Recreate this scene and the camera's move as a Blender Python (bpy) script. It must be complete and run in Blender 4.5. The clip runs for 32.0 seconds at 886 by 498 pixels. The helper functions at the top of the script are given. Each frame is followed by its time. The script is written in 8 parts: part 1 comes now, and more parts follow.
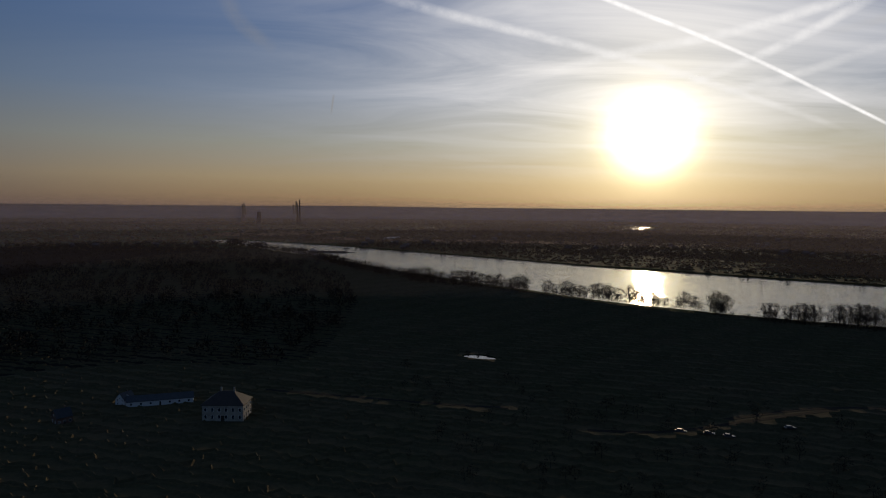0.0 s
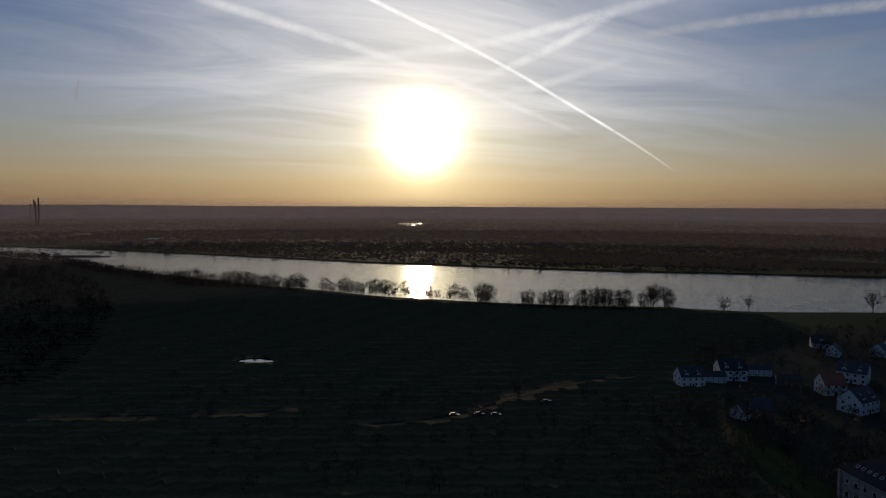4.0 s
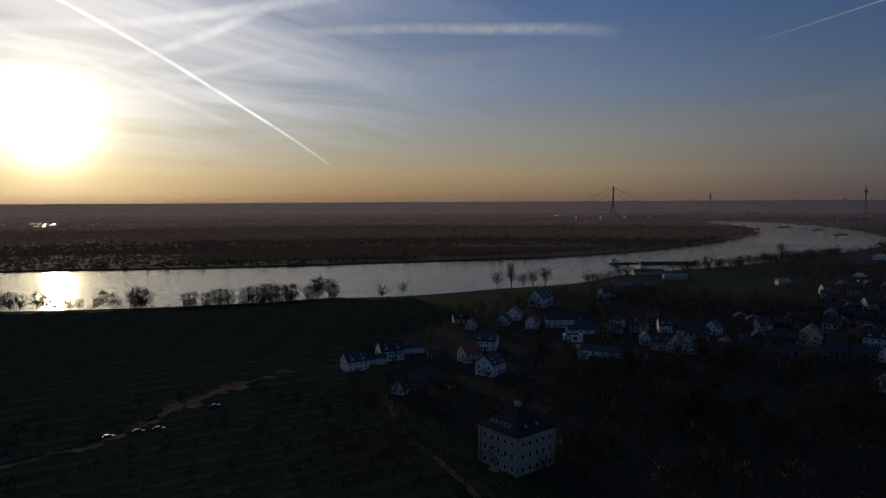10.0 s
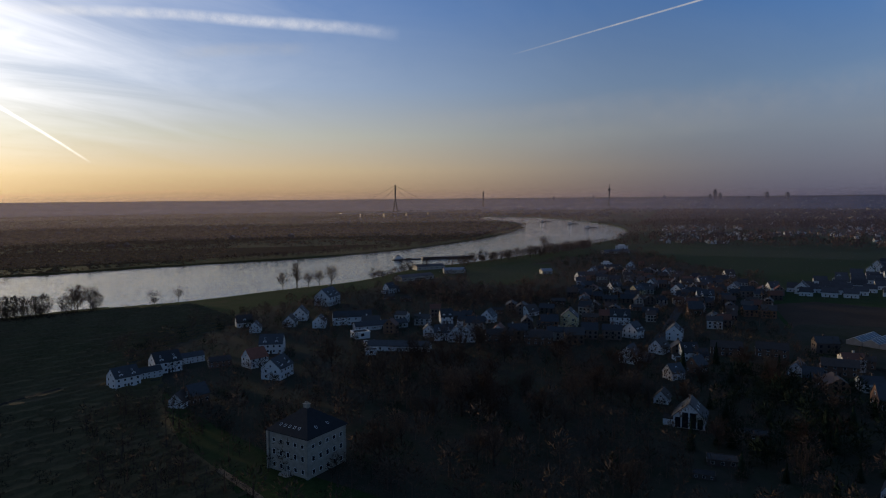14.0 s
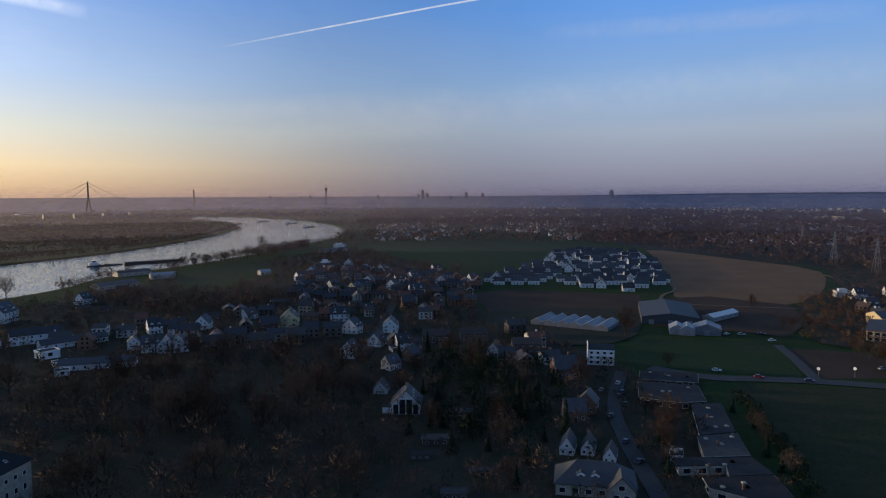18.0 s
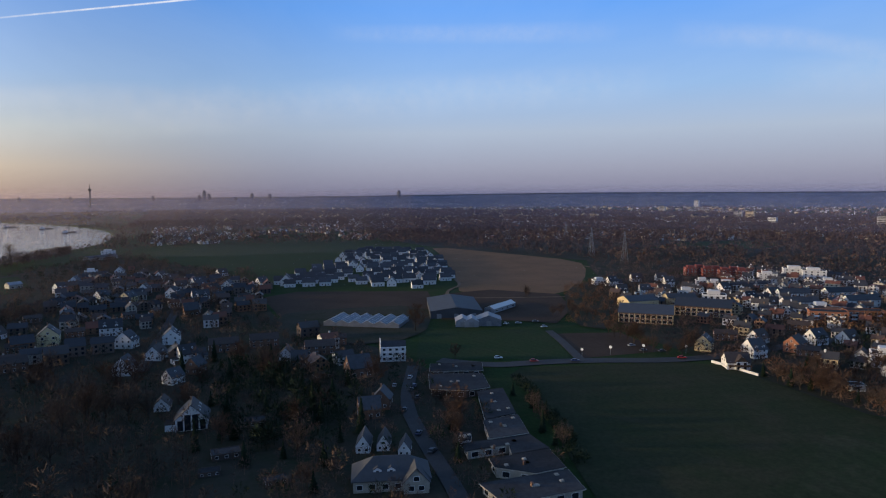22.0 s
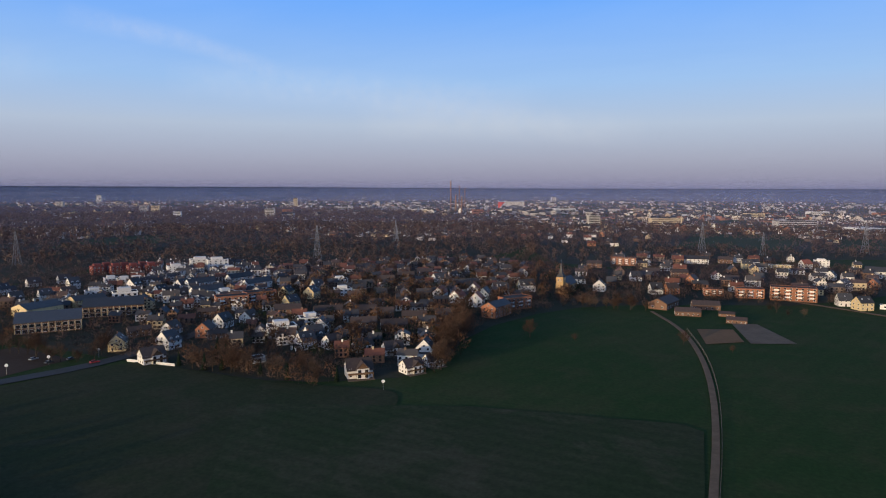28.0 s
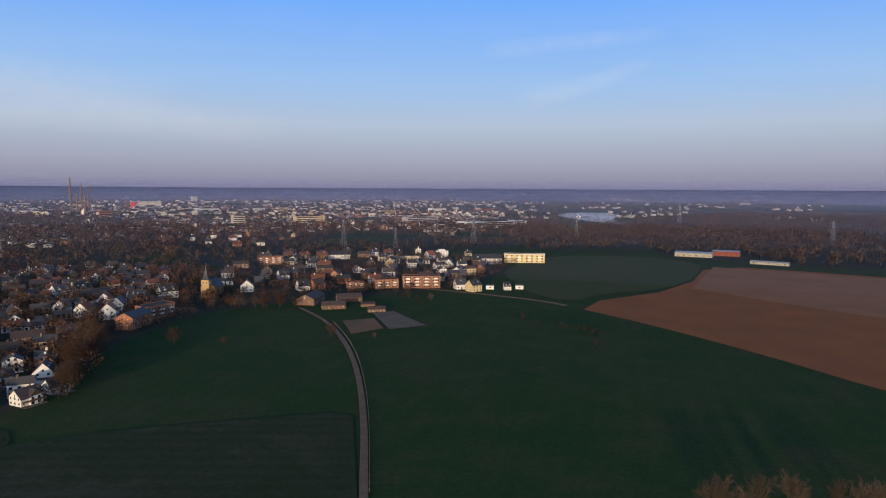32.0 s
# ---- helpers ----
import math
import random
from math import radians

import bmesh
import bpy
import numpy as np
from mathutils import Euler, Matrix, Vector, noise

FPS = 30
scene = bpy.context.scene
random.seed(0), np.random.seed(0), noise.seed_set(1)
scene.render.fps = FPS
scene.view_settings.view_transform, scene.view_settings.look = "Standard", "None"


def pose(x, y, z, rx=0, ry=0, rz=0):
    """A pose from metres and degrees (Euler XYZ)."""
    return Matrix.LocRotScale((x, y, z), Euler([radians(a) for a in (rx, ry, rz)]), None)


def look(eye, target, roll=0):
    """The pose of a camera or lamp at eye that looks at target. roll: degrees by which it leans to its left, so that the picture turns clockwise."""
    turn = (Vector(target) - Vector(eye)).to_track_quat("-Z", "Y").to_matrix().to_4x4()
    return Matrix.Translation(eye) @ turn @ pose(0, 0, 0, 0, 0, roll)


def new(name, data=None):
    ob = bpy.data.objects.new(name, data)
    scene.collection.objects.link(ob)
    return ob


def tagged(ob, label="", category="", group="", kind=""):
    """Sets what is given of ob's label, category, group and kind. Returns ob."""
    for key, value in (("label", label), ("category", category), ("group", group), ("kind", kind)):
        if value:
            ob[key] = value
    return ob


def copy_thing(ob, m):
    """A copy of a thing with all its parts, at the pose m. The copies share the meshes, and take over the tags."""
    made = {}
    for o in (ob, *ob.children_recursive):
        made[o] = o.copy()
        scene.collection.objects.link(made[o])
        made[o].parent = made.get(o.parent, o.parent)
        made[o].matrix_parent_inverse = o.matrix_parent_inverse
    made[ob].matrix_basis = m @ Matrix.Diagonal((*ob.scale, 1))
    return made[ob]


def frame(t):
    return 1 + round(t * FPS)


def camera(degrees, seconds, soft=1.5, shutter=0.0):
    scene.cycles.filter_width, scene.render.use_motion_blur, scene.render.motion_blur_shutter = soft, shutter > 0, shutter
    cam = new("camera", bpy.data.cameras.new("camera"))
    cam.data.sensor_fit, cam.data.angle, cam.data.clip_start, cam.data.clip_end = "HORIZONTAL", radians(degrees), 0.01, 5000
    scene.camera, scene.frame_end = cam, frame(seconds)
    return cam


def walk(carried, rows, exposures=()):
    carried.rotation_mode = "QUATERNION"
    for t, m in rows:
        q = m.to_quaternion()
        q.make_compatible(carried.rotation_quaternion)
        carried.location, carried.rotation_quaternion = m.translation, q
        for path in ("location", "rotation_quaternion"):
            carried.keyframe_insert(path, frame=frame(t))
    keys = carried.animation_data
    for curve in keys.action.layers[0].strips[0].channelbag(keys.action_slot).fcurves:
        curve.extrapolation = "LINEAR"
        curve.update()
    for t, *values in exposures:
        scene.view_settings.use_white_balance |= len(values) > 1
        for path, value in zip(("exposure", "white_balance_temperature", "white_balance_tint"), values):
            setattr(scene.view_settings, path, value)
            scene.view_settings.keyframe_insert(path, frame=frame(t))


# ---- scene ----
cam = camera(67.20, 32.0, soft=1.1)
walk(cam, [
    (0, pose(0, 0, 85, 86.33, -0.55, -0.00)),
    (0.5, pose(0, 0, 85, 86.29, -0.65, -1.67)),
    (1, pose(0, 0, 85, 86.28, -0.66, -3.66)),
    (1.5, pose(0, 0, 85, 86.28, -0.63, -6.07)),
    (2, pose(0, 0, 85, 86.28, -0.56, -8.63)),
    (2.5, pose(0, 0, 85, 86.29, -0.47, -11.22)),
    (3, pose(0, 0, 85, 86.30, -0.38, -13.54)),
    (3.5, pose(0, 0, 85, 86.29, -0.30, -16.23)),
    (5.5, pose(0, 0, 85, 86.18, -0.10, -27.84)),
    (6, pose(0, 0, 85, 86.15, -0.01, -30.81)),
    (6.5, pose(0, 0, 85, 86.11, 0.07, -33.96)),
    (7, pose(0, 0, 85, 86.06, 0.15, -37.20)),
    (7.5, pose(0, 0, 85, 86.02, 0.20, -39.58)),
    (8, pose(0, 0, 85, 85.98, 0.24, -41.15)),
    (8.5, pose(0, 0, 85, 85.94, 0.27, -43.27)),
    (9, pose(0, 0, 85, 85.91, 0.29, -44.98)),
    (9.5, pose(0, 0, 85, 85.88, 0.31, -46.22)),
    (10, pose(0, 0, 85, 85.85, 0.31, -47.43)),
    (10.5, pose(0, 0, 85, 85.82, 0.32, -48.55)),
    (11, pose(0, 0, 85, 85.78, 0.34, -50.32)),
    (11.5, pose(0, 0, 85, 85.75, 0.36, -52.82)),
    (12, pose(0, 0, 85, 85.71, 0.38, -55.14)),
    (12.5, pose(0, 0, 85, 85.68, 0.40, -57.38)),
    (13, pose(0, 0, 85, 85.64, 0.43, -59.78)),
    (13.5, pose(0, 0, 85, 85.61, 0.47, -62.67)),
    (14, pose(0, 0, 85, 85.57, 0.52, -65.79)),
    (14.5, pose(0, 0, 85, 85.53, 0.57, -68.77)),
    (15, pose(0, 0, 85, 85.49, 0.61, -72.02)),
    (15.5, pose(0, 0, 85, 85.45, 0.60, -75.70)),
    (17.5, pose(0, 0, 85, 85.36, 0.23, -87.11)),
    (18, pose(0, 0, 85, 85.36, 0.22, -89.66)),
    (18.5, pose(0, 0, 85, 85.37, 0.23, -91.44)),
    (19, pose(0, 0, 85, 85.37, 0.24, -92.94)),
    (19.5, pose(0, 0, 85, 85.37, 0.26, -94.96)),
    (20, pose(0, 0, 85, 85.37, 0.27, -97.55)),
    (20.5, pose(0, 0, 85, 85.37, 0.29, -99.90)),
    (21, pose(0, 0, 85, 85.36, 0.32, -102.10)),
    (21.5, pose(0, 0, 85, 85.35, 0.35, -104.09)),
    (22, pose(0, 0, 85, 85.32, 0.38, -107.57)),
    (22.5, pose(0, 0, 85, 85.28, 0.40, -111.77)),
    (23, pose(0, 0, 85, 85.23, 0.43, -115.84)),
    (23.5, pose(0, 0, 85, 85.16, 0.46, -121.02)),
    (24, pose(0, 0, 85, 85.09, 0.47, -126.18)),
    (24.5, pose(0, 0, 85, 85.02, 0.47, -130.68)),
    (25, pose(0, 0, 85, 84.96, 0.47, -134.59)),
    (25.5, pose(0, 0, 85, 84.90, 0.49, -138.82)),
    (26, pose(0, 0, 85, 84.85, 0.52, -143.50)),
    (26.5, pose(0, 0, 85, 84.80, 0.50, -147.64)),
    (28.5, pose(0, 0, 85, 84.69, -0.20, -159.12)),
    (29, pose(0, 0, 85, 84.67, -0.28, -163.94)),
    (29.5, pose(0, 0, 85, 84.67, -0.29, -168.60)),
    (30, pose(0, 0, 85, 84.67, -0.29, -172.85)),
    (30.5, pose(0, 0, 85, 84.68, -0.28, -176.35)),
    (31, pose(0, 0, 85, 84.69, -0.28, -179.38)),
    (31.5, pose(0, 0, 85, 84.70, -0.28, -182.44)),
    (32, pose(0, 0, 85, 84.72, -0.29, -185.35)),
], [(0, -2.02), (6, -2.05), (8, -2.12), (9.5, -2.05), (11, -1.78), (13, -1.35), (15, -0.8), (18, -0.28), (20, -0.1), (23, -0.02), (26, 0.03), (29, 0.02), (32, 0.0)])

# ---- light: a low winter sun in a hazy evening sky ----
SUN_AZ, SUN_EL = 17.1, 5.9
az, el = radians(SUN_AZ), radians(SUN_EL)
SUN_DIR = Vector((math.sin(az) * math.cos(el), math.cos(az) * math.cos(el), math.sin(el)))
sun = new("sun", bpy.data.lights.new("sun", "SUN"))
sun.data.energy, sun.data.angle, sun.data.color = 4.1, radians(1.0), (1.0, 0.73, 0.42)
sun.matrix_world = look(SUN_DIR * 100, (0, 0, 0))

world = bpy.data.worlds.new("evening_sky")
scene.world = world
world.use_nodes = True


def node(tree, kind, *links, **values):
    """A node; links: (input, socket or value) pairs."""
    n = tree.nodes.new(kind)
    for key, value in values.items():
        setattr(n, key, value)
    for key, value in links:
        if isinstance(value, bpy.types.NodeSocket):
            tree.links.new(value, n.inputs[key])
        else:
            n.inputs[key].default_value = value
    return n


def calc(tree, op, a, b=0.0, clamp=False):
    return node(tree, "ShaderNodeMath", (0, a), (1, b), operation=op, use_clamp=clamp).outputs[0]


def blend(tree, mode, fac, a, b):
    return node(tree, "ShaderNodeMixRGB", (0, fac), (1, a), (2, b), blend_type=mode).outputs[0]


wt = world.node_tree
wt.nodes.clear()
sky = node(wt, "ShaderNodeTexSky", sky_type="NISHITA", sun_disc=False, sun_elevation=el, sun_rotation=az,
           altitude=100.0, air_density=1.0, dust_density=0.8, ozone_density=2.0)
way = node(wt, "ShaderNodeTexCoord").outputs["Generated"]
dot = calc(wt, "MAXIMUM", node(wt, "ShaderNodeVectorMath", (0, way), (1, SUN_DIR), operation="DOT_PRODUCT").outputs["Value"], 0.0)
axes = node(wt, "ShaderNodeSeparateXYZ", (0, way))
up = calc(wt, "MAXIMUM", axes.outputs[2], 0.0)


def ramp(tree, fac, stops):
    n = node(tree, "ShaderNodeValToRGB", (0, fac))
    e = n.color_ramp.elements
    e[0].position, e[0].color = stops[0][0], (*stops[0][1], 1)
    e[1].position, e[1].color = stops[-1][0], (*stops[-1][1], 1)
    for at, c in stops[1:-1]:
        e.new(at).color = (*c, 1)
    return n.outputs[0]


# hazy air: blue above, mauve at the horizon away from the sun, amber below the sun
away = ramp(wt, up, [(0.0, (0.25, 0.245, 0.37)), (0.04, (0.36, 0.38, 0.51)), (0.09, (0.45, 0.53, 0.68)), (0.15, (0.33, 0.53, 0.86)), (0.26, (0.14, 0.40, 1.0)),
                     (0.36, (0.13, 0.32, 0.74)), (1.0, (0.07, 0.15, 0.34))])
toward = ramp(wt, up, [(0.0, (0.98, 0.60, 0.31)), (0.04, (1.40, 1.05, 0.60)), (0.09, (1.12, 1.10, 0.92)), (0.16, (0.66, 0.86, 1.22)), (0.28, (0.25, 0.49, 1.08)),
                       (0.40, (0.15, 0.32, 0.70)), (1.0, (0.07, 0.15, 0.34))])
level = node(wt, "ShaderNodeVectorMath", (0, node(wt, "ShaderNodeCombineXYZ", (0, axes.outputs[0]), (1, axes.outputs[1])).outputs[0]), operation="NORMALIZE").outputs[0]
facing = node(wt, "ShaderNodeVectorMath", (0, level), (1, Vector((SUN_DIR.x, SUN_DIR.y, 0)).normalized()), operation="DOT_PRODUCT").outputs["Value"]
side = node(wt, "ShaderNodeMapRange", (0, facing), (1, 0.18), (2, 1.0), interpolation_type="SMOOTHSTEP").outputs[0]
air = blend(wt, "MIX", side, away, toward)
# the sky is deepest about sixty degrees from the sun
deep = ramp(wt, facing, [(0.0, (0.94,) * 3), (0.2, (0.85,) * 3), (0.45, (0.62,) * 3), (0.7, (0.88,) * 3), (0.9, (1.0,) * 3)])
deep.node.color_ramp.interpolation = "B_SPLINE"
air = blend(wt, "MULTIPLY", 1.0, air, deep)
air = blend(wt, "ADD", 0.012, air, sky.outputs[0])
# thin cirrus veil, streaked, brighter towards the sun
flat = calc(wt, "ADD", up, 0.10)
plane = node(wt, "ShaderNodeCombineXYZ", (0, calc(wt, "DIVIDE", axes.outputs[0], flat)), (1, calc(wt, "DIVIDE", axes.outputs[1], flat))).outputs[0]
plane = node(wt, "ShaderNodeMapping", (0, plane), ("Rotation", (0, 0, -0.75)), ("Scale", (0.42, 1.0, 1))).outputs[0]
veil = node(wt, "ShaderNodeTexNoise", ("Vector", plane), ("Scale", 1.5), ("Detail", 9.0), ("Roughness", 0.60), ("Distortion", 0.9)).outputs[0]
veil = node(wt, "ShaderNodeMapRange", (0, veil), (1, 0.30), (2, 0.70), (3, 0.22), (4, 1.05)).outputs[0]
veil = calc(wt, "MULTIPLY", veil, node(wt, "ShaderNodeMapRange", (0, up), (1, 0.03), (2, 0.16)).outputs[0])
near_sun = calc(wt, "POWER", dot, 7.0)
cirrus = calc(wt, "MULTIPLY", veil, calc(wt, "ADD", calc(wt, "MULTIPLY", near_sun, 0.80), 0.10))
air = blend(wt, "MIX", cirrus, air, blend(wt, "MIX", near_sun, (0.52, 0.70, 1.0, 1), (3.4, 3.35, 3.5, 1)))
aureole = calc(wt, "ADD", calc(wt, "MULTIPLY", calc(wt, "POWER", dot, 1150.0), 19.0),
               calc(wt, "ADD", calc(wt, "MULTIPLY", calc(wt, "POWER", dot, 160.0), 1.6), calc(wt, "MULTIPLY", calc(wt, "POWER", dot, 22.0), 1.0)))
glow = blend(wt, "MULTIPLY", 1.0, (1.0, 0.85, 0.50, 1), calc(wt, "MINIMUM", aureole, 16.0))
air = blend(wt, "ADD", 1.0, air, glow)
back = node(wt, "ShaderNodeBackground", (0, air), (1, 1.0))
node(wt, "ShaderNodeOutputWorld", (0, back.outputs[0]))


# ---- materials ----
def material(name, color, rough=0.8, vary=0.25, scale=0.5, bump=0.0, metal=0.0, tint=None, spread=0.0, grain=6.0, spec=0.3):
    """Two scales of colour noise between color and tint, with a change from object to object."""
    m = bpy.data.materials.new(name)
    m.use_nodes = True
    t = m.node_tree
    b = t.nodes["Principled BSDF"]
    where = node(t, "ShaderNodeTexCoord").outputs["Object"]
    n1 = node(t, "ShaderNodeTexNoise", ("Vector", where), ("Scale", scale), ("Detail", 5.0), ("Roughness", 0.6)).outputs[0]
    n2 = node(t, "ShaderNodeTexNoise", ("Vector", where), ("Scale", scale * grain), ("Detail", 4.0)).outputs[0]
    k = calc(t, "ADD", calc(t, "MULTIPLY", n1, 0.65), calc(t, "MULTIPLY", n2, 0.35))
    k = node(t, "ShaderNodeMapRange", (0, k), (1, 0.36), (2, 0.64)).outputs[0]
    other = tint or tuple(c * (1 - vary) for c in color)
    c = blend(t, "MIX", k, (*color, 1), (*other, 1))
    if spread:
        r = node(t, "ShaderNodeObjectInfo").outputs["Random"]
        v = node(t, "ShaderNodeMapRange", (0, r), (3, 1 - spread), (4, 1 + spread)).outputs[0]
        c = node(t, "ShaderNodeHueSaturation", ("Value", v), ("Color", c)).outputs[0]
    t.links.new(c, b.inputs["Base Color"])
    b.inputs["Roughness"].default_value = rough
    b.inputs["Metallic"].default_value = metal
    b.inputs["Specular IOR Level"].default_value = spec
    if bump:
        h = node(t, "ShaderNodeBump", ("Height", k), ("Strength", 0.6), ("Distance", bump)).outputs[0]
        t.links.new(h, b.inputs["Normal"])
    return m


def grassland(name, fresh, dry, bare, period, turn, lines=0.05, patches=0.5):
    """Grass or young corn: broad mottling, worn patches, faint drilling lines and fine tussocks."""
    m = material(name, fresh, 0.95, tint=dry, scale=0.010, grain=7, spec=0.04)
    t = m.node_tree
    base = t.nodes["Principled BSDF"].inputs["Base Color"]
    c = base.links[0].from_socket
    where = node(t, "ShaderNodeTexCoord").outputs["Object"]
    worn = node(t, "ShaderNodeTexNoise", ("Vector", where), ("Scale", 0.035), ("Detail", 7.0), ("Roughness", 0.68), ("Distortion", 0.5)).outputs[0]
    worn = node(t, "ShaderNodeMapRange", (0, worn), (1, 0.50), (2, 0.74), (3, 0.0), (4, patches)).outputs[0]
    c = blend(t, "MIX", worn, c, (*bare, 1))
    along_rows = node(t, "ShaderNodeMapping", (0, where), ("Rotation", (0, 0, turn))).outputs[0]
    rows_ = node(t, "ShaderNodeTexWave", ("Vector", along_rows), ("Scale", 0.314 / period), ("Distortion", 1.2), ("Detail", 3.0), ("Detail Scale", 0.4)).outputs[1]
    fine = node(t, "ShaderNodeTexNoise", ("Vector", where), ("Scale", 0.55), ("Detail", 6.0), ("Roughness", 0.75)).outputs[0]
    k = calc(t, "ADD", calc(t, "MULTIPLY", rows_, lines), calc(t, "MULTIPLY", fine, 1.3))
    k = calc(t, "ADD", k, 0.35 - lines / 2)
    t.links.new(node(t, "ShaderNodeHueSaturation", ("Value", k), ("Color", c)).outputs[0], base)
    return m


GRASS = grassland("meadow_grass", (0.0185, 0.042, 0.0120), (0.033, 0.045, 0.017), (0.058, 0.048, 0.026), 9.0, 0.35)
GRASS_BRIGHT = grassland("winter_wheat", (0.023, 0.043, 0.017), (0.030, 0.043, 0.020), (0.050, 0.045, 0.025), 6.0, 1.2, 0.06, 0.35)
SOIL = material("ploughed_soil", (0.250, 0.092, 0.036), 0.95, tint=(0.190, 0.072, 0.031), scale=0.03, grain=14, spec=0.05)
SOIL_TAN = material("tan_soil", (0.178, 0.104, 0.058), 0.95, tint=(0.128, 0.080, 0.046), scale=0.03, grain=14, spec=0.05)
SOIL_DARK = material("damp_soil", (0.065, 0.045, 0.033), 0.95, vary=0.3, scale=0.03, grain=12, spec=0.05)
SOIL_PALE = material("dry_soil", (0.27, 0.125, 0.066), 0.95, vary=0.2, scale=0.03, grain=12, spec=0.05)
GRASS_DULL = grassland("thin_winter_corn", (0.024, 0.034, 0.015), (0.034, 0.036, 0.020), (0.052, 0.044, 0.028), 8.0, 0.2, 0.06, 0.6)
GRASS_PALE = grassland("grazed_meadow", (0.046, 0.060, 0.022), (0.060, 0.060, 0.027), (0.066, 0.056, 0.034), 12.0, 0.9, 0.05, 0.4)
STUBBLE = grassland("stubble", (0.034, 0.038, 0.021), (0.022, 0.036, 0.014), (0.066, 0.056, 0.038), 7.0, 1.65, 0.14, 0.7)
RIVER_MEADOW = grassland("flood_meadow", (0.080, 0.066, 0.032), (0.098, 0.074, 0.040), (0.125, 0.082, 0.048), 30.0, 0.8, 0.10, 0.5)
LITTER = material("garden_ground", (0.050, 0.043, 0.034), 0.95, tint=(0.024, 0.031, 0.018), scale=0.05, grain=9, spec=0.05)
SAND = material("riding_sand", (0.145, 0.108, 0.078), 0.9, vary=0.3, scale=0.1, spec=0.1)
GRAVEL = material("path_gravel", (0.16, 0.110, 0.070), 0.9, vary=0.3, scale=0.2, spec=0.1)
ASPHALT = material("asphalt", (0.048, 0.047, 0.047), 0.8, vary=0.3, scale=0.15, spec=0.2)
WHITE = material("white_render", (0.62, 0.61, 0.59), 0.75, vary=0.10, scale=0.4, spread=0.08, spec=0.2)
CREAM = material("cream_render", (0.56, 0.45, 0.26), 0.75, vary=0.12, scale=0.4, spread=0.1, spec=0.2)
STONE = material("pale_stone_render", (0.38, 0.35, 0.29), 0.85, tint=(0.22, 0.205, 0.175), scale=0.5, grain=7, bump=0.02)
BRICK = material("red_brick", (0.30, 0.13, 0.075), 0.8, vary=0.3, scale=1.5, spread=0.12, spec=0.2)
BROWN = material("brown_brick", (0.17, 0.10, 0.07), 0.8, vary=0.3, scale=1.5, spread=0.15, spec=0.2)
SLATE = material("dark_roof_tile", (0.050, 0.051, 0.056), 0.60, vary=0.35, scale=0.6, spread=0.35, bump=0.03, spec=0.3)
OLD_SLATE = material("old_blue_slate", (0.022, 0.023, 0.027), 0.7, vary=0.35, scale=0.8, bump=0.03, spec=0.15)
TILE_RED = material("red_roof_tile", (0.22, 0.075, 0.045), 0.65, vary=0.3, scale=0.6, spread=0.2, bump=0.03)
TILE_BROWN = material("brown_roof_tile", (0.062, 0.045, 0.038), 0.65, vary=0.3, scale=0.6, spread=0.2, bump=0.03)
FELT = material("roof_felt", (0.050, 0.051, 0.054), 0.9, vary=0.45, scale=0.15, spread=0.3, spec=0.1)
GLASS = material("window_glass", (0.016, 0.02, 0.026), 0.12, vary=0.2, scale=0.3, spec=0.3)
FRAME = material("white_frame", (0.72, 0.72, 0.70), 0.5, vary=0.08, scale=1.0)
STEEL = material("galvanised_steel", (0.24, 0.25, 0.26), 0.5, metal=0.6, vary=0.2, scale=1.0)
BARK = material("bark", (0.058, 0.046, 0.037), 0.95, vary=0.4, scale=1.5, spec=0.1)
TWIG = material("bare_twigs", (0.088, 0.062, 0.047), 0.95, vary=0.3, scale=0.3, spread=0.3, spec=0.05)
TWIG_RED = material("russet_twigs", (0.074, 0.046, 0.033), 0.95, vary=0.3, scale=0.3, spread=0.25, spec=0.05)
WOOD = material("winter_wood", (0.116, 0.076, 0.060), 0.98, tint=(0.070, 0.052, 0.045), scale=0.03, grain=9, spec=0.02)
# darker copy of the wood: backlit darkness is put into the base colour
SHADE_DARK = material("shade_dark_brown", (0.032, 0.026, 0.021), 0.98, tint=(0.020, 0.018, 0.016), scale=0.02, grain=9, spec=0.0)
# land across the river, darkened in its colour for the view against the sun
SHADE_LAND = material("shade_dark_land", (0.022, 0.024, 0.014), 0.98, tint=(0.034, 0.030, 0.019), scale=0.006, grain=9, spec=0.0)
NEEDLE = material("conifer_green", (0.018, 0.030, 0.016), 0.9, vary=0.4, scale=0.4, spread=0.2, spec=0.1)
MUD = material("track_mud", (0.030, 0.026, 0.021), 0.95, vary=0.3, scale=0.2, spec=0.05)
HULL = material("dark_hull", (0.03, 0.032, 0.036), 0.5, vary=0.3, scale=0.2)



def mixed(name, colours, rough):
    """Joined houses: each takes one of a few colours."""
    m = material(name, (0.5, 0.5, 0.5), rough, vary=0.2, scale=0.15, spec=0.15)
    t = m.node_tree
    base = t.nodes["Principled BSDF"].inputs["Base Color"]
    n = node(t, "ShaderNodeValToRGB", (0, node(t, "ShaderNodeNewGeometry").outputs["Random Per Island"]))
    n.color_ramp.interpolation = "CONSTANT"
    e = n.color_ramp.elements
    e[0].color = (*colours[0], 1)
    e[1].position, e[1].color = 1 / len(colours), (*colours[1], 1)
    for k, c in enumerate(colours[2:], 2):
        e.new(k / len(colours)).color = (*c, 1)
    c = blend(t, "MULTIPLY", 1.0, n.outputs[0], blend(t, "ADD", 1.0, base.links[0].from_socket, (0.5, 0.5, 0.5, 1)))
    t.links.new(c, base)
    return m


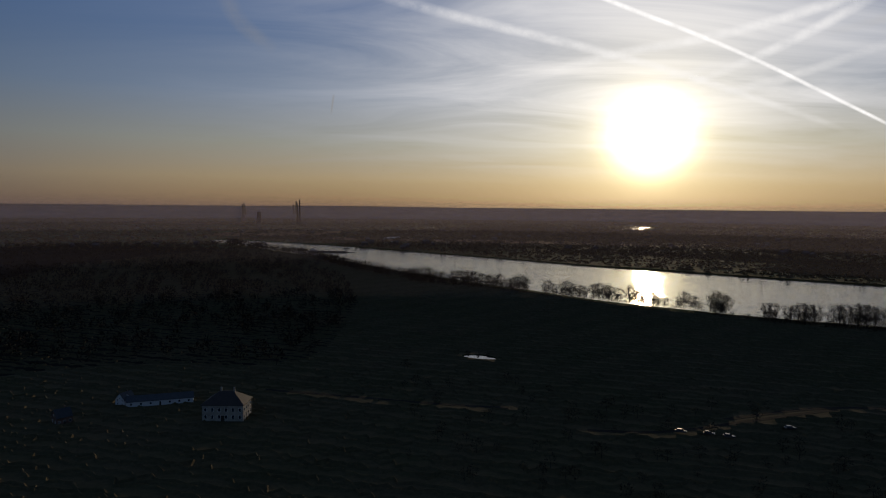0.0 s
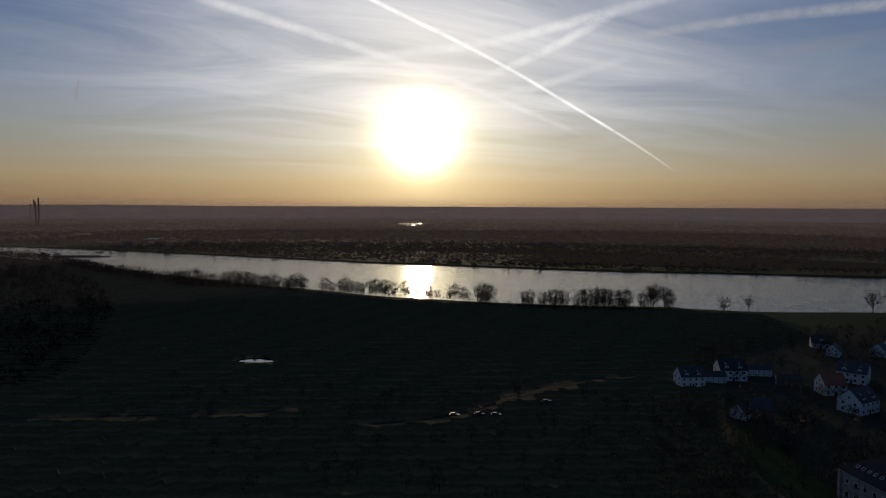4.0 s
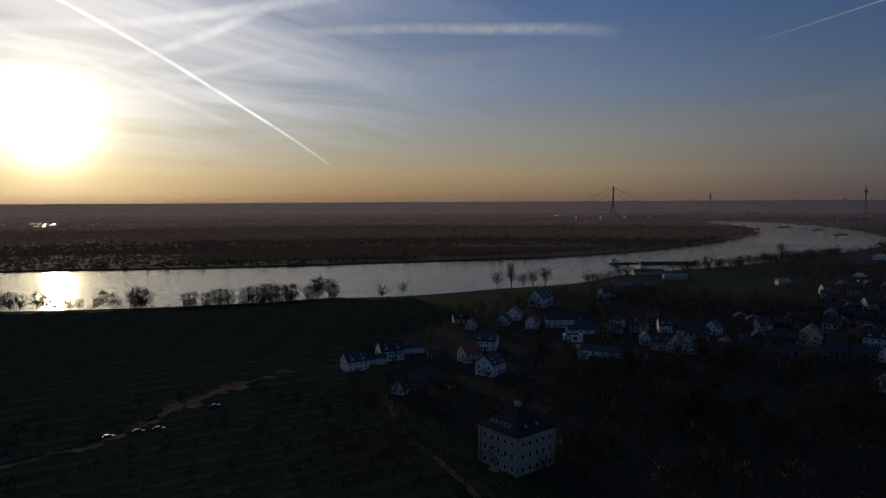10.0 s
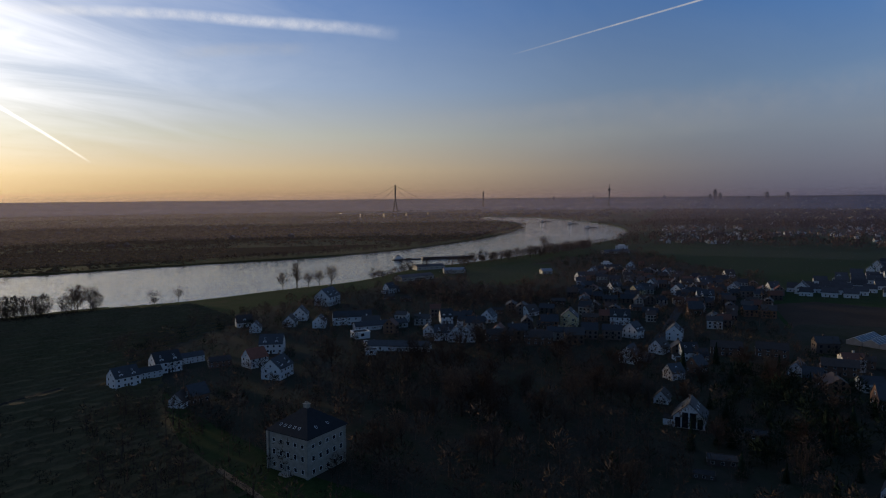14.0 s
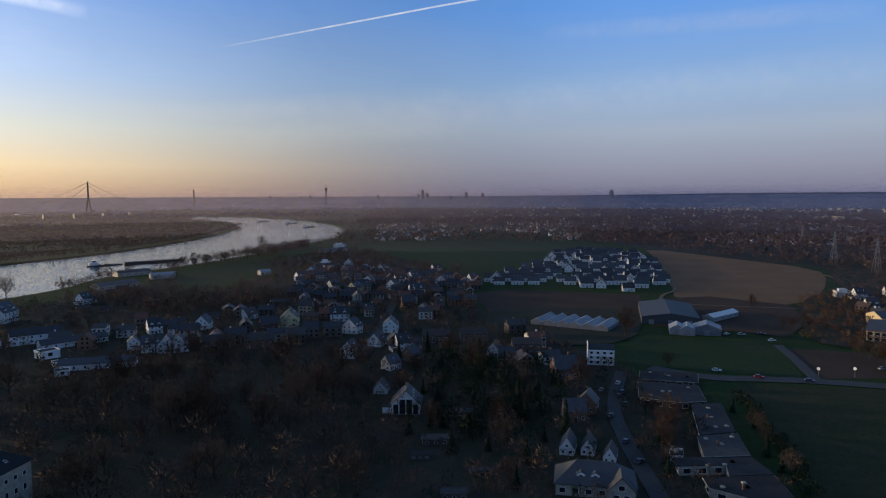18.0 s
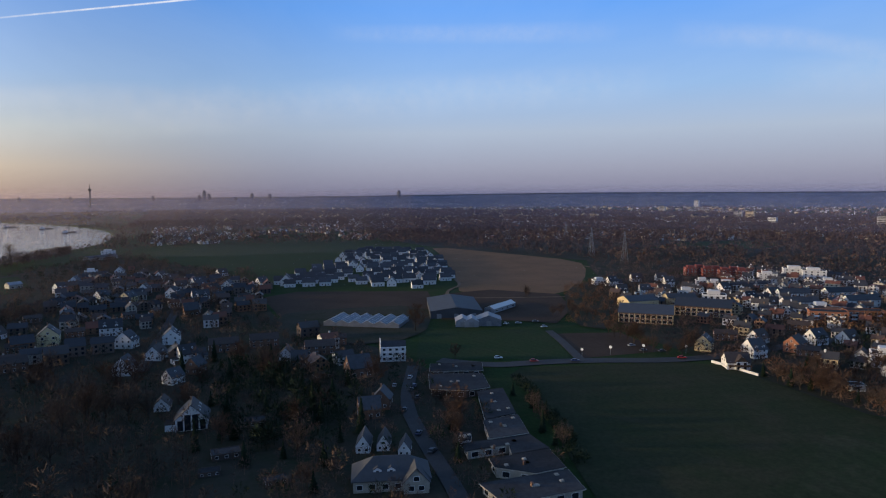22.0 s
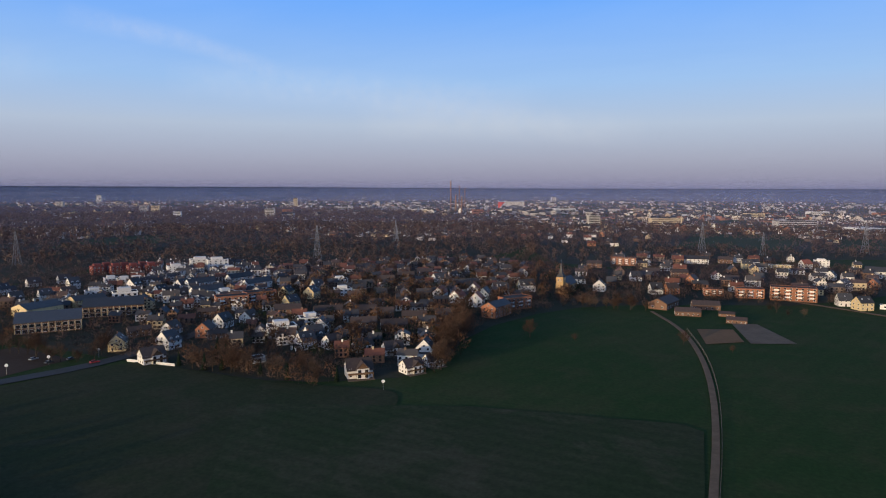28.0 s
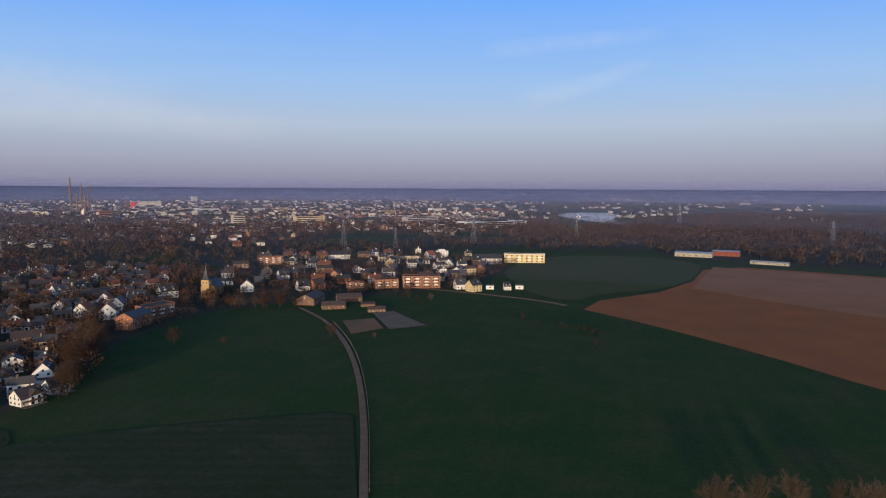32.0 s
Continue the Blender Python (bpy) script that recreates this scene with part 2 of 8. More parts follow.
TOWN_WALL = mixed("town_walls", [(0.18, 0.11, 0.075), (0.64, 0.61, 0.56), (0.28, 0.14, 0.085), (0.60, 0.58, 0.54), (0.50, 0.40, 0.25), (0.20, 0.15, 0.12), (0.64, 0.61, 0.57), (0.14, 0.10, 0.08)], 0.8)
TOWN_PALE = mixed("works_walls", [(0.50, 0.45, 0.38), (0.62, 0.60, 0.56), (0.42, 0.32, 0.20), (0.55, 0.50, 0.42), (0.30, 0.14, 0.09), (0.34, 0.34, 0.36)], 0.7)
TOWN_WHITE = mixed("row_walls", [(0.62, 0.61, 0.59), (0.60, 0.58, 0.52), (0.62, 0.61, 0.60), (0.40, 0.36, 0.30), (0.58, 0.57, 0.55)], 0.75)
TOWN_DARK = mixed("lane_walls", [(0.13, 0.09, 0.065), (0.09, 0.07, 0.06), (0.22, 0.12, 0.075), (0.36, 0.32, 0.27), (0.16, 0.12, 0.10), (0.48, 0.46, 0.43)], 0.8)
TOWN_ROOF = mixed("town_roofs", [(0.050, 0.050, 0.055), (0.085, 0.060, 0.052), (0.042, 0.043, 0.048), (0.14, 0.060, 0.042), (0.070, 0.064, 0.062)], 0.6)

WATER = bpy.data.materials.new("river_water")
WATER.use_nodes = True
t_ = WATER.node_tree
b_ = t_.nodes["Principled BSDF"]
b_.inputs["Base Color"].default_value = (0.022, 0.040, 0.056, 1)
b_.inputs["Roughness"].default_value = 0.03
b_.inputs["IOR"].default_value = 1.33
b_.inputs["Specular IOR Level"].default_value = 0.19
w_ = node(t_, "ShaderNodeTexCoord").outputs["Object"]
n_ = node(t_, "ShaderNodeTexNoise", ("Vector", w_), ("Scale", 0.24), ("Detail", 1.0), ("Roughness", 0.5)).outputs[0]
n2_ = node(t_, "ShaderNodeTexNoise", ("Vector", w_), ("Scale", 0.035), ("Detail", 3.0), ("Roughness", 0.6), ("Distortion", 0.6)).outputs[0]
n_ = calc(t_, "ADD", n_, calc(t_, "MULTIPLY", n2_, 1.2))
h_ = node(t_, "ShaderNodeBump", ("Height", n_), ("Strength", 0.7), ("Distance", 0.55)).outputs[0]
t_.links.new(h_, b_.inputs["Normal"])


CALM = material("calm_water", (0.03, 0.035, 0.04), 0.12, vary=0.2, scale=0.01, spec=0.9)


# ---- building blocks ----
def mesh_of(name, bm, mats):
    me = bpy.data.meshes.new(name)
    bm.to_mesh(me)
    bm.free()
    for m in mats if isinstance(mats, (list, tuple)) else [mats]:
        me.materials.append(m)
    return me


def part(name, bm, mat, parent=None, label=""):
    me = bm if isinstance(bm, bpy.types.Mesh) else mesh_of(name, bm, mat)
    ob = new(name, me)
    ob.parent = parent
    if label:
        tagged(ob, label)
    return ob


def add_box(bm, x0, x1, y0, y1, z0, z1, index=0):
    v = [bm.verts.new(p) for p in ((x0, y0, z0), (x1, y0, z0), (x1, y1, z0), (x0, y1, z0), (x0, y0, z1), (x1, y0, z1), (x1, y1, z1), (x0, y1, z1))]
    for q in ((3, 2, 1, 0), (4, 5, 6, 7), (0, 1, 5, 4), (1, 2, 6, 5), (2, 3, 7, 6), (3, 0, 4, 7)):
        bm.faces.new([v[i] for i in q]).material_index = index


def box(x0, x1, y0, y1, z0, z1):
    bm = bmesh.new()
    add_box(bm, x0, x1, y0, y1, z0, z1)
    return bm


def smooth_line(points, rounds=3, closed=True):
    """Corner cutting: a soft line through a few points."""
    p = [Vector(q) for q in points]
    for _ in range(rounds):
        q = []
        n = len(p)
        for i in range(n if closed else n - 1):
            a, b = p[i], p[(i + 1) % n]
            q += [a.lerp(b, 0.25), a.lerp(b, 0.75)]
        p = q if closed else [p[0]] + q + [p[-1]]
    return p


def sheet(name, outline, z, mat, label, category, holes=(), skirt=0.0, kind="structure"):
    """A flat piece of land or water with a soft outline."""
    bm = bmesh.new()
    edges = []
    for loop in (outline, *holes):
        v = [bm.verts.new((p[0], p[1], z)) for p in loop]
        edges += [bm.edges.new((v[i], v[(i + 1) % len(v)])) for i in range(len(v))]
    bmesh.ops.triangle_fill(bm, edges=edges, use_beauty=True, use_dissolve=False)
    bmesh.ops.recalc_face_normals(bm, faces=bm.faces)
    if bm.faces and sum(f.normal.z for f in bm.faces) < 0:
        bmesh.ops.reverse_faces(bm, faces=bm.faces)
    if skirt:
        rim = [e for e in bm.edges if e.is_boundary]
        made = bmesh.ops.extrude_edge_only(bm, edges=rim)
        for g in made["geom"]:
            if isinstance(g, bmesh.types.BMVert):
                g.co.z -= skirt
    return tagged(part(name, bm, mat), label, category, kind=kind)


def ribbon(name, points, width, z, mat, label, category, rounds=2):
    """A road or path along a soft line."""
    p = smooth_line([(*q, 0) for q in points], rounds, closed=False)
    bm = bmesh.new()
    rows = []
    for i, c in enumerate(p):
        d = (p[min(i + 1, len(p) - 1)] - p[max(i - 1, 0)]).normalized()
        s = Vector((-d.y, d.x, 0)) * width / 2
        rows.append([bm.verts.new((c + s * k + Vector((0, 0, zz)))) for k, zz in ((1.02, z - 0.15), (1, z), (-1, z), (-1.02, z - 0.15))])
    for a, b in zip(rows, rows[1:]):
        for j in range(3):
            bm.faces.new((a[j], a[j + 1], b[j + 1], b[j]))
    bmesh.ops.recalc_face_normals(bm, faces=bm.faces)
    if sum(f.normal.z for f in bm.faces) < 0:
        bmesh.ops.reverse_faces(bm, faces=bm.faces)
    return tagged(part(name, bm, mat), label, category, kind="structure")


# ---- land and water ----
def inside(p, outline):
    x, y = p
    hit = False
    n = len(outline)
    for i in range(n):
        (x0, y0), (x1, y1) = outline[i], outline[(i + 1) % n]
        if (y0 > y) != (y1 > y) and x < (x1 - x0) * (y - y0) / (y1 - y0) + x0:
            hit = not hit
    return hit


def ring(r, n=160):
    return [(r * math.sin(2 * math.pi * i / n), r * math.cos(2 * math.pi * i / n)) for i in range(n)]


FAR_BANK = [(-569.9, 1686.1), (-280.4, 1479.0), (-24.4, 1239.3), (255.7, 948.0), (400.4, 859.6), (153.4, 1034.2), (289.1, 932.3), (507.9, 752.3),
            (686.2, 666.0), (526.5, 755.2), (696.6, 647.7), (827.2, 565.2), (1000.6, 510.7), (1215.9, 496.8), (1526.4, 509.3), (1860.0, 577.6),
            (2182.4, 708.9), (2470.1, 985.6)]
NEAR_BANK = [(2759.2, 1101.0), (2737.8, 865.1), (2404.5, 555.4), (2022.4, 354.8), (1684.7, 254.4), (1374.1, 219.6), (1206.3, 246.8), (999.4, 271.0),
             (810.4, 320.1), (706.2, 365.4), (587.8, 352.5), (513.8, 391.1), (420.9, 418.6), (373.4, 455.2), (320.0, 489.5), (394.9, 450.1),
             (259.1, 514.9), (195.0, 564.9), (95.5, 649.1), (249.1, 513.0), (215.1, 550.1), (159.5, 588.2), (100.8, 666.0), (42.5, 740.3),
             (-61.7, 874.2), (-163.3, 1049.6), (-289.1, 1201.8), (-417.3, 1391.4), (-535.9, 1527.9)]
river_line = [(p.x, p.y) for p in smooth_line([(*q, 0) for q in FAR_BANK + NEAR_BANK], 2)]
POND = [(p.x, p.y) for p in smooth_line([(9.8, 375.5) + (0,), (18.5, 368.8) + (0,), (32.6, 366.6) + (0,), (28.7, 377.7) + (0,), (15.9, 381.6) + (0,)], 2)]
LAKES = [[(-557.2, -2146.3), (-747.6, -2357.8), (-817.1, -2203.6), (-611.9, -1732.8), (-599.9, -1540.9), (-720.0, -1470.2), (-653.6, -1346.6), (-544.5, -1540.9), (-531.5, -1828.4)],
         [(-863.1, -1189.9), (-950.8, -1173.0), (-988.2, -1049.8), (-915.6, -972.1), (-854.6, -1053.5)],
         [(698.1, 2733.3), (886.5, 2935.8), (823.1, 2636.1), (674.7, 2476.4)],
         [(804.4, 3020.8), (1015.1, 3224.1), (861.6, 2760.5)]]
lake_lines = [[(p.x, p.y) for p in smooth_line([(*q, 0) for q in lake], 2)] for lake in LAKES]
sheet("ground", ring(4700), 0.0, GRASS, "dark green winter meadow land around the village", "ground", holes=[river_line, POND] + lake_lines, skirt=4.0)
sheet("river", [(p[0], p[1]) for p in river_line], -1.6, WATER, "wide river with small ripples reflecting the evening sky", "river")
sheet("pond", POND, -0.4, CALM, "small pond in the meadow reflecting the sky", "pond")
for line in lake_lines:
    sheet("far_water", line, -1.0, CALM, "far stretch of water reflecting pale sky", "water")

MEADOW_EDGE_LINE = [(-429.4, 486.8), (-522.6, 899.7), (-400.6, 1335.6), (-158.3, 1017.5), (41.5, 724.1), (156.8, 577.9), (245.3, 505.2), (191.6, 555.1), (385.7, 439.7), (365.2, 445.3), (411.3, 409.1), (368.3, 321.9), (274.9, 297.1), (179.3, 198.2),
                    (145.6, 124.5), (107.6, 105.3), (19.0, 140.8), (-54.9, 130.8), (-206.6, 220.9)]
sheet("river_meadow", [(p.x, p.y) for p in smooth_line([(*q, 0) for q in MEADOW_EDGE_LINE], 1)], 0.015, RIVER_MEADOW, "dark rough flood meadow beside the river", "meadow", holes=[POND])
FIELDS = [
    ("field", SOIL_TAN, "brown ploughed field behind the white estate", [(1050.7, -309.6), (869.2, -376.6), (751.6, -418.9), (639.8, -368.0), (492.7, -268.4), (519.6, -179.1), (646.3, -218.4), (884.4, -277.3)]),
    ("field", SOIL_DARK, "dark ploughed field in front of the white estate", [(571.5, -22.1), (596.8, -53.8), (560.2, -162.5), (502.0, -150.2), (463.8, -134.8), (471.7, -30.3)]),
    ("field", GRASS_BRIGHT, "green field beside the nursery greenhouses", [(400.7, -111.1), (372.2, -184.8), (301.9, -165.1), (328.4, -89.1)]),
    ("field", SOIL_DARK, "fallow brown plot beside the road junction", [(361.2, -184.8), (351.5, -224.5), (301.4, -218.6), (301.8, -170.4)]),
    ("field", SOIL, "broad reddish-brown ploughed field", [(-133.4, -468.3), (-260.3, -542.3), (-362.6, -707.2), (-467.3, -624.0), (-571.8, -495.7), (-235.5, -199.7), (-212.2, -256.0), (-196.0, -320.3), (-167.8, -397.7)]),
    ("field", SOIL_PALE, "paler strip of dry ploughed soil", [(-265.1, -542.0), (-361.0, -691.4), (-458.1, -611.6), (-551.9, -482.6), (-379.5, -329.5), (-331.9, -404.6), (-301.3, -459.8)]),
    ("field", GRASS_BRIGHT, "green field behind the village", [(927.2, 89.4), (1271.8, 25.7), (1599.9, -130.8), (1426.3, -214.3), (1045.5, -193.3), (850.6, -127.9), (757.8, 2.8)]),
    ("field", GRASS_BRIGHT, "green sports meadow near the river", [(671.8, 276.9), (782.3, 277.1), (814.1, 221.2), (709.6, 181.4), (606.7, 200.6), (599.6, 242.6)]),
    ("field", GRASS_BRIGHT, "bright green bank inside the river bend", [(1189.9, 223.7), (1548.9, 232.6), (1539.7, 160.4), (1208.3, 136.3), (1083.4, 167.7)]),
    ("field", GRASS_BRIGHT, "green clearing among bare woods", [(885.4, -608.5), (966.1, -732.6), (966.4, -862.9), (864.6, -852.1), (804.4, -741.8)]),
    ("field", GRASS_BRIGHT, "green meadow strip between bare woods", [(90.5, -1000.6), (83.6, -1286.9), (-72.9, -1352.6), (-91.9, -1222.6), (-54.7, -1010.5)]),
    ("field", GRASS_BRIGHT, "green meadow strip near the far flats", [(-114.3, -1046.2), (-144.2, -1273.2), (-234.7, -1297.0), (-190.6, -1051.5)]),
    ("field", GRASS_PALE, "pale olive meadow beside the ploughed field", [(-125.5, -688.4), (-219.5, -823.2), (-311.5, -808.7), (-369.5, -730.7), (-298.2, -605.5), (-240.6, -538.4), (-179.2, -519.2), (-136.6, -477.7), (-114.9, -551.0)]),
    ("field", GRASS_DULL, "thinly sown brownish green winter field", [(297.4, -124.1), (288.4, -159.7), (275.1, -227.3), (243.1, -228.6), (198.3, -228.2), (165.4, -232.4), (139.7, -239.6), (125.6, -236.7), (116.8, -204.5), (101.3, -161.0), (85.9, -128.2), (116.8, -87.1), (153.8, -93.3), (181.8, -100.0), (240.9, -116.2)]),
    ("field", STUBBLE, "pale stubble strips in the near meadow", [(179.2, -199.5), (94.9, -234.0), (18.0, -247.6), (10.4, -242.4), (6.5, -176.4), (6.7, -143.2), (133.1, -134.1)]),
    ("riding_arena", SOIL_TAN, "brown earth riding arena", [(24.3, -422.1), (4.4, -429.4), (-1.8, -396.8), (17.0, -382.6)]),
    ("riding_arena", SAND, "pale sand riding arena", [(5.8, -449.0), (-8.8, -452.4), (-28.0, -403.9), (-5.1, -393.9)]),
]
for i, (name, mat, label, outline) in enumerate(FIELDS):
    if len(outline) > 7:
        outline = [(p.x, p.y) for p in smooth_line([(*q, 0) for q in outline], 1)]
    sheet(name, outline, 0.05 + 0.02 * i, mat, label, name.replace("_", " "))

FAR_BANK_SIDE = FAR_BANK + [(2900.0, 1500.0), (4000.0, 1800.0), (3000.0, 3200.0), (1500.0, 4100.0), (0.0, 4250.0), (-1500.0, 4000.0), (-2500.0, 3000.0)]
# flat fields across the river, in long strips
rf = random.Random(17)
for i in range(46):
    a, r = radians(rf.uniform(-40, 74)), rf.uniform(1150, 4000)
    w, d, q = rf.uniform(120, 420), rf.uniform(60, 200), rf.uniform(-0.5, 0.5) - a
    c_, s_ = math.cos(q), math.sin(q)
    corners = [(r * math.sin(a) + u * c_ - v * s_, r * math.cos(a) + u * s_ + v * c_) for u, v in ((-w, -d), (w, -d), (w * 0.9, d), (-w, d * 0.9))]
    wet = [p for line in [river_line] + lake_lines for p in line]
    spots = [((1 - u) * ((1 - v) * corners[0][0] + v * corners[3][0]) + u * ((1 - v) * corners[1][0] + v * corners[2][0]),
              (1 - u) * ((1 - v) * corners[0][1] + v * corners[3][1]) + u * ((1 - v) * corners[1][1] + v * corners[2][1])) for u in (0, 0.25, 0.5, 0.75, 1) for v in (0, 0.5, 1)]
    dry = not any(inside(p, corners) for p in wet) and not any(inside(p, line) for p in spots for line in [river_line] + lake_lines)
    if dry and all(math.hypot(*p) < 4260 for p in corners) and all(inside(p, FAR_BANK_SIDE) for p in spots):
        sheet("field", corners, 0.045 + 0.012 * i, rf.choice((GRASS_BRIGHT, SOIL_DARK, STUBBLE, SOIL_TAN, GRASS_BRIGHT)), "flat winter field across the river", "field")
# pale greenhouse roofs and flooded strips on the far plain, all laid as calm water
for px_, py_, w, d in ((-144.1, 1702.6, 16, 60), (-117.6, 1699.8, 16, 60), (-94.2, 1784.0, 14, 20), (-67.0, 2640.0, 95, 16), (580.0, 3222.0, 140, 22), (560.0, 4180.0, 520, 40), (880.0, 3025.0, 120, 30), (1920.0, 2505.0, 120, 24)):
    a = -math.atan2(px_, py_)
    c_, s_ = math.cos(a), math.sin(a)
    sheet("far_water", [(px_ + u * c_ - v * s_, py_ + u * s_ + v * c_) for u, v in ((-w / 2, -d / 2), (w / 2, -d / 2 * 0.6), (w / 2 * 0.9, d / 2), (-w / 2, d / 2 * 0.8))], 0.7, CALM, "pale strip on the far plain shining under the low sky", "water")

sheet("yard", [(538.3, -169.8), (548.5, -217.2), (504.2, -261.7), (436.6, -237.9), (389.3, -201.0), (405.6, -180.8), (420.8, -147.9), (427.3, -133.7)], 0.36, SOIL_DARK, "dark gravelled nursery yard between sheds", "yard")

ribbon("road", [(321.4, -99.2), (302.3, -120.6), (301.1, -142.9), (296.9, -168.8), (278.9, -221.0), (287.5, -280.8), (294.3, -340.8)], 9, 0.40, ASPHALT, "grey asphalt country road along the field", "road")
ribbon("village_street", [(314.4, -83.4), (259.0, -64.8), (216.9, -60.8), (182.3, -59.5), (154.3, -56.9)], 5.5, 0.44, ASPHALT, "asphalt village street between gardens", "street")
ribbon("village_street", [(662.3, 42.7), (525.2, 41.6), (417.5, 43.7), (346.3, 44.3)], 6, 0.45, ASPHALT, "asphalt village street between the lanes", "street")
ribbon("farm_track", [(56.4, -470.6), (33.4, -421.3), (18.5, -359.7), (10.1, -299.8), (6.0, -236.7), (4.9, -175.8), (3.7, -123.7)], 2.5, 0.40, GRAVEL, "pale gravel farm track across the meadow", "track")
ribbon("field_road", [(-22.6, -561.9), (-64.6, -535.7), (-120.4, -489.0), (-134.0, -465.8)], 4, 0.42, GRAVEL, "pale field road beside the meadow", "track")
TRACK_MANOR = [(-80.8, 301.9), (-40.5, 292.3), (2.3, 281.0), (28.6, 277.8)]
TRACK_CARS = [(56.1, 250.0), (85.4, 247.0), (125.0, 263.5), (168.8, 279.8)]
TRACK_RIVER = [(114.6, 264.5), (162.2, 282.9), (199.4, 281.0)]
ribbon("meadow_track", TRACK_MANOR, 2.4, 0.06, MUD, "faint track across the dark meadow", "track")
ribbon("meadow_track", TRACK_CARS, 2.6, 0.06, MUD, "faint lane with parked cars by the manor grounds", "track")
ribbon("garden_path", [(156.8, 149.1), (152.0, 137.7), (146.0, 123.7), (139.6, 113.4)], 2.2, 0.30, GRAVEL, "pale garden path beside the villa", "path")
ribbon("garden_path", TRACK_RIVER, 2.6, 0.08, MUD, "pale lane towards the river village", "lane")
ribbon("estate_path", [(630.7, -211.6), (584.6, -203.0), (558.8, -180.8), (528.4, -170.1)], 3, 0.42, GRAVEL, "pale footpath round the white estate", "path")
ribbon("field_edge", [(511.6, -176.3), (499.9, -215.3), (487.3, -265.5)], 2.5, 0.42, GRAVEL, "pale strip along the ploughed field", "path")
ribbon("nursery_lane", [(369.5, -185.3), (339.9, -179.0), (296.7, -167.4)], 5, 0.43, ASPHALT, "lane from the nursery to the road", "lane")
ribbon("winding_path", [(694.5, -392.8), (661.7, -392.4), (620.1, -373.2), (565.1, -331.0), (527.8, -298.0), (485.0, -267.8), (445.1, -246.6)], 3, 0.42, GRAVEL, "pale winding path along the brown field", "path")

# far rising land that closes the horizon, standing in for the plain beyond
bm = bmesh.new()
rows = []
N = 360
for i in range(N):
    a = 2 * math.pi * i / N
    deg = 360 * i / N
    hill = 14 * math.exp(-((deg - 118) / 14) ** 2) + 10 * math.exp(-((deg - 140) / 16) ** 2) + 6 * math.exp(-((deg + 0 - 352) / 5) ** 2)
    top = 76 + hill + 1.8 * noise.noise((math.sin(a) * 30, math.cos(a) * 30, 0))
    rows.append([bm.verts.new((r * math.sin(a), r * math.cos(a), z)) for r, z in ((4280, -0.5), (4560, top * 0.45), (4800, top), (4840, -5))])
for i in range(N):
    a, b = rows[i], rows[(i + 1) % N]
    for j in range(3):
        bm.faces.new((a[j], b[j], b[j + 1], a[j + 1]))
bmesh.ops.recalc_face_normals(bm, faces=bm.faces)
# distance haze is put into this pale violet-grey
HAZED_LAND = material("hazed_far_land", (0.150, 0.142, 0.150), 0.98, tint=(0.070, 0.074, 0.090), scale=0.008, grain=9, spec=0.0)
tagged(part("backdrop", bm, HAZED_LAND), "haze-pale rising land and hills closing the far horizon", "hills", kind="structure")


# ---- haze: tinted see-through sheets stand in for moist evening air over the far plain ----
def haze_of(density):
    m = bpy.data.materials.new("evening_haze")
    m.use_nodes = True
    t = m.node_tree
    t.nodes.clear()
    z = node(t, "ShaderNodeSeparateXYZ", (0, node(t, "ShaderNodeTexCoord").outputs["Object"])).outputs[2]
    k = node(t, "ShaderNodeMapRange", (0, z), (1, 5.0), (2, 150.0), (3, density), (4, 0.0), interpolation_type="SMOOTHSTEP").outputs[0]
    # haze tones are put into the colours: blue in front, warm from behind
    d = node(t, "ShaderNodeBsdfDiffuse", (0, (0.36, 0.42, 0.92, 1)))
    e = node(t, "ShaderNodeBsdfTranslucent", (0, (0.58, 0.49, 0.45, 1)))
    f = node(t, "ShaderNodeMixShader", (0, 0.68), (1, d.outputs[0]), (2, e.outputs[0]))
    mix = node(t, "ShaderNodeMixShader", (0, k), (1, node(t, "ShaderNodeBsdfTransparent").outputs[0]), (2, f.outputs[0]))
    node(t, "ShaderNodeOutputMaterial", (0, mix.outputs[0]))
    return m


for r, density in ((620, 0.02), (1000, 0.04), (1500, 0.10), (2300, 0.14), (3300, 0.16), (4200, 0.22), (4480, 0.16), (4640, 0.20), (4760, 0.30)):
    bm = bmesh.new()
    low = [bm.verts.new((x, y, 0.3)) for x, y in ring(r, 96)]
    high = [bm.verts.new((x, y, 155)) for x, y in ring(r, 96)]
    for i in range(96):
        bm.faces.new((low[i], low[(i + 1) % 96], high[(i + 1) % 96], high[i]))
    tagged(part("haze", bm, haze_of(density)), "see-through sheet tinted as evening haze over the far plain", "haze", kind="structure")

# ---- houses ----
WINDOW_MESHES = {}


def window_mesh(w, h):
    key = (round(w, 1), round(h, 1))
    if key not in WINDOW_MESHES:
        bm = bmesh.new()
        e = 0.09
        add_box(bm, -w / 2, w / 2, -0.06, 0.02, 0, e)
        add_box(bm, -w / 2, w / 2, -0.06, 0.02, h - e, h)
        add_box(bm, -w / 2, -w / 2 + e, -0.06, 0.02, e, h - e)
        add_box(bm, w / 2 - e, w / 2, -0.06, 0.02, e, h - e)
        add_box(bm, -w / 2 + e, w / 2 - e, -0.012, 0.02, e, h - e, 1)
        WINDOW_MESHES[key] = mesh_of("window", bm, [FRAME, GLASS])
    return WINDOW_MESHES[key]


def put_window(root, x, y, z, turn, w=1.3, h=1.4, name="window"):
    ob = part(name, window_mesh(w, h), None, root)
    ob.matrix_basis = pose(x, y, z, 0, 0, turn)
    return ob


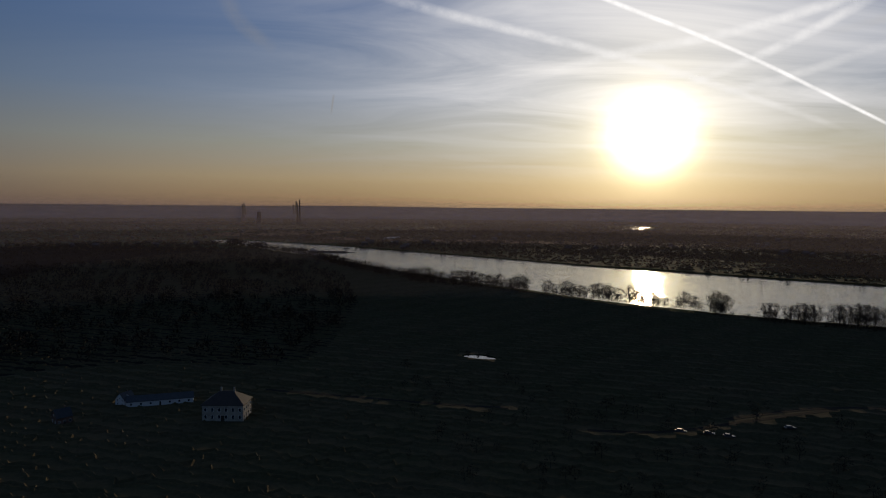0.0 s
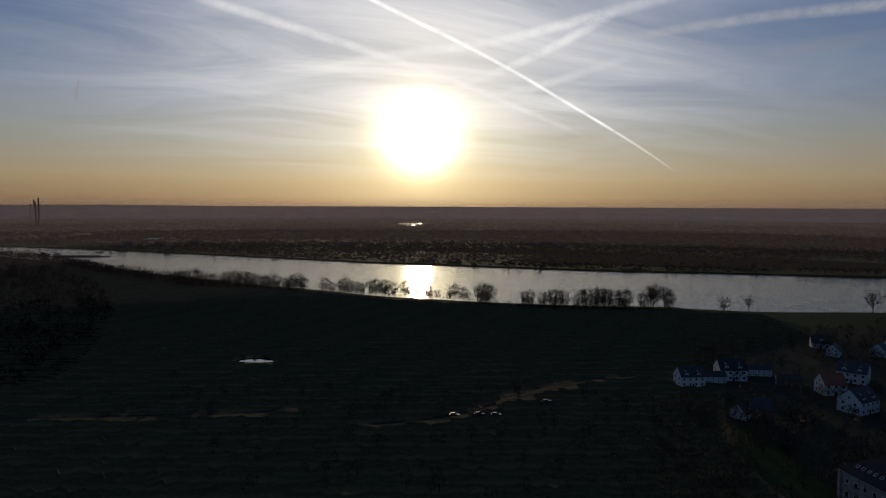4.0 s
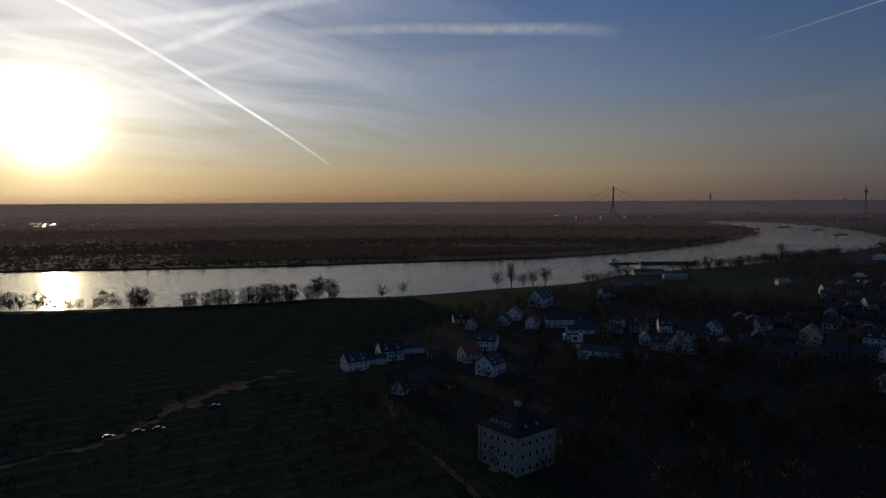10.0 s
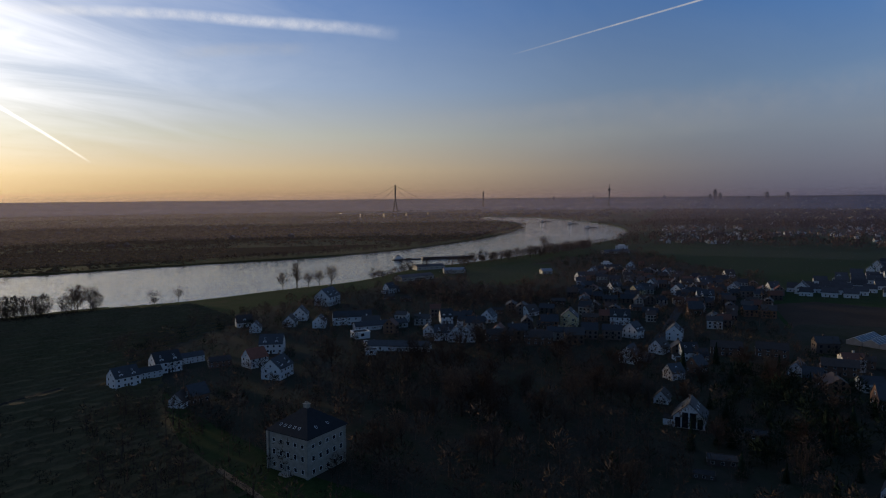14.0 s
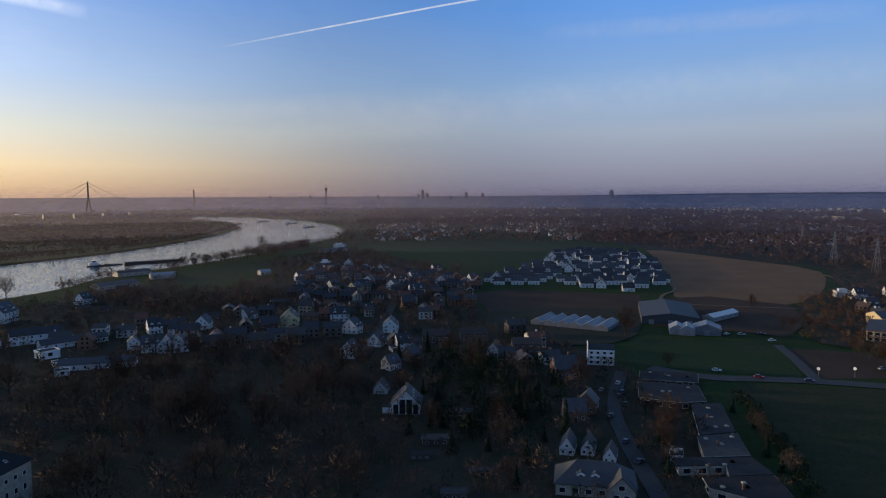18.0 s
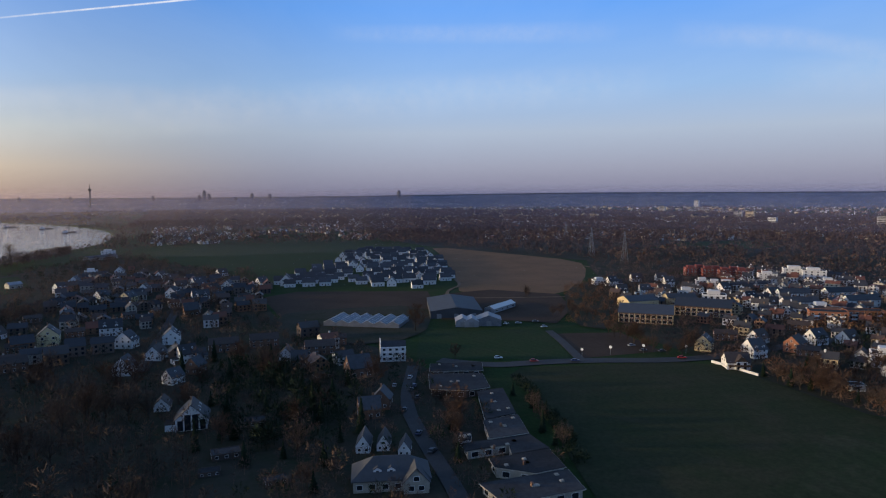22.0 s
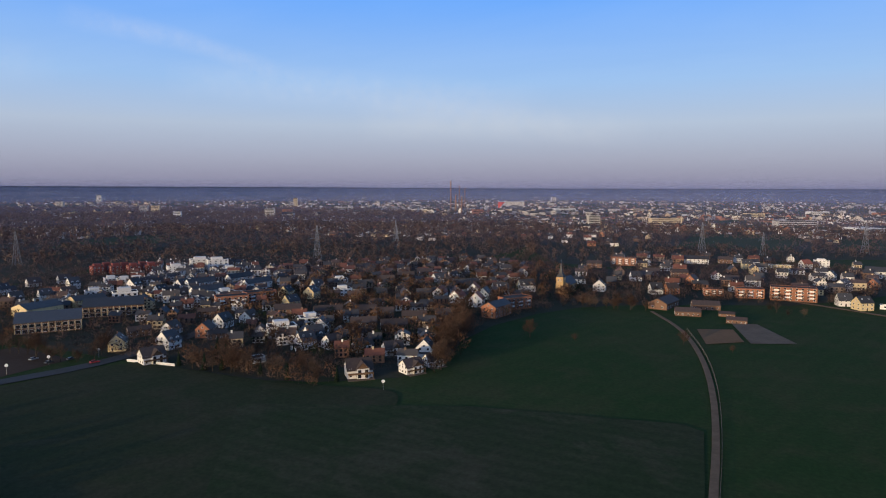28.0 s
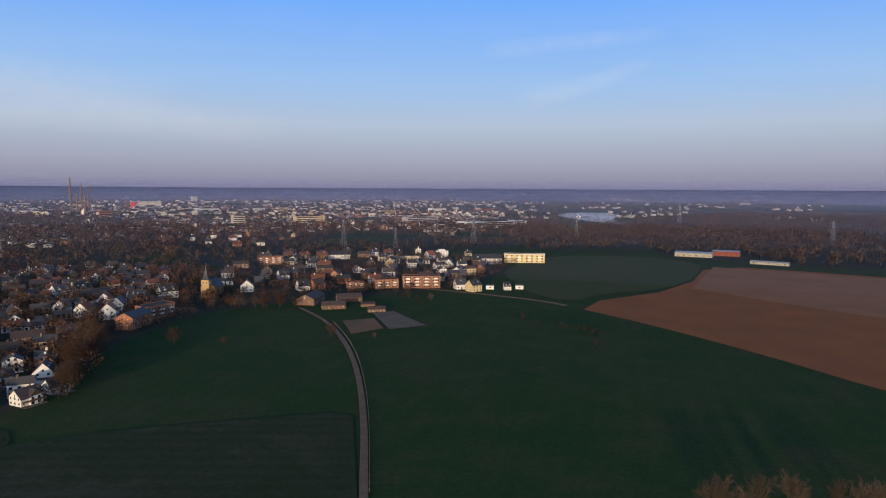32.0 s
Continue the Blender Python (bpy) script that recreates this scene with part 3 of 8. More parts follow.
def gable_body(w, d, eave, ridge, lo=-0.3):
    """A house body, ridge along x, with its two gables."""
    bm = bmesh.new()
    v = {}
    for i, x in enumerate((-w / 2, w / 2)):
        v[i] = [bm.verts.new(p) for p in ((x, -d / 2, lo), (x, d / 2, lo), (x, d / 2, eave), (x, 0, ridge - 0.12), (x, -d / 2, eave))]
    bm.faces.new(v[0][::-1])
    bm.faces.new(v[1])
    for i in range(5):
        bm.faces.new((v[0][i], v[0][(i + 1) % 5], v[1][(i + 1) % 5], v[1][i]))
    bmesh.ops.recalc_face_normals(bm, faces=bm.faces)
    return bm


def gable_roof(w, d, eave, ridge, over=0.4, thick=0.22):
    """Two sloping slabs with eaves."""
    bm = bmesh.new()
    slope = (ridge - eave) / (d / 2)
    lo = eave - over * slope
    outer = [(-d / 2 - over, lo + thick), (0, ridge + thick), (d / 2 + over, lo + thick), (d / 2 + over, lo), (0, ridge), (-d / 2 - over, lo)]
    ends = [[bm.verts.new((x, y, z)) for y, z in outer] for x in (-w / 2 - over * 0.6, w / 2 + over * 0.6)]
    n = len(outer)
    for i in range(n):
        bm.faces.new((ends[0][i], ends[0][(i + 1) % n], ends[1][(i + 1) % n], ends[1][i]))
    for e in ends:
        bm.faces.new((e[0], e[1], e[4], e[5]))
        bm.faces.new((e[1], e[2], e[3], e[4]))
    bmesh.ops.recalc_face_normals(bm, faces=bm.faces)
    return bm


def hip_roof(w, d, eave, top, over=0.5, flat=0.0):
    bm = bmesh.new()
    a, b = w / 2 + over, d / 2 + over
    r = max(w - d, 0) / 2 + flat
    low = [bm.verts.new(p) for p in ((-a, -b, eave), (a, -b, eave), (a, b, eave), (-a, b, eave))]
    base = [bm.verts.new((v.co.x, v.co.y, eave - 0.25)) for v in low]
    s = max(flat, 0.15)
    high = [bm.verts.new(p) for p in ((-r - 0.1, -s, top), (r + 0.1, -s, top), (r + 0.1, s, top), (-r - 0.1, s, top))]
    for i in range(4):
        j = (i + 1) % 4
        bm.faces.new((low[i], low[j], high[j], high[i]))
        bm.faces.new((base[i], base[j], low[j], low[i]))
    bm.faces.new(high)
    bm.faces.new(base[::-1])
    bmesh.ops.recalc_face_normals(bm, faces=bm.faces)
    return bm


def facade_windows(root, w, d, storeys, cols, sides="nsew", floor=2.8, size=(1.3, 1.4), first=1.0, end_cols=2):
    for k in range(storeys):
        z = first + k * floor
        for side in sides:
            n = cols if side in "ns" else end_cols
            run = w if side in "ns" else d
            for i in range(n):
                u = (i + 0.5) / n * run - run / 2
                if side == "s":
                    put_window(root, u, -d / 2, z, 0, *size)
                elif side == "n":
                    put_window(root, u, d / 2, z, 180, *size)
                elif side == "e":
                    put_window(root, w / 2, u, z, 90, *size)
                else:
                    put_window(root, -w / 2, u, z, -90, *size)


def chimney(root, x, y, z0, z1, mat):
    bm = bmesh.new()
    add_box(bm, x - 0.35, x + 0.35, y - 0.3, y + 0.3, z0, z1)
    add_box(bm, x - 0.42, x + 0.42, y - 0.37, y + 0.37, z1, z1 + 0.12)
    part("chimney", bm, mat, root)


def dormer(root, x, y, z, w, wall, roof):
    """A small gabled dormer that looks to -y."""
    bm = gable_body(3.0, w, 1.3, 1.9, 0)
    bm.transform(pose(x, y + 1.2, z, 0, 0, 90))
    dorm = part("dormer", bm, wall, root)
    bm = gable_roof(3.0, w, 1.3, 1.95, 0.15, 0.12)
    bm.transform(pose(x, y + 1.2, z, 0, 0, 90))
    part("dormer_roof", bm, roof, dorm)
    put_window(root, x, y - 0.31, z + 0.3, 0, 1.0, 0.9)


def gabled_house(w, d, eave, ridge, wall, roof, label, storeys=2, cols=3, dormers=0, stack=True, category="house", ends=2, over=0.4, lights=0):
    root = tagged(new("house"), label, category, group="houses of the village")
    part("wall", gable_body(w, d, eave, ridge), wall, root)
    part("roof", gable_roof(w, d, eave, ridge, over), roof, root)
    facade_windows(root, w, d, storeys, cols, "s")
    facade_windows(root, w, d, storeys, cols, "w", end_cols=ends)
    put_window(root, -w / 2, 0, eave + 0.5, -90, 1.1, 1.2)
    part("door", box(-0.55, 0.55, -d / 2 - 0.07, -d / 2, 0, 2.1), BARK, root)
    if stack:
        chimney(root, w * 0.22, 0.6, ridge - 1.0, ridge + 1.0, BROWN)
    slope = (ridge - eave) / (d / 2)
    for i in range(dormers):
        x = (i + 0.5) / dormers * w - w / 2
        dormer(root, x, -d / 2 + 1.0, eave + 0.35 * slope, 2.0, wall, roof)
    for i in range(lights):
        x = (i + 0.5) / lights * w - w / 2
        sk = part("skylight", window_mesh(0.9, 1.2), None, root)
        sk.matrix_basis = Matrix.Translation((x, -d * 0.28, eave + slope * d * 0.22 + 0.32)) @ Matrix.Rotation(math.atan(slope) - math.pi / 2, 4, "X")
    return root


def flat_house(w, d, h, wall, label, storeys=2, cols=4, category="house", roof=FELT, setback=True, band=False, ends=2):
    root = tagged(new("house"), label, category, group="houses of the village")
    bm = box(-w / 2, w / 2, -d / 2, d / 2, -0.3, h)
    part("wall", bm, wall, root)
    bm = bmesh.new()
    for x0, x1, y0, y1 in ((-w / 2 - 0.15, w / 2 + 0.15, -d / 2 - 0.15, -d / 2 + 0.2), (-w / 2 - 0.15, w / 2 + 0.15, d / 2 - 0.2, d / 2 + 0.15),
                           (-w / 2 - 0.15, -w / 2 + 0.2, -d / 2 + 0.2, d / 2 - 0.2), (w / 2 - 0.2, w / 2 + 0.15, -d / 2 + 0.2, d / 2 - 0.2)):
        add_box(bm, x0, x1, y0, y1, h - 0.1, h + 0.35)
    part("parapet", bm, wall if wall in (BRICK, BROWN, DARK_RED, DARK_BRICK) else FRAME, root)
    part("roof", box(-w / 2 + 0.2, w / 2 - 0.2, -d / 2 + 0.2, d / 2 - 0.2, h, h + 0.12), roof, root)
    if setback:
        part("penthouse", box(-w * 0.30, w * 0.25, -d * 0.25, d * 0.3, h + 0.12, h + 2.6), wall, root)
    facade_windows(root, w, d, storeys, cols, "s", size=(1.8, 1.5), end_cols=ends)
    facade_windows(root, w, d, storeys, cols, "w", size=(1.4, 1.5), end_cols=ends)
    return root


DARK_BRICK = material("dark_brown_brick", (0.085, 0.065, 0.055), 0.85, vary=0.3, scale=1.5, spread=0.15, spec=0.1)


def flat_block(h, outline, label):
    """A low flat-roofed house on a free outline: walls, felt roof, pale edge, windows, roof lights and vents."""
    root = tagged(new("bungalow"), label, "bungalow", group="houses of the village")
    n = len(outline)
    cx, cy = sum(p[0] for p in outline) / n, sum(p[1] for p in outline) / n
    shape = [(x - cx, y - cy) for x, y in outline]
    if sum(shape[k - 1][0] * shape[k][1] - shape[k][0] * shape[k - 1][1] for k in range(n)) < 0:
        shape.reverse()

    def slab(grow, z0, z1):
        bm = bmesh.new()
        lo = [bm.verts.new((x * grow, y * grow, z0)) for x, y in shape]
        hi = [bm.verts.new((x * grow, y * grow, z1)) for x, y in shape]
        bm.faces.new(hi)
        bm.faces.new(lo[::-1])
        for k in range(n):
            bm.faces.new((lo[k - 1], lo[k], hi[k], hi[k - 1]))
        return bm
    part("wall", slab(0.94, -0.3, h - 0.2), rb.choice((WHITE, DARK_BRICK, STONE)), root)
    part("fascia", slab(1.012, h - 0.25, h + 0.02), rb.choice((STONE, STONE, FELT)), root)
    part("roof", slab(1.0, h + 0.024, h + 0.10), FELT, root)
    for k in range(n):
        (x0, y0), (x1, y1) = shape[k - 1], shape[k]
        ln = math.hypot(x1 - x0, y1 - y0)
        t = math.degrees(math.atan2(y1 - y0, x1 - x0))
        for q in range(int(ln / 4.5)):
            f = (q + 0.5) / int(ln / 4.5)
            put_window(root, (x0 + (x1 - x0) * f) * 0.94, (y0 + (y1 - y0) * f) * 0.94, 0.5, t, 2.4, 1.8)
    for _ in range(4):
        a, b = rb.choice(shape), rb.choice(shape)
        x, y = (a[0] + b[0]) * 0.32, (a[1] + b[1]) * 0.32
        bm = bmesh.new()
        add_box(bm, x - 0.6, x + 0.6, y - 0.6, y + 0.6, h + 0.1, h + 0.35)
        add_box(bm, x - 0.5, x + 0.5, y - 0.5, y + 0.5, h + 0.35, h + 0.5)
        part("roof_light", bm, STONE, root)
    a, b = shape[0], shape[2]
    chimney(root, (a[0] + b[0]) * 0.2, (a[1] + b[1]) * 0.2 + 1.4, h, h + 1.2, BROWN)
    root.location = (cx, cy, 0)
    taken.append((cx, cy, max(math.hypot(*p) for p in shape) * 0.8))
    return root


rb = random.Random(23)


def balcony_block(w, d, h, wall, label, storeys=3, cols=6, roof=FELT):
    """A block of flats with balconies along its front."""
    root = flat_house(w, d, h, wall, label, storeys, cols, "apartment block", roof, setback=False)
    for k in range(1, storeys):
        for i in range(cols // 2):
            x = (i + 0.5) / (cols // 2) * w - w / 2
            for s in (-1,):
                bm = bmesh.new()
                z = k * 2.8
                y0, y1 = sorted((s * d / 2, s * (d / 2 + 1.4)))
                add_box(bm, x - 1.7, x + 1.7, y0, y1, z, z + 0.16)
                yo = y1 if s > 0 else y0
                add_box(bm, x - 1.7, x + 1.7, yo - 0.06, yo + 0.06, z + 0.16, z + 1.1)
                part("balcony", bm, FRAME, root)
    return root


def glass_gable_house():
    """A white house whose gable is a tall frame of glass between white piers."""
    root = gabled_house(12, 12, 4.6, 10.2, WHITE, SLATE, "white house with a tall glazed gable and dark roof", 1, 3, lights=3, ends=1, over=0.7)
    for v, w, z in ((-4.2, 2.0, 4.2), (-1.5, 2.2, 6.4), (1.5, 2.2, 6.4), (4.2, 2.0, 4.2)):
        part("glazing", box(-6.10, -6.02, v - w / 2, v + w / 2, 0.2, z), GLASS, root)
    bm = bmesh.new()
    for v, z in ((-5.7, 4.9), (-2.85, 7.4), (0, 10.0), (2.85, 7.4), (5.7, 4.9)):
        add_box(bm, -6.32, -6.02, v - 0.22, v + 0.22, -0.2, z)
    part("pier", bm, WHITE, root)
    part("annexe", box(-5.0, 1.0, 6.0, 10.0, -0.3, 2.7), WHITE, root)
    part("annexe_roof", box(-5.2, 1.2, 6.0, 10.2, 2.7, 2.95), FELT, root)
    return root


def extended_house():
    """A gabled house with a lower wing, a flat garage and a chimney."""
    root = gabled_house(9.5, 9, 5.2, 9.8, WHITE, SLATE, "white house with a lower wing and a flat garage", 2, 2, lights=2, over=0.5)
    bm = gable_body(6, 7, 3.0, 6.2)
    bm.transform(pose(7.6, 0.4, 0))
    part("wing", bm, WHITE, root)
    bm = gable_roof(6, 7, 3.0, 6.2, 0.45)
    bm.transform(pose(7.6, 0.4, 0))
    part("wing_roof", bm, SLATE, root)
    put_window(root, 7.6, -3.1, 0.9, 0, 2.2, 1.5)
    part("garage", box(-8.4, -4.9, -3.5, 2.5, -0.3, 2.7), WHITE, root)
    part("garage_roof", box(-8.55, -4.9, -3.65, 2.65, 2.7, 2.95), FELT, root)
    part("garage_door", box(-7.9, -5.4, -3.58, -3.5, 0, 2.2), TIMBER, root)
    return root


def balcony_villa():
    """A family house with a broad roof, a timbered cross gable and a long balcony on the garden side."""
    root = gabled_house(13, 10.5, 5.0, 9.4, WHITE, TILE_BROWN, "large white house with brown roof, timber gable and balcony", 2, 4, ends=3, over=0.9)
    bm = gable_body(5.0, 6.4, 5.2, 8.6)
    bm.transform(pose(1.2, -4.2, 0, 0, 0, 90))
    part("cross_gable", bm, WHITE, root)
    bm = gable_roof(5.0, 6.4, 5.2, 8.6, 0.6)
    bm.transform(pose(1.2, -4.2, 0, 0, 0, 90))
    part("cross_roof", bm, TILE_BROWN, root)
    bm = bmesh.new()
    v = [bm.verts.new(p) for p in ((-1.9, -6.78, 5.3), (4.3, -6.78, 5.3), (1.2, -6.78, 8.35), (-1.9, -6.70, 5.3), (4.3, -6.70, 5.3), (1.2, -6.70, 8.35))]
    for f in ((0, 1, 2), (5, 4, 3), (0, 3, 4, 1), (1, 4, 5, 2), (2, 5, 3, 0)):
        bm.faces.new([v[q] for q in f])
    bmesh.ops.recalc_face_normals(bm, faces=bm.faces)
    part("timber_cladding", bm, TIMBER, root)
    for u in (-0.6, 3.0):
        put_window(root, u, -6.7, 0.4, 0, 2.0, 2.1)
        put_window(root, u, -6.7, 3.2, 0, 1.9, 1.7)
    bm = bmesh.new()
    add_box(bm, -6.4, 6.4, -8.0, -5.25, 2.62, 2.84)
    add_box(bm, -6.4, 6.4, -8.06, -7.96, 2.84, 3.7)
    part("balcony", bm, TIMBER, root, "long brown timber balcony")
    bm = bmesh.new()
    for u in (-6.2, -2.2, 2.2, 6.2):
        add_box(bm, u - 0.1, u + 0.1, -7.95, -7.75, -0.2, 2.62)
    part("balcony_post", bm, TIMBER, root)
    part("terrace", box(-6.8, 6.8, -9.5, -5.25, -0.2, 0.18), SAND, root)
    return root


TIMBER = material("brown_timber", (0.13, 0.075, 0.040), 0.7, vary=0.35, scale=1.2, spread=0.2, bump=0.01)
DARK_RED = material("dark_red_brick", (0.20, 0.055, 0.042), 0.8, vary=0.3, scale=1.5, spread=0.15, spec=0.2)
KINDS = {
    "w": lambda: gabled_house(10, 9.5, 4.9, 9.7, WHITE, SLATE, "white rendered house with a dark tiled gable roof", 2, 3, lights=1, ends=2, over=0.6),
    "w1": lambda: extended_house(),
    "w2": lambda: gabled_house(9, 11, 5.4, 10.4, WHITE, SLATE, "white house with a steep dark roof and dormers", 2, 2, dormers=2, ends=3, over=0.5),
    "w3": lambda: gabled_house(11, 9, 4.0, 8.4, WHITE, TILE_BROWN, "white house under a broad brown tiled roof", 1, 3, dormers=1, ends=2, over=0.8),
    "v": lambda: gabled_house(13, 9.5, 4.6, 9.0, WHITE, SLATE, "small white estate house with a dark gable roof", 1, 2, ends=2, stack=False, over=0.5),
    "W": lambda: gabled_house(14, 11, 6.0, 10.8, WHITE, SLATE, "large white house with dormers in a dark roof", 2, 4, dormers=2, lights=2),
    "V": lambda: balcony_villa(),
    "r": lambda: gabled_house(11, 10, 5.6, 10.2, WHITE, TILE_RED, "white house with a steep red tiled roof", 2, 3),
    "b": lambda: gabled_house(17, 8.4, 5.2, 8.2, BROWN, TILE_BROWN, "row of brown brick terraced houses with tiled roof", 2, 4, category="terrace"),
    "o": lambda: gabled_house(11, 9, 5.6, 9.6, BRICK, TILE_BROWN, "orange-red brick house with a brown tiled roof", 2, 3),
    "c": lambda: gabled_house(11, 10, 6.0, 10.4, CREAM, SLATE, "cream rendered house with a dark gable roof", 2, 3, lights=2),
    "T": lambda: gabled_house(28, 9.5, 6.0, 9.6, WHITE, SLATE, "long white terrace with a dark roof", 2, 6, category="terrace"),
    "L": lambda: gabled_house(38, 10, 3.2, 5.6, WHITE, SLATE, "long low white building with a dark roof", 1, 7, category="building", stack=False),
    "f": lambda: flat_house(14, 10, 6.0, WHITE, "white flat-roofed modern house", 2, 4),
    "A": lambda: flat_house(22, 13, 11.6, WHITE, "white flat-roofed block of flats with a set-back top floor", 4, 4, "apartment block"),
    "R": lambda: flat_house(12, 12, 9.0, DARK_RED, "dark red brick town house with a flat roof", 3, 3, "town house"),
    "Y": lambda: balcony_block(42, 11, 9.0, CREAM, "yellow block of flats with rows of balconies", 3, 8),
    "B": lambda: balcony_block(24, 12, 9.0, BRICK, "red brick block of flats with white balconies", 3, 6),
    "Z": lambda: balcony_block(34, 12, 11.0, BRICK, "orange brick block of flats with cream balconies", 4, 8),
    "O": lambda: gabled_house(26, 13, 8.8, 12.4, BRICK, SLATE, "orange brick block of flats with a dark roof", 3, 6, category="apartment block"),
    "G": lambda: glass_gable_house(),
    "q": lambda: gabled_house(13, 6.5, 3.4, 8.2, WHITE, SLATE, "narrow house with a steep white gable under a dark roof", 1, 4, ends=2, over=0.3, stack=False),
    "h": lambda: flat_house(14, 9, 3.0, DARK_BRICK, "low dark flat-roofed house in a garden", 1, 3, "bungalow", setback=False),
    "t": lambda: flat_house(7, 6, 2.8, WHITE, "small white flat-roofed garage", 1, 1, "garage", setback=False, ends=1),
    "k": lambda: gabled_house(9, 8, 4.4, 8.6, BROWN, SLATE, "dark timbered house with a steep dark roof", 1, 3),
    "s": lambda: gabled_house(22, 12, 4.0, 7.0, BROWN, TILE_BROWN, "brown farm barn with a shallow tiled roof", 1, 5, category="barn", stack=False),
}
PROTO = {}
taken = []


def put_house(x, y, turn, kind, size=1.0):
    """One house; white gabled houses come in four builds."""
    size *= 0.92
    if kind == "w":
        kind = ("w", "w1", "w2", "w3")[int(abs(x) * 3 + abs(y) * 5) % 4]
    m = Matrix.LocRotScale((x, y, 0), Euler((0, 0, radians(turn))), (size, size, size))
    taken.append((x, y, 8 * size if kind not in "bTLYOZ" else 15))
    if kind in PROTO:
        return copy_thing(PROTO[kind], m @ Matrix.Scale(1 / PROTO[kind].scale.x, 4))
    PROTO[kind] = KINDS[kind]()
    PROTO[kind].matrix_basis = m
    return PROTO[kind]


RIVER_VILLAGE = [
    (445.7, 303.0, 4, 'W', 1.35), (348.0, 303.8, 321, 'w', 1.0), (335.6, 283.5, 30, 'w', 0.8), (360.8, 275.4, 27, 'w', 1.0),
    (381.9, 282.1, 26, 'w', 1.1), (365.0, 254.5, 25, 'W', 0.8), (382.5, 240.5, 307, 'T', 1.0), (294.8, 237.7, 299, 'W', 1.0),
    (253.8, 202.0, 9, 'W', 1.0), (266.0, 225.7, 340, 'r', 1.0), (345.6, 211.6, 321, 't', 1.5), (326.0, 174.2, 286, 'L', 1.0),
    (311.1, 183.8, 301, 't', 1.0),
]
VILLAGE_ROW = [
    (367.2, 175.9, 26, 'w', 0.8), (360.4, 162.2, 294, 'W', 0.9), (359.1, 153.0, 18, 'w', 1.0), (360.3, 147.5, 17, 'w', 1.0),
    (409.6, 182.8, 304, 'w', 1.0), (407.4, 163.7, 297, 'T', 0.7), (422.9, 156.7, 0, 'w', 1.0), (457.5, 138.2, 332, 'w', 1.0),
    (415.1, 115.1, 285, 'b', 0.7), (429.5, 102.6, 8, 'c', 1.2), (447.7, 73.1, 279, 'W', 1.0), (408.0, 58.8, 338, 'w', 1.0),
    (368.7, 106.1, 291, 'b', 1.0), (367.0, 129.5, 294, 'b', 1.0), (487.9, 270.1, 309, 'b', 0.6), (576.5, 293.6, 297, 'b', 0.5),
    (688.5, 298.3, 293, 'h', 1.2),
]
VILLAGE_CENTRE = [
    (412.6, 35.5, 360, 'W', 0.9), (373.3, 40.0, 346, 'w', 1.0), (362.5, 24.4, 294, 'w', 1.0), (346.4, 51.4, 348, 'w', 1.0),
    (643.8, -47.5, 351, 'w', 1.2), (566.6, 26.2, 283, 'W', 1.0), (596.7, 48.9, 335, 'w', 1.0), (663.2, 33.5, 303, 'w', 1.0),
    (788.2, 117.5, 3, 'w', 1.1), (796.9, 146.5, 280, 'f', 1.0), (1023.6, 165.7, 279, 'A', 0.9), (380.2, 6.5, 274, 'b', 1.0),
    (384.7, -15.3, 271, 'b', 1.0), (350.1, -25.1, 346, 'w', 0.9), (357.5, -42.9, 268, 'b', 1.0), (305.9, -54.4, 280, 'k', 1.3),
]
OLD_LANES = [
    (660.9, 147.1, 313, 'w', 1.0), (716.5, 146.2, 352, 'w', 1.0), (638.0, 120.8, 281, 'b', 0.6), (713.2, 108.0, 4, 'w', 1.0),
    (598.8, 103.5, 320, 'w', 1.0), (579.8, 80.8, 328, 'c', 1.0), (634.1, 74.9, 347, 'w', 1.0), (652.4, 46.8, 294, 'w', 1.0),
    (517.8, 54.9, 336, 'b', 0.6), (505.9, 70.7, 298, 'b', 0.6), (502.8, 29.9, 283, 'k', 1.2), (610.1, 18.0, 312, 'o', 1.0),
    (628.4, 5.1, 340, 'w', 1.0), (572.7, -7.5, 279, 'b', 0.6), (646.4, -25.1, 298, 'w', 1.0), (747.2, 12.3, 301, 'w', 1.0),
    (741.4, 71.8, 336, 'w', 1.0),
]
OLD_LANES_WEST = [
    (510.5, 131.2, 294, 'b', 0.7), (508.9, 109.6, 342, 'k', 1.0), (450.8, 93.5, 282, 'b', 0.7), (476.2, 150.2, 298, 'b', 0.7),
    (455.9, 162.8, 290, 'b', 0.6), (402.1, 160.5, 312, 'b', 0.7), (483.8, 251.6, 307, 'b', 0.6), (522.5, 288.3, 339, 'w', 1.0),
    (596.9, 295.0, 296, 'b', 0.6), (376.7, 215.2, 315, 'L', 1.0), (327.9, 194.5, 311, 't', 1.0),
]
HOTEL = [
    (214.2, 258.2, 345, 'W', 0.9), (226.7, 259.4, 339, 'T', 0.6), (241.2, 261.1, 337, 'W', 1.0), (258.3, 263.1, 336, 'T', 0.6),
    (258.4, 242.0, 323, 'b', 0.7), (201.9, 210.7, 16, 'w', 0.8), (207.9, 208.3, 345, 'k', 1.0),
]
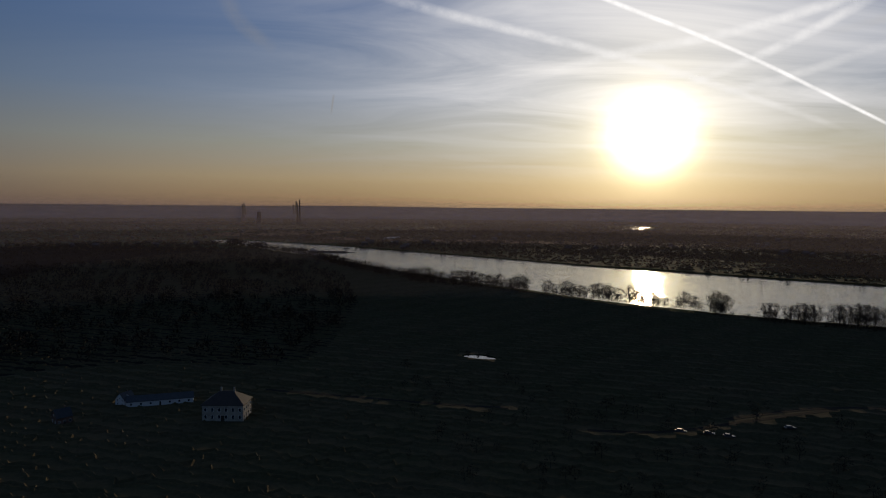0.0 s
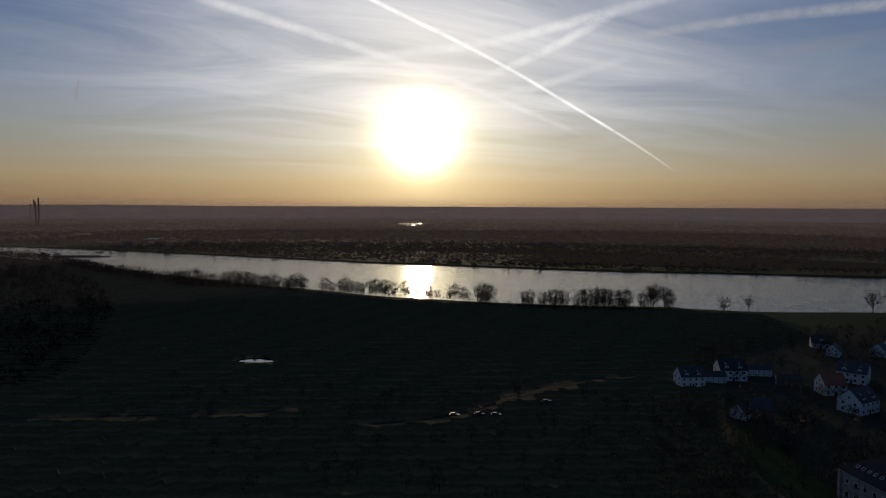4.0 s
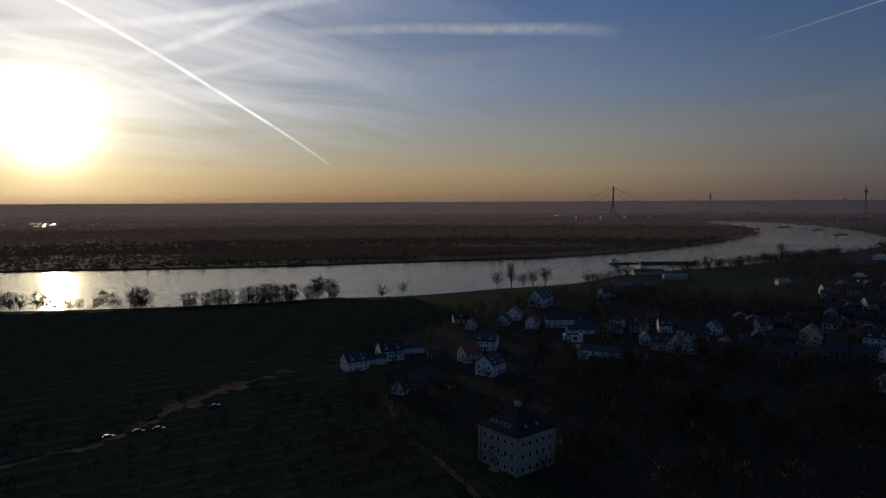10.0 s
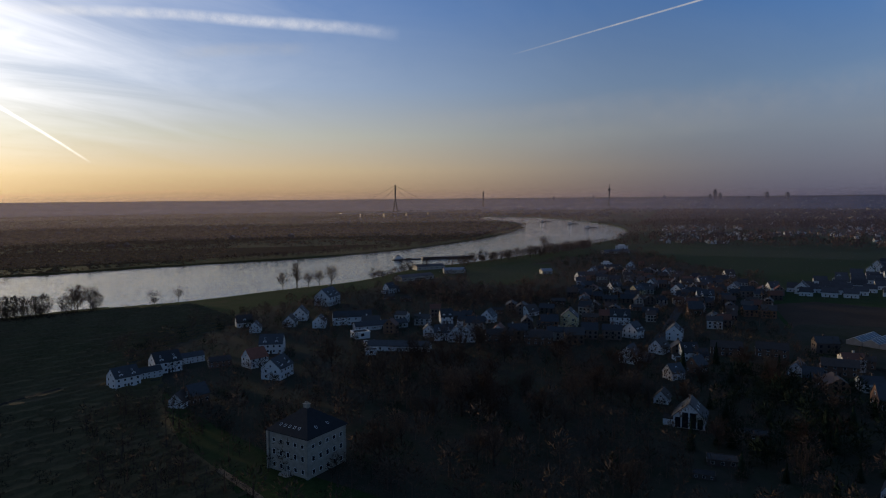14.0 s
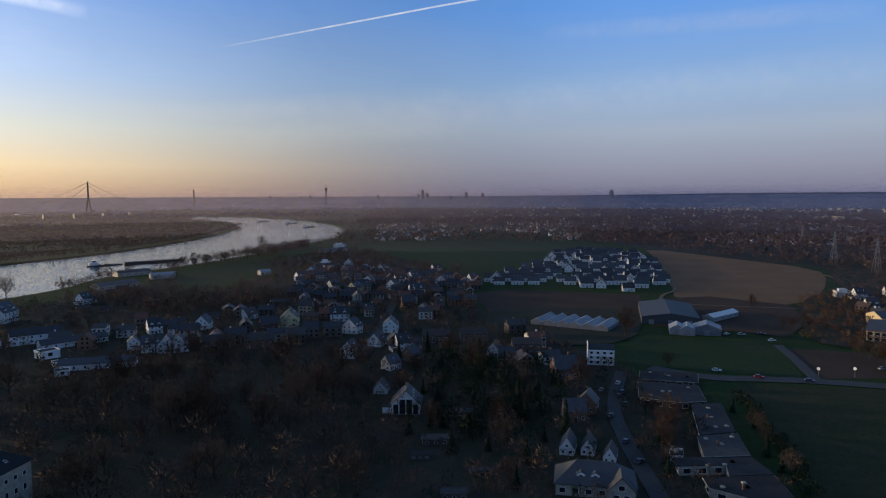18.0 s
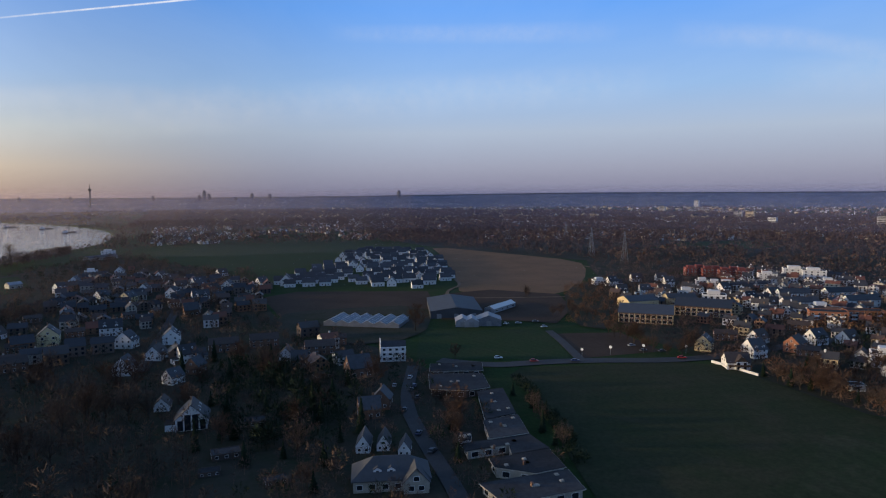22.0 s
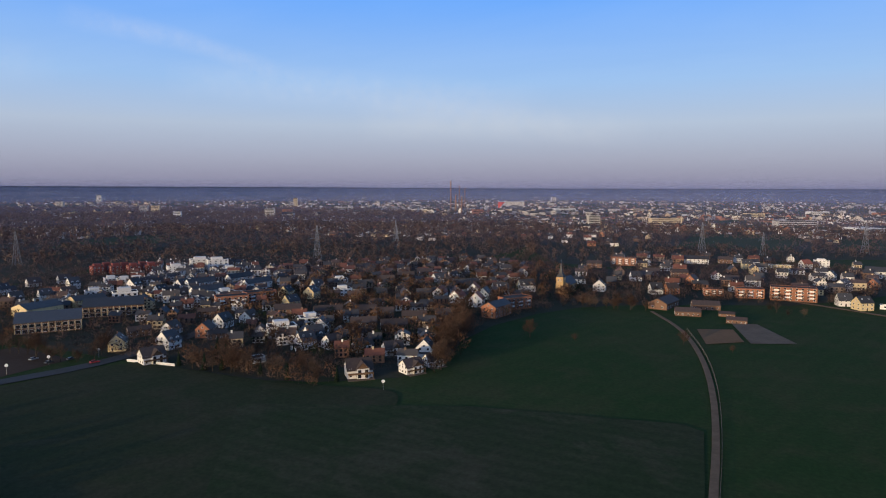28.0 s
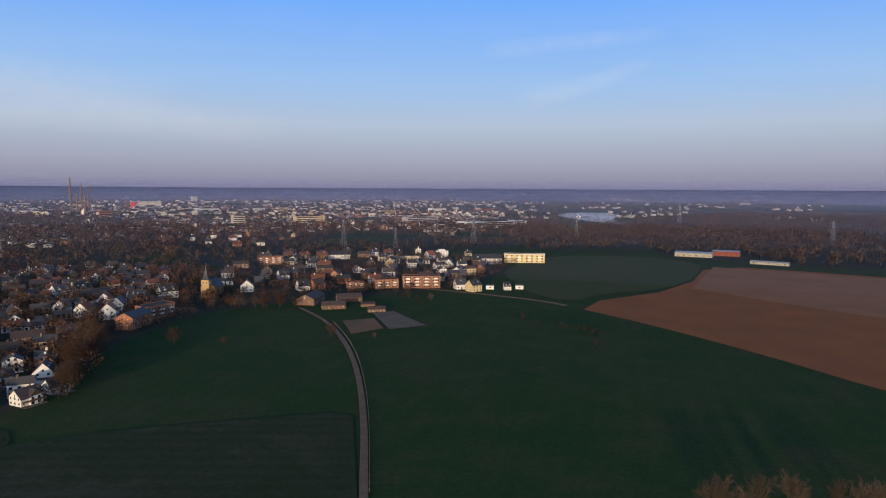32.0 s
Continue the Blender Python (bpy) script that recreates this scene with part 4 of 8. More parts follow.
NEAR_GARDENS = [
    (258.6, 16.2, 359, 'G', 1.0), (282.8, 28.7, 356, 'w', 0.7), (223.5, 4.3, 276, 'h', 0.7), (210.5, 9.0, 272, 'h', 0.5),
    (197.9, -10.0, 277, 'h', 0.5), (182.2, -1.8, 269, 'h', 0.6), (258.2, -55.4, 338, 'k', 1.0), (247.8, -48.0, 269, 'k', 1.0),
    (216.4, -40.1, 344, 'q', 0.80), (209.0, -52.4, 341, 'q', 0.66), (215.7, -46.8, 343, 'q', 0.72), (321.9, 27.8, 315, 'w', 0.8),
    (252.5, -5.1, 269, 'h', 0.7), (310.2, -38.2, 273, 'h', 0.7), (334.6, -30.1, 265, 'k', 1.0), (377.7, -54.4, 262, 'b', 0.8),
    (338.0, 19.0, 333, 'k', 1.0),
]
ESTATE_ROWS = [
    (543.9, -324.0, 259, 'f', 0.9), (535.7, -332.5, 268, 'w', 1.0), (555.6, -371.4, 256, 'w', 1.0), (480.9, -307.9, 252, 'w', 1.0),
    (550.3, -396.1, 254, 'w', 1.0), (513.9, -377.8, 254, 'w', 1.0), (479.0, -328.8, 251, 'w', 1.0), (479.5, -348.1, 254, 'w', 1.0),
    (456.0, -352.7, 242, 'f', 1.0), (510.1, -411.8, 241, 'f', 0.9), (496.1, -413.9, 240, 'f', 0.9), (488.8, -421.4, 239, 'f', 0.9),
    (460.6, -393.7, 269, 'w', 1.0), (456.8, -413.9, 268, 'w', 1.0), (416.0, -380.2, 258, 'w', 1.0), (426.9, -412.8, 266, 'w', 1.0),
    (394.4, -380.1, 256, 'w', 1.0),
]
ESTATE_FLATS = [
    (574.7, -448.8, 247, 'R', 1.0), (577.4, -461.4, 246, 'R', 1.0), (563.3, -460.4, 246, 'R', 1.0), (561.7, -469.6, 245, 'R', 1.0),
    (547.9, -468.4, 244, 'R', 1.0), (550.2, -481.1, 244, 'R', 1.0), (536.6, -479.8, 243, 'R', 1.0), (506.0, -481.9, 236, 'A', 0.8),
    (515.5, -523.8, 235, 'A', 1.0), (496.4, -527.9, 233, 'A', 1.0), (464.2, -510.6, 232, 'f', 1.0), (416.7, -423.4, 255, 'T', 1.0),
    (381.5, -393.5, 254, 'T', 1.0), (362.1, -392.4, 243, 'f', 1.0), (409.8, -462.4, 262, 'T', 1.0), (373.8, -443.0, 260, 'T', 1.0),
    (421.6, -351.6, 235, 'f', 1.3),
]
ESTATE_HOMES = [
    (297.3, -242.4, 311, 'c', 0.9), (260.8, -231.2, 248, 'V', 0.9), (313.7, -270.2, 239, 'b', 0.8), (302.1, -282.6, 287, 'w', 1.0),
    (276.3, -256.3, 267, 'w', 1.0), (278.7, -285.5, 294, 'o', 1.0), (268.8, -284.4, 233, 'b', 0.7), (288.6, -310.2, 273, 'w', 1.0),
    (320.8, -331.0, 224, 'b', 0.8), (326.8, -390.0, 240, 'B', 1.0), (332.1, -366.0, 232, 'B', 1.0), (284.2, -328.5, 281, 'w', 1.0),
    (252.7, -301.8, 305, 'w', 0.8), (214.7, -253.5, 240, 't', 1.0), (238.9, -303.3, 228, 'f', 1.2), (273.5, -354.2, 218, 'b', 1.1),
]
MEADOW_EDGE = [
    (157.0, -253.1, 222, 'V', 0.95), (138.3, -268.7, 240, 'V', 0.75), (179.5, -293.5, 231, 'V', 0.8), (196.9, -293.5, 254, 'V', 0.9),
    (162.3, -294.7, 229, 'V', 0.8), (145.8, -299.3, 286, 'w', 1.0), (133.9, -283.6, 235, 'V', 0.7), (211.7, -295.9, 236, 'w', 1.1),
    (223.5, -319.9, 295, 'w', 1.0), (210.1, -286.3, 246, 'w', 1.0), (242.8, -336.2, 226, 'f', 1.0), (249.7, -362.7, 220, 'b', 1.0),
]
BRICK_ROWS = [
    (247.5, -365.1, 214, 'b', 1.0), (227.5, -375.7, 211, 'b', 1.0), (213.1, -373.1, 210, 'b', 1.0), (207.0, -339.9, 216, 'b', 1.0),
    (187.3, -342.1, 214, 'b', 1.0), (188.5, -371.0, 207, 'b', 1.0), (171.5, -378.2, 214, 'o', 1.0), (179.1, -397.5, 204, 'b', 0.7),
    (321.5, -414.8, 278, 'c', 1.0), (290.4, -379.3, 257, 'c', 1.0), (301.7, -420.2, 276, 'c', 1.0), (288.0, -442.3, 223, 'f', 1.0),
    (321.8, -455.9, 255, 'w', 1.0), (320.9, -488.5, 223, 'f', 1.0), (366.5, -470.3, 258, 'w', 1.0), (240.5, -413.3, 215, 'b', 0.7),
]
CHURCH_QUARTER = [
    (243.4, -529.3, 235, 'W', 1.0), (240.1, -550.1, 234, 'w', 1.0), (249.2, -612.3, 272, 'V', 1.0), (211.3, -460.1, 275, 'r', 1.0),
    (192.3, -449.5, 263, 'r', 1.0), (195.4, -490.0, 282, 'r', 1.0), (173.9, -441.1, 282, 'r', 1.1), (180.2, -474.3, 271, 'w', 1.0),
    (148.8, -413.8, 260, 'O', 0.9), (146.3, -444.8, 238, 'B', 1.0), (183.0, -513.2, 220, 'w', 1.0), (164.1, -523.2, 237, 'c', 1.0),
    (278.6, -571.6, 206, 'b', 1.0), (283.7, -541.5, 208, 'b', 1.0), (288.6, -513.0, 209, 'b', 1.0), (329.3, -545.4, 216, 'b', 1.0),
]
FARM_VILLAGE = [
    (120.7, -743.7, 189, 'Z', 0.85), (64.0, -553.6, 207, 'w', 1.0), (52.4, -557.9, 215, 'o', 1.0), (41.2, -619.3, 254, 'o', 1.0),
    (21.5, -564.1, 192, 'B', 0.65), (-4.5, -563.3, 190, 'B', 0.9), (-34.6, -563.0, 181, 'Z', 1.0), (-74.7, -630.8, 243, 'W', 1.0),
    (-66.7, -553.6, 193, 'w', 1.0), (-76.4, -539.7, 212, 'c', 1.0), (-100.4, -658.0, 251, 'o', 1.0), (-105.4, -545.3, 179, 'w', 0.7),
    (-116.7, -549.3, 168, 't', 1.0), (-91.6, -550.0, 171, 't', 1.0), (162.6, -522.9, 217, 'W', 1.0), (107.9, -549.4, 276, 'w', 1.0),
    (175.8, -502.0, 219, 'w', 1.0),
]
FARM_BACK = [
    (-34.6, -772.1, 177, 'Y', 0.6), (-58.8, -793.0, 216, 'r', 1.0), (-75.4, -814.1, 185, 'A', 0.7), (-2.5, -768.7, 190, 'c', 1.0),
    (-73.3, -705.7, 254, 'w', 1.0), (-120.0, -736.2, 171, 'T', 1.2), (-163.7, -746.2, 168, 'Y', 1.18), (48.8, -793.9, 184, 'T', 1.0),
    (19.4, -810.2, 181, 'b', 1.0), (81.6, -666.0, 187, 'b', 1.0), (89.7, -622.3, 208, 'w', 1.0), (56.0, -668.6, 195, 'b', 1.0),
    (9.9, -651.1, 181, 'b', 0.8), (-12.5, -666.5, 189, 'k', 1.0), (145.1, -708.3, 192, 'b', 1.0), (104.3, -583.2, 190, 'k', 1.0),
]
FARM = [
    (51.0, -492.8, 256, 's', 1.2), (23.6, -497.8, 193, 's', 0.9), (33.1, -468.2, 189, 's', 0.8), (9.1, -474.9, 181, 's', 0.5),
    (2.8, -453.5, 180, 's', 0.6),
]
for rows_ in (RIVER_VILLAGE, VILLAGE_ROW, VILLAGE_CENTRE, OLD_LANES, OLD_LANES_WEST, HOTEL, NEAR_GARDENS, ESTATE_ROWS, ESTATE_FLATS,
              ESTATE_HOMES, MEADOW_EDGE, BRICK_ROWS, CHURCH_QUARTER, FARM_VILLAGE, FARM_BACK, FARM):
    for row in rows_:
        put_house(*row)



FLAT_BLOCKS = [
    (2.8, [(306.4, -90.0), (301.7, -114.9), (286.6, -109.8), (292.8, -85.5)]),
    (3.3, [(287.4, -83.5), (280.5, -107.0), (258.7, -102.3), (257.1, -91.3), (264.1, -77.3)]),
    (3.0, [(255.6, -95.4), (257.0, -107.4), (225.3, -99.5), (222.2, -86.1)]),
    (3.4, [(220.1, -84.3), (222.5, -98.9), (203.5, -94.7), (202.5, -79.9)]),
    (3.0, [(202.3, -70.0), (203.6, -94.8), (190.1, -95.6), (188.9, -82.1), (196.8, -84.5), (196.0, -69.1)]),
    (3.3, [(187.0, -73.6), (188.6, -94.9), (173.8, -93.2), (172.6, -82.6), (180.5, -72.8)]),
    (2.9, [(172.2, -64.8), (173.2, -93.4), (159.4, -91.6), (157.9, -66.8)]),
    (2.6, [(212.9, -72.4), (213.1, -77.5), (206.3, -74.7), (206.1, -70.7)]),
]
for height, outline in FLAT_BLOCKS:
    flat_block(height, outline, "low flat-roofed house with grey felt roof and pale edge")


# the white estate: short rows of houses round small courts
ESTATE = [(645.2, -38.8), (904.8, -140.0), (1002.6, -189.7), (965.0, -262.2), (817.1, -254.3), (630.9, -209.5), (566.8, -164.4), (606.1, -122.8), (623.3, -56.2)]
rng = random.Random(4)
ex, ey = 733.0, -148.4
for i in range(-14, 15):
    for j in range(-14, 15):
        u, v = i * 16.5 + (j % 2) * 5, j * 21
        a = radians(-93)
        x, y = ex + u * math.cos(a) - v * math.sin(a), ey + u * math.sin(a) + v * math.cos(a)
        if inside((x, y), ESTATE) and rng.random() < 0.85:
            put_house(x + rng.uniform(-2, 2), y + rng.uniform(-3, 3), -93 + rng.choice((0, 0, 0, 82)) + rng.uniform(-4, 4), "v", rng.uniform(0.85, 1.05))
put_house(962.1, -196.2, -90, "Y", 0.6)


# ---- trees ----
def rounded(v, d):
    """Twig blades turned outwards, with the soft normals of a rounded crown."""
    t = v.reshape(-1, 3, 3).copy()
    face = np.cross(t[:, 1] - t[:, 0], t[:, 2] - t[:, 0])
    face /= np.linalg.norm(face, axis=1)[:, None] + 1e-9
    way = d + np.array([0, 0, 0.35])
    flip = (face * way).sum(1) < 0
    t[flip] = t[flip][:, [1, 0, 2]]
    face[flip] *= -1
    way = way * 0.8 + face * 0.45
    way /= np.linalg.norm(way, axis=1)[:, None]
    return t.reshape(-1, 3), np.repeat(way, 3, axis=0)


def array_mesh(name, v, f, mat, normals=None):
    me = bpy.data.meshes.new(name)
    me.vertices.add(len(v))
    me.vertices.foreach_set("co", np.ascontiguousarray(v, dtype=np.float32).ravel())
    me.loops.add(f.size)
    me.loops.foreach_set("vertex_index", f.ravel().astype(np.int32))
    me.polygons.add(len(f))
    me.polygons.foreach_set("loop_start", (np.arange(len(f)) * f.shape[1]).astype(np.int32))
    me.update(calc_edges=True)
    if normals is None:
        me.shade_flat()
    else:
        soft = me.attributes.new("custom_normal", "FLOAT_VECTOR", "POINT")
        soft.data.foreach_set("vector", np.ascontiguousarray(normals, dtype=np.float32).ravel())
    me.materials.append(mat)
    return me


def limb(bm, a, b, r0, r1, sides=5):
    a, b = Vector(a), Vector(b)
    d = (b - a).normalized()
    s = d.orthogonal().normalized()
    t = d.cross(s)
    rings = []
    for p, r in ((a, r0), (b, r1)):
        rings.append([bm.verts.new(p + (s * math.cos(2 * math.pi * i / sides) + t * math.sin(2 * math.pi * i / sides)) * r) for i in range(sides)])
    for i in range(sides):
        bm.faces.new((rings[0][i], rings[0][(i + 1) % sides], rings[1][(i + 1) % sides], rings[1][i]))


def fan(rs, at, along_dir, n, loose, lift, l0, l1, w):
    """n thin blades off each given shoot; returns their vertices, feet and ways."""
    k = len(at)
    u = rs.uniform(0.15, 1.0, (k, n, 1))
    ln = np.linalg.norm(along_dir, axis=1)[:, None, None]
    foot = at[:, None] + along_dir[:, None] * u
    way = along_dir[:, None] / ln + rs.normal(size=(k, n, 3)) * loose + np.array([0, 0, lift])
    way /= np.linalg.norm(way, axis=2)[..., None]
    way = way * rs.uniform(l0, l1, (k, n, 1)) * (1.15 - 0.4 * u)
    side = np.cross(way, rs.normal(size=(k, n, 3)))
    side = side / (np.linalg.norm(side, axis=2)[..., None] + 1e-6) * w
    v = np.stack([foot - side, foot + side, foot + way], 2).reshape(-1, 3)
    return v, foot.reshape(-1, 3), way.reshape(-1, 3)


def bare_tree(seed, h, spread, mat, label, twigs=1700, stems=1, name="tree", low=0.16):
    """Limbs that fan out from a trunk, with branches and fine twigs."""
    rs = np.random.RandomState(seed)
    root = tagged(new(name), label, "tree", group="bare trees")
    bm = bmesh.new()
    heads, ways = [], []
    limbs = 11 if stems == 1 else 7 * stems // 2
    fork = []
    for s in range(stems):
        bx, by = rs.normal(0, spread * 0.16, 2) if stems > 1 else (0, 0)
        r0 = 0.026 * h / stems ** 0.5
        limb(bm, (bx, by, -0.3), (bx * 1.2, by * 1.2, h * low), r0, r0 * 0.75, 6)
        if stems == 1:
            limb(bm, (0, 0, h * low), (rs.normal(0, 0.02 * h), rs.normal(0, 0.02 * h), h * 0.6), r0 * 0.75, r0 * 0.25, 5)
        fork.append((bx * 1.2, by * 1.2))
    for i in range(limbs):
        bx, by = fork[i % stems]
        a = 6.283 * (i + rs.uniform(-0.3, 0.3)) / limbs * 1.7
        k = (i + 0.5) / limbs
        z0 = h * (low + (0.30 * k if stems == 1 else 0.0))
        out = spread * rs.uniform(0.55, 0.92) * (1 - 0.75 * k * k)
        top = h * (0.50 + 0.42 * k) * rs.uniform(0.9, 1.05)
        p0 = Vector((bx, by, z0))
        p2 = Vector((out * math.cos(a), out * math.sin(a), min(top, h * 0.95)))
        p1 = p0.lerp(p2, 0.5) + Vector((math.cos(a), math.sin(a), 0)) * out * 0.16
        limb(bm, p0, p1, 0.010 * h, 0.006 * h, 4)
        limb(bm, p1, p2, 0.006 * h, 0.0018 * h, 3)
        heads += [p0, p1]
        ways += [p1 - p0, p2 - p1]
    part("trunk", bm, BARK, root)
    heads, ways = np.array(heads), np.array(ways)
    v1, f1, w1 = fan(rs, heads, ways, 5, 0.55, 0.25, h * 0.16, h * 0.30, h * 0.0030)
    v2, f2, w2 = fan(rs, f1, w1, 4, 0.50, 0.22, h * 0.10, h * 0.17, h * 0.0022)
    n = max(2, twigs // len(f2))
    v3, _, _ = fan(rs, f2, w2, n, 0.55, 0.2, h * 0.05, h * 0.10, h * (0.0044 if stems > 1 else 0.0034))
    v = np.concatenate([v1, v2, v3])
    v[:, 2] = np.maximum(v[:, 2], h * 0.03)
    crown = new("crown", array_mesh("crown", v, np.arange(len(v)).reshape(-1, 3), mat))
    crown.parent = root
    return root


def conifer(seed, h, r):
    rs = np.random.RandomState(seed)
    root = tagged(new("conifer"), "dark green conifer in a garden", "conifer", group="conifers")
    bm = bmesh.new()
    limb(bm, (0, 0, -0.3), (0, 0, h * 0.9), 0.022 * h, 0.004 * h, 5)
    part("trunk", bm, BARK, root)
    vs, n = [], 520
    z = h * (1 - np.sqrt(rs.uniform(0.0, 0.96, n)))
    a = rs.uniform(0, 6.283, n)
    reach = r * (1 - z / h) * rs.uniform(0.55, 1.08, n) + 0.15
    tip = np.stack([reach * np.cos(a), reach * np.sin(a), z - 0.05 * h * rs.uniform(0, 1, n)], 1)
    inner = np.stack([reach * 0.35 * np.cos(a), reach * 0.35 * np.sin(a), z + 0.05 * h], 1)
    s = np.stack([-np.sin(a), np.cos(a), rs.normal(0, 0.3, n)], 1) * (0.028 * h)
    v = np.stack([inner - s, inner + s, tip], 1).reshape(-1, 3)
    crown = new("crown", array_mesh("crown", v, np.arange(3 * n).reshape(-1, 3), NEEDLE))
    crown.parent = root
    return root


TREES = {
    "a": lambda: bare_tree(1, 14, 5.0, TWIG, "tall bare winter tree with brown twigs"),
    "e": lambda: bare_tree(2, 11, 4.4, TWIG, "bare winter tree with a broad crown"),
    "i": lambda: bare_tree(3, 9, 4.2, TWIG_RED, "russet bare tree with a rounded crown", 2600),
    "u": lambda: bare_tree(4, 13, 5.5, TWIG_RED, "large russet bare tree", 2800),
    "m": lambda: bare_tree(5, 12, 5.6, SHADE_DARK, "many-stemmed bare willow on the river bank", 2300, 4, low=0.05),
    "n": lambda: bare_tree(6, 7, 4.0, SHADE_DARK, "low bare shrub on the river bank", 2200, 4, "shrub", low=0.03),
    "x": lambda: conifer(7, 11, 2.6),
    "z": lambda: conifer(8, 8, 2.3),
    "p": lambda: bare_tree(9, 22, 2.6, TWIG, "tall narrow bare poplar", 1700),
}
TREE_PROTO = {}


def put_tree(x, y, kind, size=1.0, turn=0.0):
    m = Matrix.LocRotScale((x, y, 0), Euler((0, 0, turn)), (size, size, size * 0.97))
    if kind in TREE_PROTO:
        return copy_thing(TREE_PROTO[kind], m @ Matrix.Diagonal((*(1 / s for s in TREE_PROTO[kind].scale), 1)))
    TREE_PROTO[kind] = TREES[kind]()
    TREE_PROTO[kind].matrix_basis = m
    return TREE_PROTO[kind]


def along(points, step):
    """Places along a line at even steps."""
    left = 0.0
    for a, b in zip(points, points[1:]):
        a, b = Vector(a), Vector(b)
        d = (b - a).length
        while left < d:
            yield a.lerp(b, left / d)
            left += step
        left -= d


# the row of willows and shrubs on the river bank
rng = random.Random(11)
BANK_TREES = [
    (7, "mmm", 1.30, [(-36.3, 755.8), (34.5, 711.4), (87.9, 663.0)]),
    (7, "mm", 1.15, [(102.6, 646.9), (142.6, 622.2), (164.2, 597.8)]),
    (7, "nm", 1.15, [(167.3, 589.5), (199.7, 571.9), (219.8, 553.5)]),
    (6, "m", 1.47, [(219.3, 536.3), (231.2, 527.4)]),
    (7, "mm", 1.19, [(248.1, 505.0), (281.5, 486.3)]),
    (6, "m", 1.54, [(286.9, 482.4), (304.1, 473.1), (327.8, 462.8)]),
    (7, "mu", 1.33, [(334.9, 464.2), (359.3, 456.5)]),
]
for step, kinds, size, line in BANK_TREES:
    for p in along(line, step * 0.95):
        put_tree(p.x + rng.uniform(-2, 2), p.y + rng.uniform(-3, 5), rng.choice(kinds), size * rng.uniform(0.8, 1.2), rng.uniform(0, 6))
for x, y, k, s in ((*(398.5, 440.6), "n", 1.6), (*(414.7, 430.6), "e", 1.1), (*(501.0, 389.5), "e", 1.7), (*(513.4, 382.8), "p", 1.15), (*(525.2, 377.9), "e", 1.5),
                   (*(536.7, 373.8), "e", 1.6), (*(545.6, 365.8), "a", 1.5), (*(1000.2, 278.6), "a", 1.9), (*(358.3, 465.0), "a", 1.4)):
    put_tree(x, y, k, s, rng.uniform(0, 6))
for p in along([(594.4, 346.5), (678.5, 356.6), (713.5, 340.3)], 12):
    put_tree(p.x, p.y, rng.choice("nmi"), rng.uniform(0.9, 1.3), rng.uniform(0, 6))
for p in along([(804.3, 321.0), (833.9, 295.2), (888.4, 270.5), (1006.8, 248.0), (1090.1, 232.2)], 15):
    put_tree(p.x, p.y, rng.choice("mea"), rng.uniform(1.0, 1.5), rng.uniform(0, 6))
for x, y in ((15.0, 374.2), (20.5, 370.2), (25.7, 371.9)):
    put_tree(x, y, "n", 0.5, rng.uniform(0, 6))
# poplar screen beside the estate, trees at the meadow's edge, lone trees
for line, step, kinds, s0, s1 in (
        ([(242.8, -233.0), (189.8, -235.5), (160.9, -241.4)], 4.5, "iuzex", 0.7, 1.1),
        ([(128.0, -275.3), (142.3, -329.2), (154.2, -369.9)], 5, "iue", 0.9, 1.25),
        ([(111.2, -479.8), (88.3, -470.0), (60.0, -472.6)], 5, "eui", 0.6, 0.9),
        ([(349.0, -214.7), (292.6, -216.0), (295.1, -238.2)], 6, "iue", 0.6, 1.0),
        ([(416.0, -211.1), (414.8, -227.8), (389.2, -239.7)], 9, "ei", 0.7, 1.0),
        ([(255.9, -113.9), (214.0, -107.3), (187.4, -101.2)], 8, "zxe", 0.6, 0.9),
        ([(-111.3, -390.6), (-132.4, -372.4)], 3.5, "n", 0.35, 0.6),
        ([(-34.7, -493.2), (-9.9, -516.7)], 9, "en", 0.6, 0.9),
        ([(-82.7, -159.3), (-109.1, -161.7), (-129.9, -155.4)], 6, "e", 0.7, 0.95)):
    for p in along(line, step):
        put_tree(p.x + rng.uniform(-3, 3), p.y + rng.uniform(-3, 3), rng.choice(kinds), rng.uniform(s0, s1), rng.uniform(0, 6))
for x, y, k, s in ((*(28.2, -377.2), "i", 0.9), (*(3.7, -369.2), "i", 0.45), (*(109.3, -360.2), "i", 1.2), (*(84.2, -362.4), "i", 0.5), (*(-91.9, -421.5), "n", 0.7),
                   (*(-97.8, -405.1), "n", 0.5), (*(-117.3, -347.1), "n", 0.6), (*(396.9, -107.0), "u", 1.3), (*(322.9, -108.4), "i", 0.9), (*(498.5, -228.8), "p", 0.45),
                   (*(423.5, -228.2), "p", 0.5), (*(495.8, -229.7), "p", 0.4), (*(138.6, -333.2), "u", 1.3), (*(139.4, -316.7), "u", 1.2)):
    put_tree(x, y, k, s, rng.uniform(0, 6))


def clear(x, y, gap=0.0):
    return all((x - a) ** 2 + (y - b) ** 2 > (r + gap) ** 2 for a, b, r in taken)


